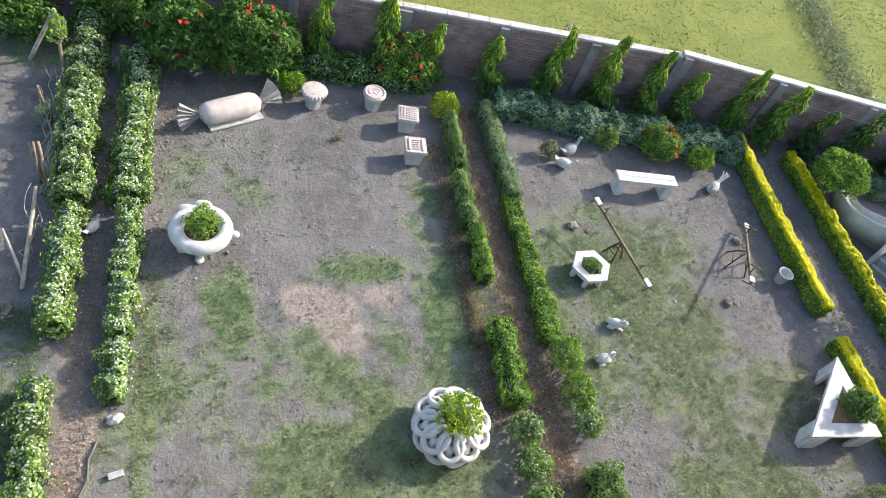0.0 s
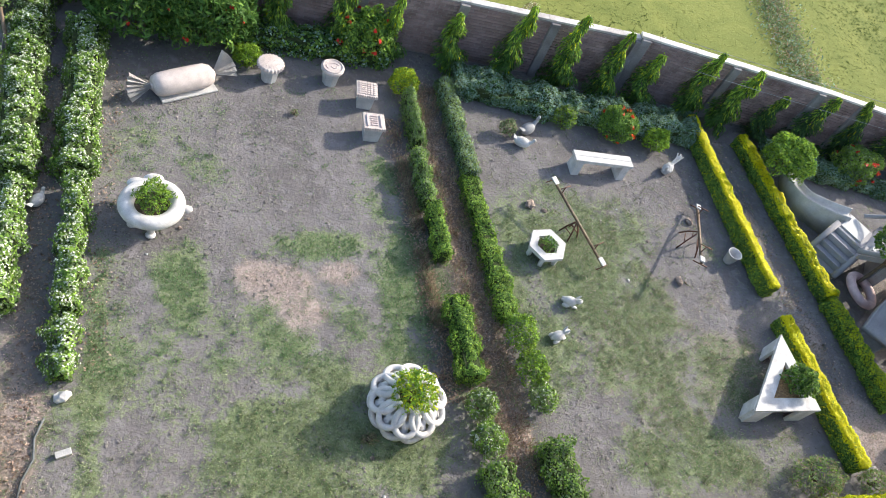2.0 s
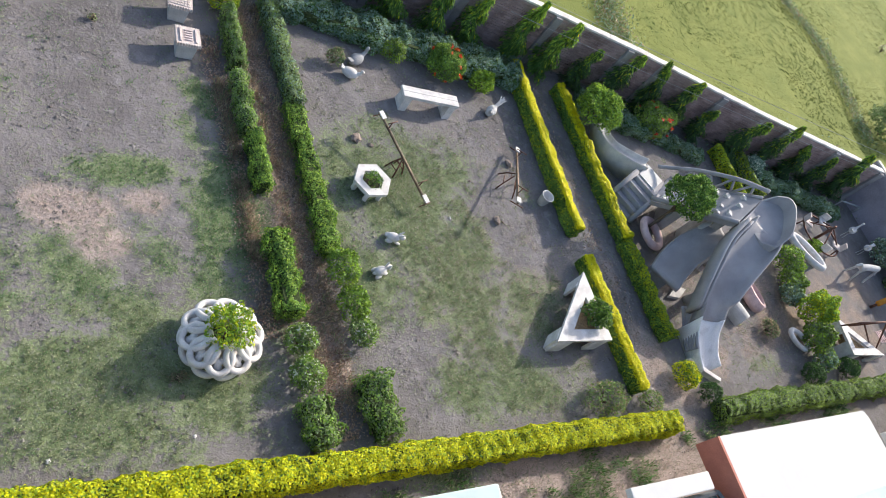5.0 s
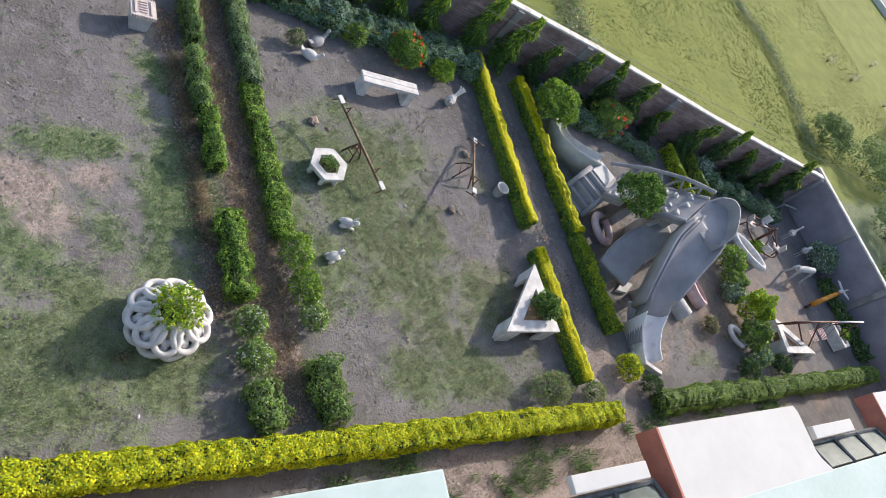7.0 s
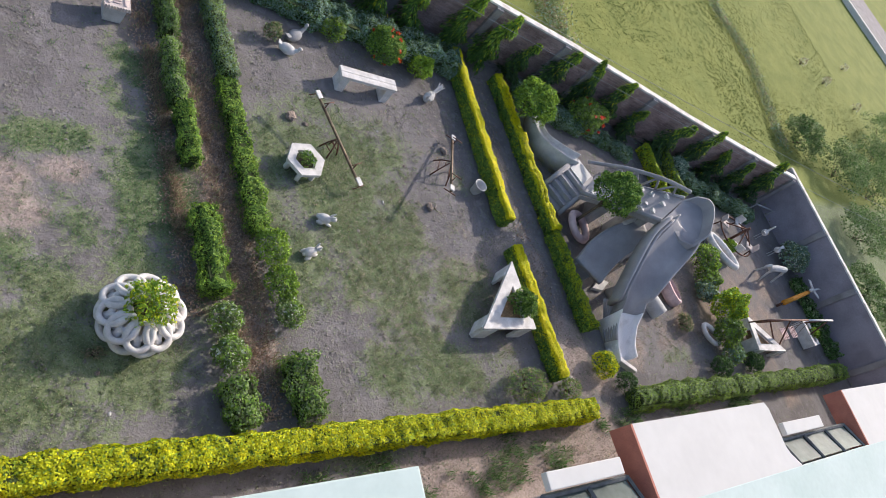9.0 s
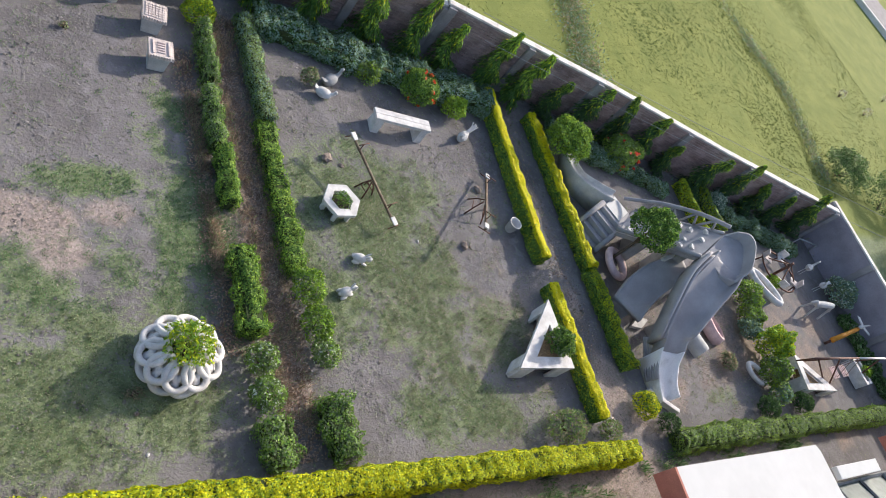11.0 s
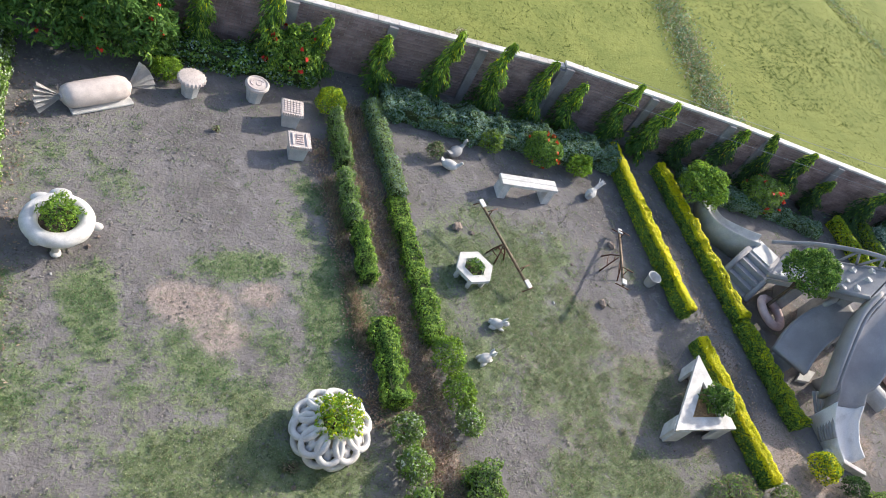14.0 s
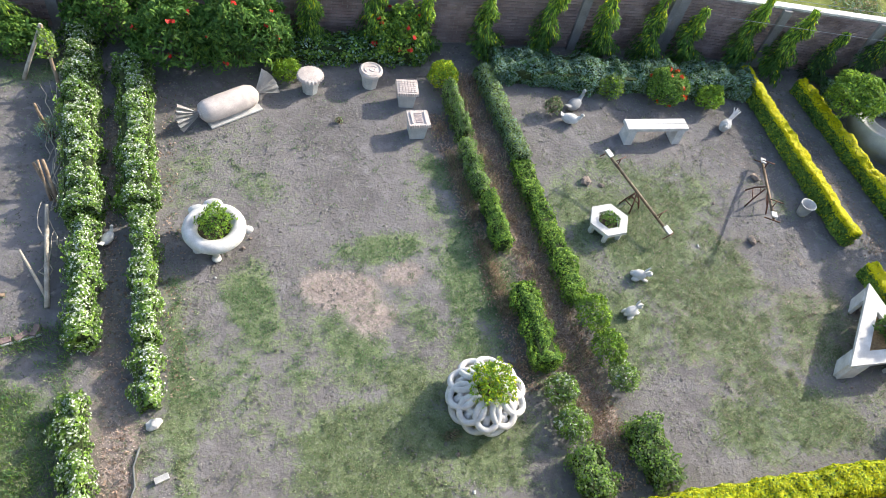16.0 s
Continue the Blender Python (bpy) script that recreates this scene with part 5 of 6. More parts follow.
def stone(name, x, y, r, mat, label, category, seed, flat=0.6):
    bm = bmesh.new()
    ball(bm, r, Matrix.Diagonal((1.25, 0.9, flat, 1)), 2)
    lumpy(bm, r * 0.5, 1.3 / r, seed)
    ob = part(name, bm, mat)
    ob.matrix_world = pose(x, y, r * flat * 0.5 - 0.02, 0, 0, 40 * seed)
    tagged(ob, label, category)


stone("clay_lump", 7.62, 8.55, 0.12, ROCK, "brown lump of earth and roots on the lawn", "rock", 1)
stone("clay_lump", 10.85, 6.42, 0.1, ROCK, "brown lump of earth and roots on the lawn", "rock", 2)
stone("clay_lump", 11.95, 8.15, 0.1, ROCK, "brown lump of earth on the bare soil", "rock", 3)
stone("clay_lump", 7.95, 8.4, 0.06, ROCK, "brown lump of earth and roots on the lawn", "rock", 4)
stone("white_stone", -1.54, 4.62, 0.1, WHITE, "white painted stone at the end of a hedge", "stone", 5, 0.9)
stone("white_stone", 13.6, 1.72, 0.1, CREAM, "pale stone at the end of a golden hedge", "stone", 6, 0.8)
bush(3.08, 3.5, -0.03, (0.16, 0.1, 0.05), 160, "flattened pale grass tuft in the shade of a planter", [GRASS_DRY, LEAF_DUST], [0.6, 0.4], leaf=0.09, ratio=0.12, seed=44, name="grass_tuft", category="plant", lie=0.3)
r = random.Random(11)
for _ in range(20):
    x, y = r.uniform(-0.8, 12.0), r.uniform(2.4, 11.0)
    if abs(x - 5.6) > 1.0:
        stone("pebble", x, y, r.uniform(0.02, 0.04), r.choice([CONCRETE_PALE, ROCK, ROCK]), "small loose pebble on the bare soil", "stone", r.uniform(1, 9), 0.7)
for x, y, t in ((-1.45, 3.74, 15), (-3.5, 6.55, 30), (-3.75, 6.5, 10), (-3.3, 6.62, 70)):
    bm = bmesh.new()
    box(bm, (0.21, 0.1, 0.07), Matrix(), 0.008)
    lumpy(bm, 0.006, 20, x)
    ob = part("loose_brick", bm, CONCRETE_PALE if x > -2 else BRICK)
    ob.matrix_world = pose(x, y, 0.02, 0, 0, t)
    tagged(ob, "loose old brick lying on the soil", "brick", "loose bricks")
bush(2.5, 10.93, -0.02, (0.09, 0.09, 0.08), 60, "tiny weed on the bare soil", [LEAF_DUST, GRASS_DRY], [0.6, 0.4], leaf=0.05, seed=41, name="weed", category="plant")


# ---- stick fence on the far side of the flower hedges ----
def pole(points, radius, label, mat=WOOD, group="rough poles of a stick fence"):
    bm = bmesh.new()
    pts = [Vector(points[0]).lerp(Vector(points[1]), t) + (0.02 * noise.noise_vector(Vector(points[0]) * 3 + Vector((t * 4, 0, 0)))) for t in (0, 0.25, 0.5, 0.75, 1)]
    tube(bm, pts, [radius, radius * 0.97, radius * 0.92, radius * 0.86, radius * 0.8], 7)
    tagged(part("pole", bm, mat, smooth=True), label, "pole", group)


pole([(-3.86, 12.85, -0.02), (-3.2, 12.95, 1.25)], 0.045, "leaning bleached wooden pole", WOOD_PALE)
pole([(-3.05, 12.0, -0.02), (-3.2, 12.95, 1.25)], 0.04, "leaning pole overgrown by a climber", WOOD)
pole([(-3.28, 11.2, 0.0), (-3.3, 11.0, 0.95)], 0.035, "leaning reddish wooden stake", WOOD)
pole([(-3.12, 9.45, 0.0), (-3.36, 9.85, 0.6)], 0.035, "split reddish wooden stake", WOOD)
pole([(-3.18, 9.4, 0.0), (-3.27, 9.85, 0.66)], 0.03, "split reddish wooden stake", WOOD)
pole([(-3.06, 9.35, 0.0), (-3.2, 9.9, 0.62)], 0.04, "split grey-brown wooden stake", WOOD)
pole([(-3.15, 7.05, 0.02), (-3.16, 9.05, 0.3)], 0.045, "long bleached pole lying along the fence", WOOD_PALE)
pole([(-3.18, 7.3, 0.0), (-3.55, 8.1, 0.3)], 0.03, "thin bleached stick leaning on the fence", WOOD_PALE)
pole([(-4.6, 7.45, 0.03), (-3.8, 7.4, 0.03)], 0.04, "thick stick lying on bare soil", WOOD)


def twigs():
    ob = empty("dead_branches", pose(-3.1, 9.0, 0), "tangle of dead pale branches along the fence", "branches")
    r = random.Random(3)
    for k in range(16):
        bm = bmesh.new()
        y = r.uniform(-1.9, 3.0)
        p = Vector((r.uniform(-0.2, 0.1), y, 0.02))
        pts = [p]
        for _ in range(6):
            p = p + Vector((r.uniform(-0.09, 0.09), r.uniform(0.05, 0.22), r.uniform(-0.02, 0.12) if p.z < 0.45 else -0.08))
            pts.append(p)
        tube(bm, pts, [0.014 * (1 - 0.12 * i) for i in range(7)], 5)
        part("branch", bm, WOOD_PALE, ob, smooth=True)


twigs()
bush(-3.12, 12.55, 0.75, (0.16, 0.3, 0.35), 420, "pale climber clinging to a leaning pole", [LEAF_DUST, LEAF_LIME], [0.6, 0.4], leaf=0.07, seed=42, name="climber", category="plant")
bush(-3.2, 11.0, 0.0, (0.28, 0.24, 0.3), 420, "small feathery grey-green shrub by the fence", [LEAF_DUST, LEAF_SILVER], [0.6, 0.4], leaf=0.07, ratio=0.25, seed=43, name="shrub", lie=0.15)
bm = bmesh.new()
tube(bm, [(-4.8 + 0.4 * k, 6.35 + 0.012 * k * k, 0.01 + 0.008 * math.sin(3 * k)) for k in range(5)], 0.02, 6)
tagged(part("water_pipe", bm, CONCRETE_PALE, smooth=True), "thin pale pipe lying in the grass", "pipe")
bm = bmesh.new()
tube(bm, [(-1.75, 4.3, 0.02), (-1.85, 4.0, 0.02), (-1.83, 3.7, 0.02), (-1.95, 3.4, 0.02), (-2.0, 3.0, 0.02)], 0.018, 6)
tagged(part("hose", bm, DARK_FRAME, smooth=True), "thin dark hose lying on dry soil", "hose")


# ---- playground with concrete slides ----
def smooth_path(points, per=6):
    """A Catmull-Rom path through points."""
    p = [Vector(q) for q in points]
    p = [2 * p[0] - p[1], *p, 2 * p[-1] - p[-2]]
    out = []
    for i in range(1, len(p) - 2):
        for k in range(per):
            t = k / per
            out.append(0.5 * ((2 * p[i]) + (p[i + 1] - p[i - 1]) * t + (2 * p[i - 1] - 5 * p[i] + 4 * p[i + 1] - p[i + 2]) * t * t + (3 * p[i] - p[i - 1] - 3 * p[i + 1] + p[i + 2]) * t ** 3))
    out.append(p[-2])
    return out


def chute(bm, points, widths, wall, left, right, skirt=0.0, under=0.14):
    """A slide's trough along points. left, right: widths of its rims; skirt: below this height its sides run down to the ground."""
    path = smooth_path(points)
    n = len(path)
    rings = []
    for i, p in enumerate(path):
        d = path[min(i + 1, n - 1)] - path[max(i - 1, 0)]
        s = Vector((-d.y, d.x, 0)).normalized()
        w = np.interp(i / (n - 1), np.linspace(0, 1, len(widths)), widths) / 2
        low = -0.03 - p.z if p.z < skirt else -under
        prof = [(-w - left, low), (-w - left, wall - 0.03), (-w - left + 0.02, wall), (-w - 0.02, wall), (-w, wall - 0.03), (-w + 0.04, 0.03), (-w * 0.5, 0.0), (w * 0.5, 0.0), (w - 0.04, 0.03), (w, wall - 0.03), (w + 0.02, wall), (w + right - 0.02, wall), (w + right, wall - 0.03), (w + right, low)]
        rings.append([bm.verts.new(p + s * a + Vector((0, 0, z))) for a, z in prof])
    k = len(rings[0])
    for a, b in zip(rings, rings[1:]):
        for j in range(k):
            bm.faces.new((a[j], a[(j + 1) % k], b[(j + 1) % k], b[j]))
    bm.faces.new(rings[0][::-1])
    bm.faces.new(rings[-1])


def slide_platform(ob):
    """A tongue-shaped deck that falls towards the chute, with a parapet round its end."""
    rim = [(16.97, 5.09, 0), (17.6, 5.38, 0), (18.27, 5.72, 0), (18.5, 5.67, 2.72), (18.76, 5.53, 2.85), (18.81, 5.32, 2.88), (18.68, 5.07, 2.88), (18.37, 4.7, 2.82), (18.02, 4.38, 2.72), (17.62, 4.22, 2.42), (17.42, 4.5, 0), (17.34, 4.8, 0)]
    rim = rim[:3] + [tuple(v) for v in smooth_path(rim[3:10], 4)] + rim[10:]
    mid = Vector((17.9, 4.93, 0))
    bm = bmesh.new()
    cols = []
    for x, y, z in rim:
        inn = Vector((x, y, 0)).lerp(mid, 0.075)
        f0, f1 = 2.3 + 0.22 * (x - 17.8), 2.3 + 0.22 * (inn.x - 17.8)
        top = z if z else f0
        cols.append([bm.verts.new(q) for q in ((x, y, f0 - 0.32), (x, y, top - 0.02), (Vector((x, y, 0)).lerp(mid, 0.02).x, Vector((x, y, 0)).lerp(mid, 0.02).y, top), (inn.x, inn.y, top if z else f1), (inn.x, inn.y, f1))])
    n = len(cols)
    for k in range(n):
        a, b = cols[k], cols[(k + 1) % n]
        for j in range(4):
            bm.faces.new((a[j], b[j], b[j + 1], a[j + 1]))
    for j in (0, 4):
        bmesh.ops.triangulate(bm, faces=[bm.faces.new([c[j] for c in cols])])
    bmesh.ops.remove_doubles(bm, verts=bm.verts, dist=0.0005)
    part("platform", bm, SLIDE_GREY, ob)


def play_slide():
    ob = empty("concrete_slide", pose(0, 0, 0), "large pale-grey concrete playground slide with a ramp", "slide")
    slide_platform(ob)
    bm = bmesh.new()
    chute(bm, [(17.75, 4.78, 2.3), (17.4, 4.52, 2.14), (16.75, 4.08, 1.7), (16.12, 3.48, 1.15), (15.99, 3.05, 0.7)], [0.85, 0.9, 0.92, 0.82, 0.78], 0.2, 0.06, 0.08, 0.0, 0.24)
    part("main_chute", bm, SLIDE_GREY, ob, smooth=True)
    # The foot is whiter than the chute: sunlight put into its colour.
    bm = bmesh.new()
    chute(bm, [(15.99, 3.05, 0.7), (15.93, 2.74, 0.42), (15.87, 2.33, 0.22), (15.88, 1.93, 0.1)], [0.78, 0.68, 0.66, 0.7], 0.2, 0.05, 0.08, 1.2)
    part("chute_foot", bm, SUNLIT_WHITE, ob, "worn foot of the main chute, whitened as if sunlit", True)
    bm = bmesh.new()
    chute(bm, [(17.05, 5.02, 2.36), (16.33, 4.6, 2.03), (15.68, 3.8, 1.42), (15.5, 3.35, 0.95)], [0.04, 0.04, 0.04, 0.04], 0.14, 0.09, 0.05, 0.0, 0.36)
    part("chute_rim", bm, SLIDE_GREY, ob, smooth=True)
    for k in range(6):
        bm = bmesh.new()
        u = (5 - k) / 5
        tube(bm, smooth_path([(15.66 - 0.1 * u, 3.38 + 0.2 * u, 0.92 - 0.42 * u), (15.62 + 0.06 * u, 3.0 + 0.18 * u, 0.66 - 0.46 * u), (15.55 + 0.03 * u, 2.72 + 0.1 * u, 0.5 - 0.4 * u), (15.5 + 0.01 * u, 2.46 + 0.05 * u, 0.4 - 0.34 * u)]), 0.045, 6)
        part("side_flute", bm, SLIDE_GREY, ob, smooth=True)
    bm = bmesh.new()
    box(bm, (1.1, 0.12, 0.2), pose(15.78, 1.95, 0.06, 0, 0, -38), 0.02)
    part("kerb", bm, WHITE, ob, "white painted kerb at the foot")
    bm = bmesh.new()
    chute(bm, [(17.4, 5.16, 1.42), (16.9, 5.15, 1.25), (16.35, 5.03, 1.02), (15.8, 4.76, 0.77), (15.38, 4.42, 0.5)], [0.68, 0.76, 0.82, 0.86, 0.88], 0.035, 0.05, 0.05, 0.0, 0.12)
    part("side_chute", bm, SLIDE_GREY, ob, smooth=True)
    bm = bmesh.new()
    tube(bm, smooth_path([(17.3, 5.55, 1.42), (17.05, 5.58, 1.36), (16.7, 5.52, 1.2)]), [0.09] * 6 + [0.075] * 6 + [0.05], 8)
    part("chute_lip", bm, CONCRETE_PALE, ob, "rounded pale lip of a side chute", True)
    bm = bmesh.new()
    box(bm, (0.35, 0.5, 0.5), pose(15.62, 4.62, 0.24, 0, 0, 28), 0.02)
    part("chute_support", bm, CONCRETE, ob)
    bm = bmesh.new()
    prism(bm, [(15.8, 4.08), (16.2, 3.98), (16.65, 4.22), (16.3, 4.36)], -0.02, 0.09, Matrix(), 0.015)
    part("landing_stone", bm, CONCRETE_PALE, ob)
    for x, y, r, h in ((17.7, 5.1, 0.2, 2.0), (18.35, 5.17, 0.24, 2.1), (16.6, 3.9, 0.14, 1.3), (17.2, 4.95, 0.12, 1.9)):
        bm = bmesh.new()
        lathe(bm, [(r * 1.25, -0.02), (r, 0.2), (r * 0.9, h * 0.75), (r * 1.15, h)], pose(x, y, 0), 16)
        part("pillar", bm, CONCRETE, ob, smooth=True)
    # Climbing ramp from the low landing up to the deck, with blocks for sun flecks.
    bm = bmesh.new()
    q = [Vector((16.05, 6.68, 0.70)), Vector((16.98, 5.12, 2.1)), Vector((18.26, 5.72, 2.38)), Vector((17.3, 7.5, 0.72))]
    vs = [bm.verts.new(v) for v in q] + [bm.verts.new(v - Vector((0, 0, 0.16))) for v in q]
    for f in ((0, 1, 2, 3), (7, 6, 5, 4), (0, 4, 5, 1), (1, 5, 6, 2), (2, 6, 7, 3), (3, 7, 4, 0)):
        bm.faces.new([vs[k] for k in f])
    ramp = part("ramp", bm, SLIDE_GREY, ob)
    # White blocks stand in for sunlight that falls through the parapet.
    r = random.Random(5)
    for i in range(6):
        for j in range(3):
            u, v = 0.1 + 0.15 * i + r.uniform(-0.03, 0.03), (j + 0.55) / 3.2 + 0.08 * (i % 2) + r.uniform(-0.05, 0.05)
            p = q[0].lerp(q[1], u).lerp(q[3].lerp(q[2], u), v)
            bm = bmesh.new()
            w, d = r.uniform(0.08, 0.13), r.uniform(0.06, 0.1)
            prism(bm, [(-w, -d * 0.6), (w * 0.6, -d), (w, d * 0.5), (-w * 0.3, d)], -0.1, 0.06, Matrix.Translation(p) @ pose(0, 0, 0, 0, 0, r.uniform(20, 70)), 0.015)
            part("sun_fleck", bm, WHITE, ramp, "white block added for a fleck of sun on the ramp")
    # Pierced parapet on the far side: rails with slanting struts.
    low = smooth_path([(17.36, 7.5, 0.74), (17.8, 6.65, 1.5), (18.28, 5.76, 2.42)], 8)
    top = smooth_path([(16.85, 7.78, 0.86), (17.3, 7.5, 1.2), (17.5, 7.12, 1.65), (17.85, 6.42, 2.3), (18.1, 5.75, 2.75)], 8)
    for name, path, rad in (("handrail", top, 0.06), ("kerb_rail", low, 0.05)):
        bm = bmesh.new()
        tube(bm, path, rad, 8)
        part(name, bm, SLIDE_GREY, ob, smooth=True)
    for i in range(4):
        for lean in (0, 1):
            a, b = low[2 + 3 * i + (3 if lean else 0)], top[13 + 5 * i]
            bm = bmesh.new()
            tube(bm, [a, b], 0.036, 6)
            part("rail_strut", bm, SLIDE_GREY, ob, smooth=True)
    bm = bmesh.new()
    tube(bm, smooth_path([q[0] + Vector((-0.1, 0.05, 0.1)), q[0].lerp(q[1], 0.5) + Vector((0, 0, 0.1)), q[1] + Vector((0, 0, 0.07))]), 0.07, 8)
    part("kerb_rail", bm, SLIDE_GREY, ob, smooth=True)
    bm = bmesh.new()
    for t in (0.35, 0.8):
        p = (q[0].lerp(q[1], t) + q[3].lerp(q[2], t)) / 2
        box(bm, (0.25, 0.9, p.z - 0.1), pose(p.x, p.y, (p.z - 0.16) / 2, 0, 0, -43), 0.02)
    part("ramp_support", bm, CONCRETE, ob)
    # Landing, its steps and the low chute.
    bm = bmesh.new()
    box(bm, (0.9, 0.85, 0.72), pose(16.5, 7.4, 0.34, 0, 0, 28), 0.03)
    part("landing", bm, SLIDE_GREY, ob)
    # A thin white sheet is added as the patch of sun on the landing.
    bm = bmesh.new()
    box(bm, (0.68, 0.6, 0.03), pose(16.48, 7.47, 0.722, 0, 0, 28), 0.006)
    part("landing_sun_patch", bm, ROOF_WHITE, ob, "white sheet for the sunlit top of the landing")
    for k in range(4):
        bm = bmesh.new()
        h = 0.58 - 0.15 * k
        box(bm, (0.2, 0.78, h + 0.02), pose(15.98 - 0.18 * k, 7.12 - 0.09 * k, h / 2 - 0.01, 0, 0, 28), 0.012)
        part("step", bm, SLIDE_GREY, ob)
    for sgn in (-1, 1):
        bm = bmesh.new()
        n = Vector((-math.sin(radians(28)), math.cos(radians(28)), 0)) * 0.45 * sgn
        tube(bm, [Vector((16.2, 7.25, 0.74)) + n, Vector((15.3, 6.78, 0.12)) + n], 0.08, 6)
        part("step_side", bm, SLIDE_GREY, ob, smooth=True)
    bm = bmesh.new()
    chute(bm, LOW_CHUTE, [0.34, 0.34, 0.34, 0.34, 0.36], 0.12, 0.05, 0.05, 2.0, 0.1)
    part("low_chute", bm, CONCRETE_PALE, ob, "low pale trough chute", True)


LOW_CHUTE = [(16.5, 7.86, 0.74), (16.15, 8.15, 0.64), (15.8, 8.66, 0.48), (15.84, 9.22, 0.34), (16.15, 9.7, 0.25)]
play_slide()
bush(16.05, 6.12, 0, (0.66, 0.64, 0.6), 6400, "small tree with dense green leaves beside a ramp", [LEAF, LEAF_DARK], [0.4, 0.6], leaf=0.075, seed=51, name="small_tree", category="tree", trunk=1.3)


def tyre(name, x, y, z, R, r, rot, mat, label, squash=1.0, group="painted play rings"):
    ob = empty(name, pose(x, y, z, *rot), label, "play ring", group)
    bm = bmesh.new()
    torus(bm, R, r, Matrix(), 32, 10, squash)
    lumpy(bm, 0.006, 8, x)
    part("ring", bm, mat, ob, smooth=True)


tyre("play_ring", 15.98, 5.88, 0.3, 0.4, 0.11, (8, 14, 0), PINK, "faded pink concrete ring leaning by the slide")
tyre("play_ring", 20.6, 2.25, 0.24, 0.46, 0.075, (8, 10, -36), WHITE, "white oval concrete ring tilted on the soil", 0.44)
tyre("play_ring", 23.6, 5.1, 0.36, 0.72, 0.12, (0, 8, 103), WHITE, "long white oval ring on low supports", 0.38)


def scoop():
    bm = bmesh.new()
    lathe(bm, [(0.5, -0.02), (0.52, 0.12), (0.46, 0.32), (0.38, 0.34), (0.42, 0.12), (0.3, 0.03)], Matrix.Diagonal((1.0, 0.72, 1, 1)), 24)
    lumpy(bm, 0.01, 6, 3)
    ob = part("play_scoop", bm, PINK, smooth=True)
    ob.matrix_world = pose(19.45, 3.8, 0, 14, -10, 120)
    tagged(ob, "faded pink concrete hollow shell half sunk in soil", "play ring", "painted play rings")


scoop()
for a in (-0.5, 0.5):
    bm = bmesh.new()
    box(bm, (0.12, 0.3, 0.36), pose(23.5 - 0.1 * a, 5.15 + a, 0.16), 0.02)
    tagged(part("ring_support", bm, CONCRETE), "low grey concrete support block under a ring", "block", "support blocks of a ring")


def half_pipe():
    bm = bmesh.new()
    o = [(0.32 * math.cos(a), 0.36 * math.sin(a)) for a in np.linspace(0, math.pi, 14)]
    i = [(0.24 * math.cos(a), 0.28 * math.sin(a)) for a in np.linspace(math.pi, 0, 14)]
    prism(bm, o + i, -0.35, 0.35, pose(0, 0, 0, 90, 0, 0))
    ob = part("half_pipe", bm, CONCRETE_PALE)
    ob.matrix_world = pose(18.38, 3.45, -0.02, 0, 0, 20)
    tagged(ob, "pale concrete arch lying on the ground", "arch")


half_pipe()
PLAY = "shrubs in the play yard"
bush(21.7, 2.95, 0, (0.62, 0.52, 0.72), 3600, "bright leafy shrub in the play yard", [LEAF_LIME, LEAF_CHARTREUSE, LEAF], [0.5, 0.2, 0.3], leaf=0.1, seed=52, name="shrub", group=PLAY)
bush(21.2, 2.15, 0, (0.5, 0.45, 0.55), 2300, "pale leafy shrub in the play yard", [LEAF_DUST, LEAF, LEAF_LIME], [0.45, 0.3, 0.25], leaf=0.1, seed=53, name="shrub", group=PLAY)
bush(21.4, 1.55, 0, (0.55, 0.35, 0.3), 1300, "dusty leafy shrub in the play yard", [LEAF_SILVER, LEAF, LEAF_DUST], [0.4, 0.3, 0.3], leaf=0.09, seed=53.5, name="shrub", group=PLAY)
bush(22.0, 4.75, 0, (0.55, 0.55, 0.5), 2210, "dusty leafy shrub in the play yard", [LEAF, LEAF_DUST, LEAF_LIME], [0.4, 0.35, 0.25], leaf=0.09, seed=54, name="shrub", group=PLAY)
bush(21.7, 4.05, 0, (0.5, 0.45, 0.4), 1800, "dusty leafy shrub in the play yard", [LEAF_DUST, LEAF, LEAF_LIME], [0.4, 0.35, 0.25], leaf=0.09, seed=55, name="shrub", group=PLAY)
bush(21.3, 3.65, 0, (0.45, 0.35, 0.35), 1200, "pale dusty shrub in the play yard", [LEAF_DUST, LEAF_SILVER], [0.5, 0.5], leaf=0.09, seed=55.5, name="shrub", group=PLAY)
# Two clipped shrubs whose shade is put into near-black leaf colours.
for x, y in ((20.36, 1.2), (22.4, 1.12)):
    bush(x, y, 0, (0.42, 0.34, 0.32), 1900, "clipped shrub with shade in its dark-green leaves", [LEAF_SHADE, LEAF_DARK], [0.6, 0.4], leaf=0.055, seed=55.8 + y, name="shrub", group=PLAY, lump=0.08, lie=0.6)
bush(19.5, 2.75, 0, (0.3, 0.3, 0.22), 544, "small half-dry plant on bare soil", [GRASS_DRY, LEAF_DUST], [0.6, 0.4], leaf=0.08, seed=56, name="shrub", group=PLAY)
bush(28.9, 4.75, 0, (0.65, 0.6, 0.6), 2550, "round pale-leaved bush by the wall", [LEAF_SILVER, LEAF_DUST, PETAL_WHITE], [0.5, 0.35, 0.15], leaf=0.1, seed=57, name="shrub", group=PLAY)
bush(24.6, 5.35, 0, (0.28, 0.28, 0.26), 510, "small lime-green plant in the play yard", [LEAF_LIME, LEAF], [0.7, 0.3], leaf=0.08, seed=58, name="shrub", group=PLAY)
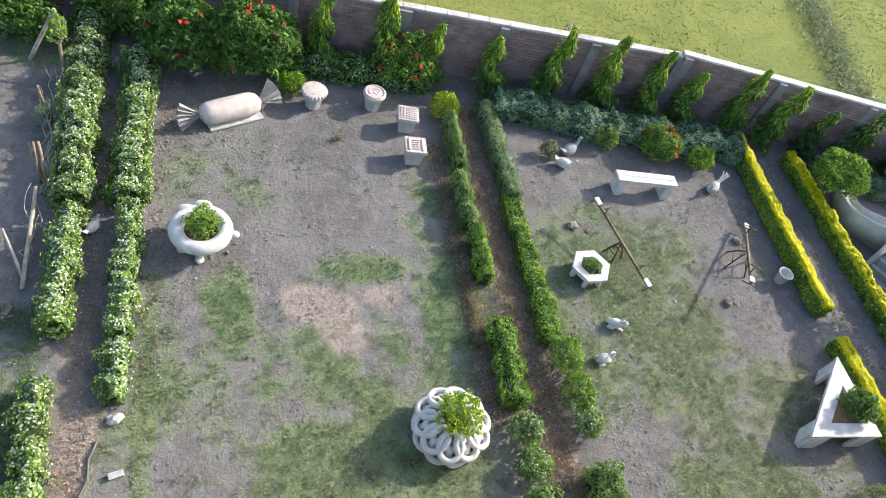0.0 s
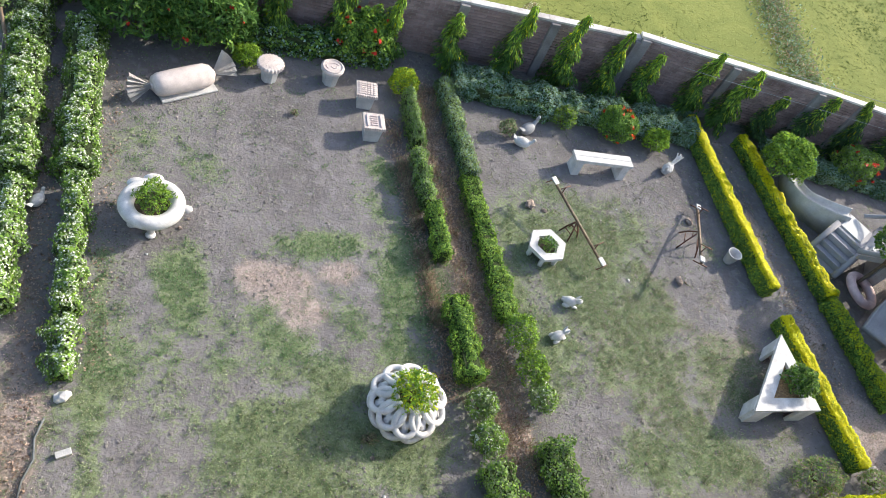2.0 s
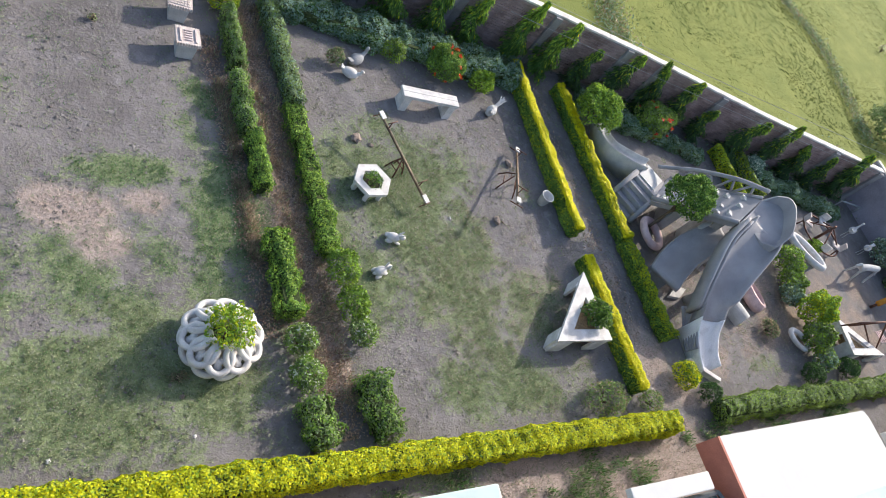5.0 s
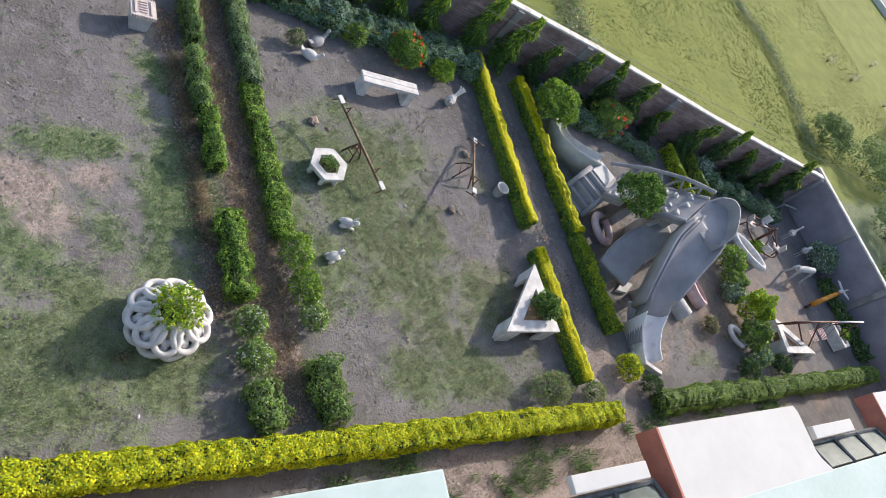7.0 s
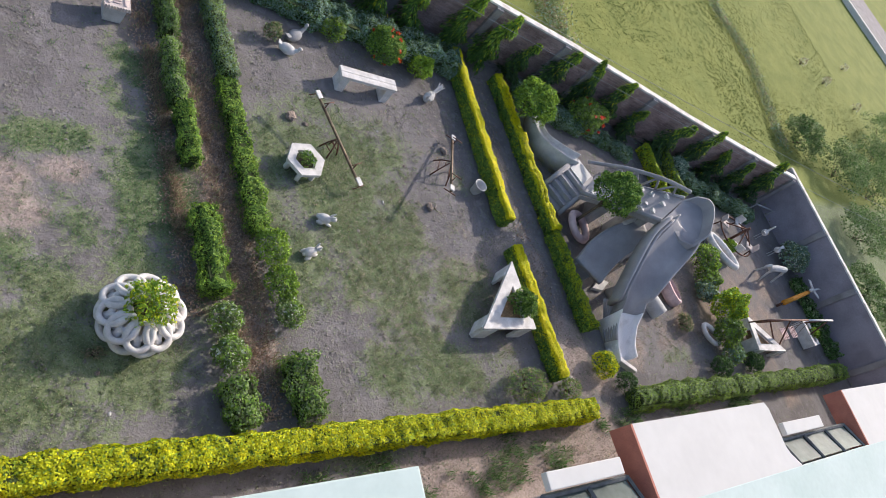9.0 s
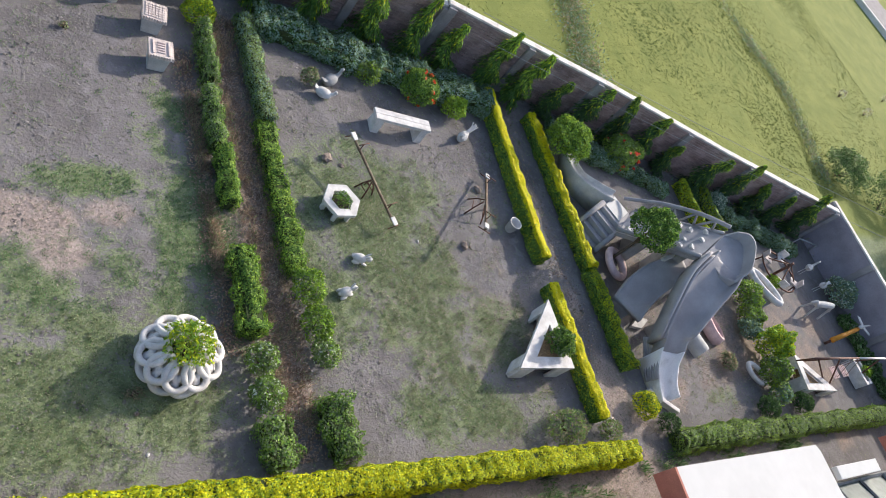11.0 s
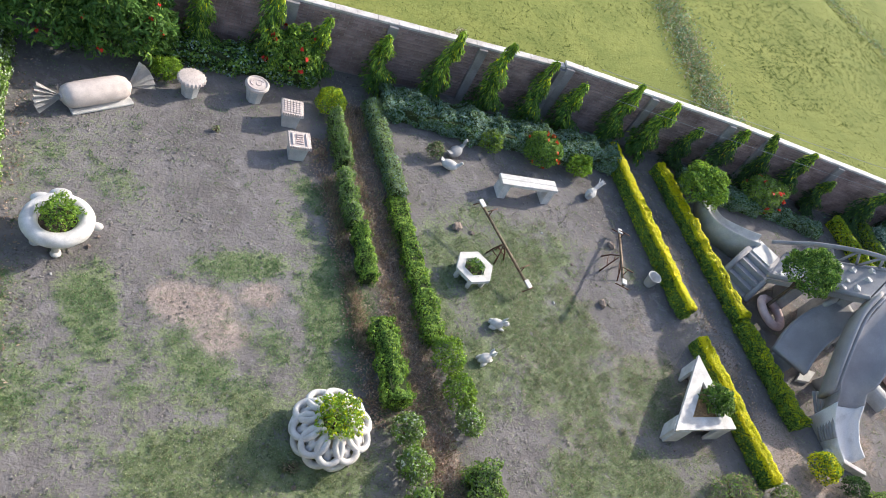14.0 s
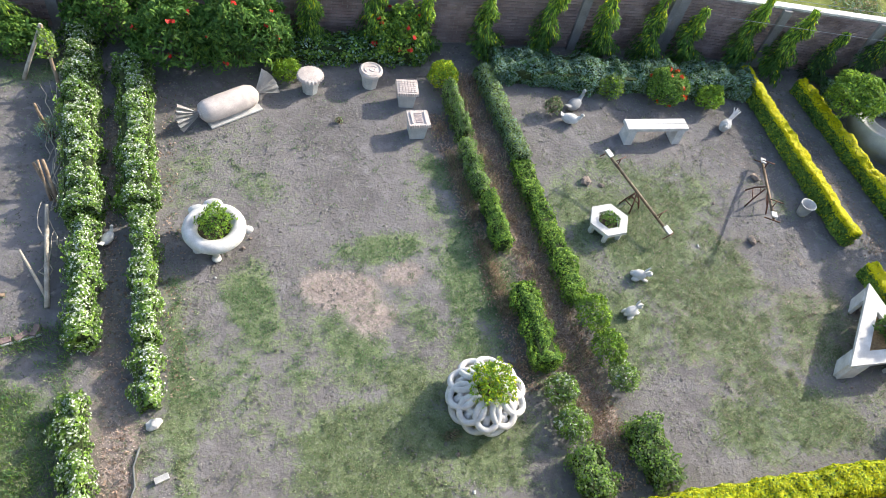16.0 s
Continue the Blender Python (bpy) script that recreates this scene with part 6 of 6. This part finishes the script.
bush(27.45, 1.65, 0.28, (0.2, 0.2, 0.2), 442, "small lime-green plant in a white box", [LEAF_LIME, LEAF], [0.7, 0.3], leaf=0.08, seed=59, name="potted_plant", category="plant")


def swing_frame():
    ob = empty("swing_frame", pose(0, 0, 0), "dark rusty metal swing frame with a long top bar", "swing")
    bm = bmesh.new()
    tube(bm, [(22.25, 2.18, 1.3), (25.3, 1.97, 1.3)], 0.032, 8)
    part("top_bar", bm, IRON, ob, smooth=True)
    bm = bmesh.new()
    tube(bm, [(25.3, 1.97, 1.3), (27.3, 1.82, 1.3)], 0.034, 8)
    part("bar_end", bm, WHITE, ob, "white painted bar end", True)
    for x, y, dx, dy in ((22.3, 2.18, 0.9, 0.35), (22.5, 2.17, 2.4, -0.75), (23.9, 2.07, 0.5, 0.4), (23.95, 2.06, 1.2, -0.6), (27.0, 1.85, 0.15, 0.35), (27.0, 1.85, 0.15, -0.35)):
        bm = bmesh.new()
        tube(bm, [(x, y, 1.3), (x + dx, y + dy, -0.02)], 0.026, 6)
        part("leg", bm, IRON, ob, smooth=True)
    for x in (25.1, 25.8):
        bm = bmesh.new()
        for dy in (-0.16, 0.16):
            tube(bm, [(x - 0.3, 1.97, 1.3), (x, 1.82 + dy, 0.45)], 0.008, 5)
        part("chain", bm, IRON, ob)
        bm = bmesh.new()
        for k in range(4):
            box(bm, (0.06, 0.42, 0.025), pose(x - 0.18 + 0.12 * k, 1.82, 0.44), 0.006)
        part("seat", bm, PINK, ob, "faded pink slatted seat")


swing_frame()


def white_box():
    ob = empty("white_trough", pose(27.25, 1.7, 0, 0, 0, -88), "white rectangular concrete frame with a plant", "planter")
    bm = bmesh.new()
    o = [(-0.5, -0.24), (0.5, -0.24), (0.5, 0.24), (-0.5, 0.24)]
    ring_prism(bm, o, [(0.76 * x, 0.42 * y) for x, y in o], 0.0, 0.45)
    part("frame", bm, WHITE, ob)
    bm = bmesh.new()
    box(bm, (0.74, 0.19, 0.28), pose(0, 0, 0.14))
    part("soil", bm, SOIL, ob)


white_box()


def climbing_frame():
    ob = empty("merry_go_round", pose(25.3, 5.75, 0), "iron merry-go-round with faded pink and white seats", "roundabout")
    bm = bmesh.new()
    tube(bm, [(0, 0, 0), (0, 0, 0.9)], 0.05, 8)
    part("post", bm, IRON, ob, smooth=True)
    bm = bmesh.new()
    torus(bm, 0.85, 0.03, pose(0, 0, 0.3), 24, 6)
    part("ring_rail", bm, IRON, ob, smooth=True)
    for k in range(4):
        a = radians(45 + 90 * k)
        bm = bmesh.new()
        tube(bm, [(0, 0, 0.8), (0.85 * math.cos(a), 0.85 * math.sin(a), 0.3), (0.9 * math.cos(a), 0.9 * math.sin(a), 0.0)], 0.025, 6)
        part("spoke", bm, IRON, ob, smooth=True)
        bm = bmesh.new()
        box(bm, (0.36, 0.3, 0.06), pose(0.7 * math.cos(a), 0.7 * math.sin(a), 0.38, 0, 0, math.degrees(a)), 0.02)
        box(bm, (0.05, 0.3, 0.3), pose(0.88 * math.cos(a), 0.88 * math.sin(a), 0.5, 0, 0, math.degrees(a)), 0.02)
        part("seat", bm, CREAM if k % 2 else WHITE, ob, "white and pink painted seat")


climbing_frame()
bird("heron_statue", 27.5, 5.85, 15, "white heron statue near the wall", WHITE, 1.0, 0.22, 0.2, 0.35)
bird("heron_statue", 27.9, 5.1, 190, "white heron statue near the wall", WHITE, 0.95, 0.12, 0.25, 0.35)


def crane_post():
    ob = empty("crane_statue", pose(0, 0, 0), "white bird with spread wings on an orange slanting post", "statue", "bird statues")
    bm = bmesh.new()
    tube(bm, [(26.55, 2.98, 0.3), (28.3, 3.19, 0.62)], [0.1, 0.075], 10)
    part("post", bm, ORANGE, ob, "orange painted post", True)
    bm = bmesh.new()
    tube(bm, [(26.6, 2.98, 0.26), (26.6, 2.98, -0.02)], 0.05, 8)
    part("support", bm, IRON, ob, smooth=True)
    bm = bmesh.new()
    tube(bm, [(28.2, 3.18, 0.56), (28.2, 3.18, -0.02)], 0.05, 8)
    part("support", bm, IRON, ob, smooth=True)
    bm = bmesh.new()
    ball(bm, 0.1, pose(28.45, 3.22, 0.72) @ Matrix.Diagonal((2.0, 0.8, 0.8, 1)), 3)
    tube(bm, [(28.55, 3.22, 0.74), (28.8, 3.22, 0.82), (29.05, 3.21, 0.8)], [0.05, 0.03, 0.012], 8)
    for s in (-1, 1):
        prism(bm, [(-0.08, 0), (0.12, 0), (-0.02, 0.36), (-0.18, 0.42)], -0.012, 0.012, pose(28.45, 3.22, 0.76) @ Matrix.Diagonal((1, s, 1, 1)) @ pose(0, 0, 0, 14, 0, 0))
    part("bird", bm, WHITE, ob, smooth=True)


crane_post()


def animal_frame():
    """A four-legged animal shape, kept plain."""
    bm = bmesh.new()
    tube(bm, [(-0.55, 0, 0.62), (0, 0, 0.68), (0.5, 0, 0.7)], [0.1, 0.13, 0.11], 10)
    for x in (-0.45, 0.45):
        for s in (-1, 1):
            tube(bm, [(x, s * 0.08, 0.62), (x + 0.06, s * 0.2, -0.02)], [0.05, 0.035], 8)
    tube(bm, [(-0.5, 0, 0.64), (-0.72, 0, 0.78), (-0.92, 0, 0.66)], [0.09, 0.06, 0.035], 10)
    tube(bm, [(0.5, 0, 0.68), (0.72, -0.1, 0.4)], [0.04, 0.02], 8)
    ob = part("animal_statue", bm, CONCRETE_PALE, smooth=True)
    one_skin(ob, 0.02)
    ob.matrix_world = pose(26.55, 4.2, 0, 0, 0, -8)
    tagged(ob, "pale four-legged concrete animal in the play yard", "statue")


animal_frame()
bm = bmesh.new()
tube(bm, [(28.35, 7.25, 0.35), (29.6, 6.9, 0.4)], 0.035, 8)
for x, y in ((28.4, 7.24), (29.5, 6.93)):
    tube(bm, [(x, y, 0.38), (x, y, -0.02)], 0.03, 6)
tagged(part("pipe_rail", bm, PIPE_GREY, smooth=True), "low grey pipe rail near the corner", "rail")


# ---- house below the camera ----
def house():
    ob = empty("house", pose(0, 0, 0), "low house with white and mint roofs and red fascias", "house")
    tilt = -3.9
    base = pose(11.9, 0.24, 0, 0, 0, tilt)

    def slab(name, x0, x1, y0, y1, z0, z1, mat, label="", bevel=0.02, parent=ob):
        bm = bmesh.new()
        box(bm, (x1 - x0, y1 - y0, z1 - z0), base @ pose((x0 + x1) / 2, (y0 + y1) / 2, (z0 + z1) / 2), bevel)
        return part(name, bm, mat, parent, label)

    # Main block with its mint roof, behind the awnings and nearer the eye.
    slab("wall", -26.0, 17.8, -9.0, -1.75, -0.1, 2.29, CREAM)
    roof = slab("roof", -5.2, 17.8, -9.0, -1.6, 2.3, 2.565, ROOF_MINT, "mint painted flat roof", 0.03)
    slab("roof_left", -26.0, -5.32, -9.0, -0.1, 2.28, 2.5, ROOF_MINT, "mint painted flat roof", 0.03)
    slab("porch_wall", -26.0, -5.6, -9.0, -0.45, -0.1, 2.27, CREAM)
    for x0, x1 in ((0.0, 5.55), (10.2, 15.8)):
        n = 10
        bm = bmesh.new()
        top, low = [], []
        for k in range(n + 1):
            t = k / n
            y, z = 0.0 - 1.62 * t, 2.5 + 0.06 * t
            narrow = 0.0 if t > 0.12 else 0.1 * (1 - t / 0.12) ** 2
            flare = 0.4 * max(0, t - 0.75) / 0.25
            top.append([bm.verts.new(base @ Vector((x, y, z))) for x in (x0, x1 - narrow + flare)])
            low.append([bm.verts.new(base @ Vector((x, y, z - 0.4))) for x in (x0, x1 - narrow + flare)])
        for k in range(n):
            bm.faces.new((top[k][0], top[k][1], top[k + 1][1], top[k + 1][0]))
            bm.faces.new((low[k][1], low[k][0], low[k + 1][0], low[k + 1][1]))
            bm.faces.new((top[k][1], low[k][1], low[k + 1][1], top[k + 1][1]))
        bm.faces.new((top[0][1], top[0][0], low[0][0], low[0][1]))
        part("awning", bm, ROOF_WHITE, ob, "white sloping concrete awning")
        bm = bmesh.new()
        side = []
        for k in range(n + 1):
            t = k / n
            y, z = -1.62 * t, 2.5 + 0.06 * t
            side.append([bm.verts.new(base @ Vector((x0 - d, y, z + h))) for d, h in ((0.003, 0.0), (0.003, -0.55), (0.06, -0.55), (0.06, 0.0))])
        for a, b in zip(side, side[1:]):
            for j in range(4):
                bm.faces.new((a[j], a[(j + 1) % 4], b[(j + 1) % 4], b[j]))
        bm.faces.new(side[0][::-1])
        bm.faces.new(side[-1])
        part("awning_side", bm, TERRACOTTA, ob, "brick-red awning side")
        slab("pier", x0 + 0.1, x1 - 0.4, -1.7, -0.9, -0.1, 2.2, CREAM)
    # Recessed sloping windows between the awnings, under small white ledges.
    for x0, x1 in ((-2.75, -0.35), (5.95, 9.9)):
        slab("ledge", x0, x0 + (2.15 if x0 > 0 else 2.05), -0.86, -0.55, 2.36, 2.5, ROOF_WHITE, "white window ledge")
        win = new("window")
        win.parent = ob
        count = 3 if x0 > 0 else 2
        for k in range(count):
            a, b = x0 + (x1 - x0) * k / count, x0 + (x1 - x0) * (k + 1) / count
            bm = bmesh.new()
            vs = [bm.verts.new(base @ Vector(q)) for q in ((a + 0.05, -0.95, 2.22), (b - 0.05, -0.95, 2.22), (b - 0.05, -1.55, 2.5), (a + 0.05, -1.55, 2.5))]
            bm.faces.new(vs)
            bmesh.ops.solidify(bm, geom=list(bm.faces), thickness=0.012)
            part("pane", bm, GLASS, win)
        bm = bmesh.new()
        for k in range(count + 1):
            x = x0 + (x1 - x0) * k / count
            tube(bm, [base @ Vector((x, -0.9, 2.24)), base @ Vector((x, -1.6, 2.53))], 0.045, 4)
        tube(bm, [base @ Vector((x0, -0.92, 2.25)), base @ Vector((x1, -0.92, 2.25))], 0.05, 4)
        part("window_frame", bm, DARK_FRAME, win, "dark window frame")
        slab("window_wall", x0, x1, -1.6, -0.88, -0.1, 2.15, CREAM)


house()


# ---- beyond the walls ----
def field_grass():
    x, y = scatter(110000, 4, 52, 10, 38)
    keep = (y > back_wall_y(x) + 0.4) | (x > 30.6)
    x, y = x[keep], y[keep]
    p = np.stack([x, y, 0 * x], -1)
    keep = rng.uniform(size=len(x)) < 0.36 + 0.3 * wave(p, 0.25, 3)
    q = blades(x[keep], y[keep], -0.06, 0.07, 0.013, 7, 0.03)
    x, y = scatter(3000, 21, 36, 10, 26)
    keep = (y > back_wall_y(x) + 0.8) & (patchy(x, y, 0.5, 3) > -0.5)
    q = np.concatenate([q, blades(x[keep], y[keep], -0.06, 0.08, 0.014, 9, 0.03)])
    tagged(link_mesh("field_grass", quads_mesh("field_grass", q), [FIELD_GRASS]), "tufts of grass all over the open field", "grass", kind="stuff")


field_grass()


def grass_clumps():
    """Taller weeds on the strip of earth between the hedge and the house."""
    x, y = scatter(1700, 6.0, 21.5, -0.2, 1.0)
    keep = (y < 1.15 - 0.06 * (x - 8)) & (patchy(x, y, 1.3, 3) > 0.15)
    q = blades(x[keep], y[keep], -0.01, 0.16, 0.02, 12, 0.06)
    tagged(link_mesh("grass_clumps", quads_mesh("grass_clumps", q, rng.choice(3, len(q), p=[0.45, 0.3, 0.25])), [GRASS, GRASS_OLIVE, LEAF_DARK]), "clumps of green weeds on sandy soil by the house", "weeds", kind="stuff")


grass_clumps()
for k, (x, y, r, h) in enumerate(((37.5, 11.6, 1.3, 1.3), (40.5, 9.8, 1.6, 1.6), (44.0, 8.6, 1.9, 1.8), (35.5, 3.0, 1.5, 1.0), (47.0, 10.8, 1.8, 1.8), (52.0, 13.0, 2.2, 2.0), (38.5, 6.0, 1.6, 1.5), (36.0, 0.0, 1.5, 1.6))):
    bush(x, y, -0.05, (r, r * 0.9, h * 0.6), 5200, "wild leafy bush in the field outside the wall", [LEAF_DUST, LEAF_DARK], [0.7, 0.3], leaf=0.1, seed=60 + k, name="wild_bush", group="wild bushes outside the wall", lump=0.3)
for k, (x, y) in enumerate(((9.6, 15.4), (13.8, 14.6), (15.0, 14.2), (8.1, 14.9), (46.0, 18.5), (48.5, 17.5), (55.0, 20.0), (52.0, 16.0))):
    bush(x, y, -0.05, (0.28, 0.28, 0.35), 221, "dry seeding weed in the field", [GRASS_DRY, PETAL_WHITE], [0.6, 0.4], leaf=0.12, ratio=0.15, seed=80 + k, name="dry_weed", category="plant", group="dry weeds in the field", lie=0.1)
bm = bmesh.new()
box(bm, (0.5, 90, 0.5), pose(70.2, 30, 0.15, 0, 0, 13), 0.05)
tagged(part("road_wall", bm, ROAD), "long pale low wall along a far road", "wall", kind="structure")
bm = bmesh.new()
box(bm, (9, 120, 0.06), pose(75.5, 30, 0.0, 0, 0, 13))
tagged(part("road", bm, PLASTER), "grey road beyond the field", "road", kind="structure")


def wires():
    for k, (a, b) in enumerate((((12.0, 12.2, 2.3), (34.0, 5.2, 3.4)), ((12.0, 11.5, 2.0), (34.0, 4.2, 3.2)))):
        bm = bmesh.new()
        a, b = Vector(a), Vector(b)
        tube(bm, [a.lerp(b, t) - Vector((0, 0, 0.5 * t * (1 - t))) for t in np.linspace(0, 1, 14)], 0.006, 5)
        tagged(part("overhead_wire", bm, PIPE_GREY), "thin overhead wire along the wall", "wire", "overhead wires", kind="structure")


wires()


def scrub(points, half, count, label):
    """A strip of low grey-green weeds across the field."""
    t = rng.uniform(0, len(points) - 1.001, count)
    i = t.astype(int)
    a, b = np.array(points)[i], np.array(points)[i + 1]
    c = a + (b - a) * (t - i)[:, None] + rng.normal(0, half, (count, 2))
    p = np.stack([c[:, 0], c[:, 1], np.abs(rng.normal(0.08, 0.09, count))], 1)
    up = unit(np.stack([rng.normal(0, 0.5, count), rng.normal(0, 0.5, count), np.ones(count)], 1))
    q = leaves(p, up, 0.13, 0.04, 0.0, 0.45)
    tagged(link_mesh("scrub", quads_mesh("scrub", q, rng.choice(3, count, p=[0.6, 0.15, 0.25])), [LEAF_DUST, LEAF_SILVER, GRASS_DRY]), label, "weeds", kind="stuff")


scrub([(19.3, 12.2), (20.0, 15.8), (20.9, 19.4), (21.8, 24.0)], 0.5, 7000, "strip of low grey-green weeds in the field")
scrub([(22.0, 10.6), (27.5, 9.2), (31.5, 8.6), (31.8, 4.0), (31.5, 0.0)], 0.7, 14000, "rough weeds along the outside of the wall")
scrub([(35.6, 11.0), (37.5, 17.0), (36.4, 20.7), (33.5, 36.0)], 0.3, 5000, "dark weeds along a field ditch")


# ---- bricks of the boundary walls ----
def lay_bricks(ob, run, height, own):
    """Courses of bricks on the garden face of a wall; those within the stretch own are parts, the rest one joined part."""
    step, course = 0.243, 0.0855
    bm = bmesh.new()
    box(bm, (0.226, 0.03, 0.071), Matrix(), 0.0)
    me = bpy.data.meshes.new("brick")
    bm.to_mesh(me)
    bm.free()
    me.materials.append(BRICK)
    cube = np.array([[(-1, -1, -1), (1, -1, -1), (1, -1, 1), (-1, -1, 1)], [(-1, -1, 1), (1, -1, 1), (1, 1, 1), (-1, 1, 1)], [(-1, -1, -1), (-1, -1, 1), (-1, 1, 1), (-1, 1, -1)],
                     [(1, -1, 1), (1, -1, -1), (1, 1, -1), (1, 1, 1)], [(1, -1, -1), (-1, -1, -1), (-1, 1, -1), (1, 1, -1)]], float) * np.array([0.113, 0.015, 0.0355])
    rest = []
    for j in range(int(height / course)):
        for i in range(int(run / step)):
            x, z = (i + 0.5 + 0.5 * (j % 2)) * step, 0.02 + (j + 0.5) * course
            if x > run - 0.13:
                continue
            y = -0.092 + random.uniform(-0.006, 0.006)
            if own and own[0] <= x < own[1]:
                b = new("brick", me)
                b.parent = ob
                b.location = (x, y, z)
            else:
                rest.append(cube + np.array([x, y, z]))
    if rest:
        tagged(link_mesh("brick_courses", quads_mesh("brick_courses", np.concatenate(rest)), [BRICK_JOINED], ob), kind="stuff")


for k, (ob, run, height) in enumerate(NORTH):
    lay_bricks(ob, run, height, (2.2, 5.9) if k == 1 else None)
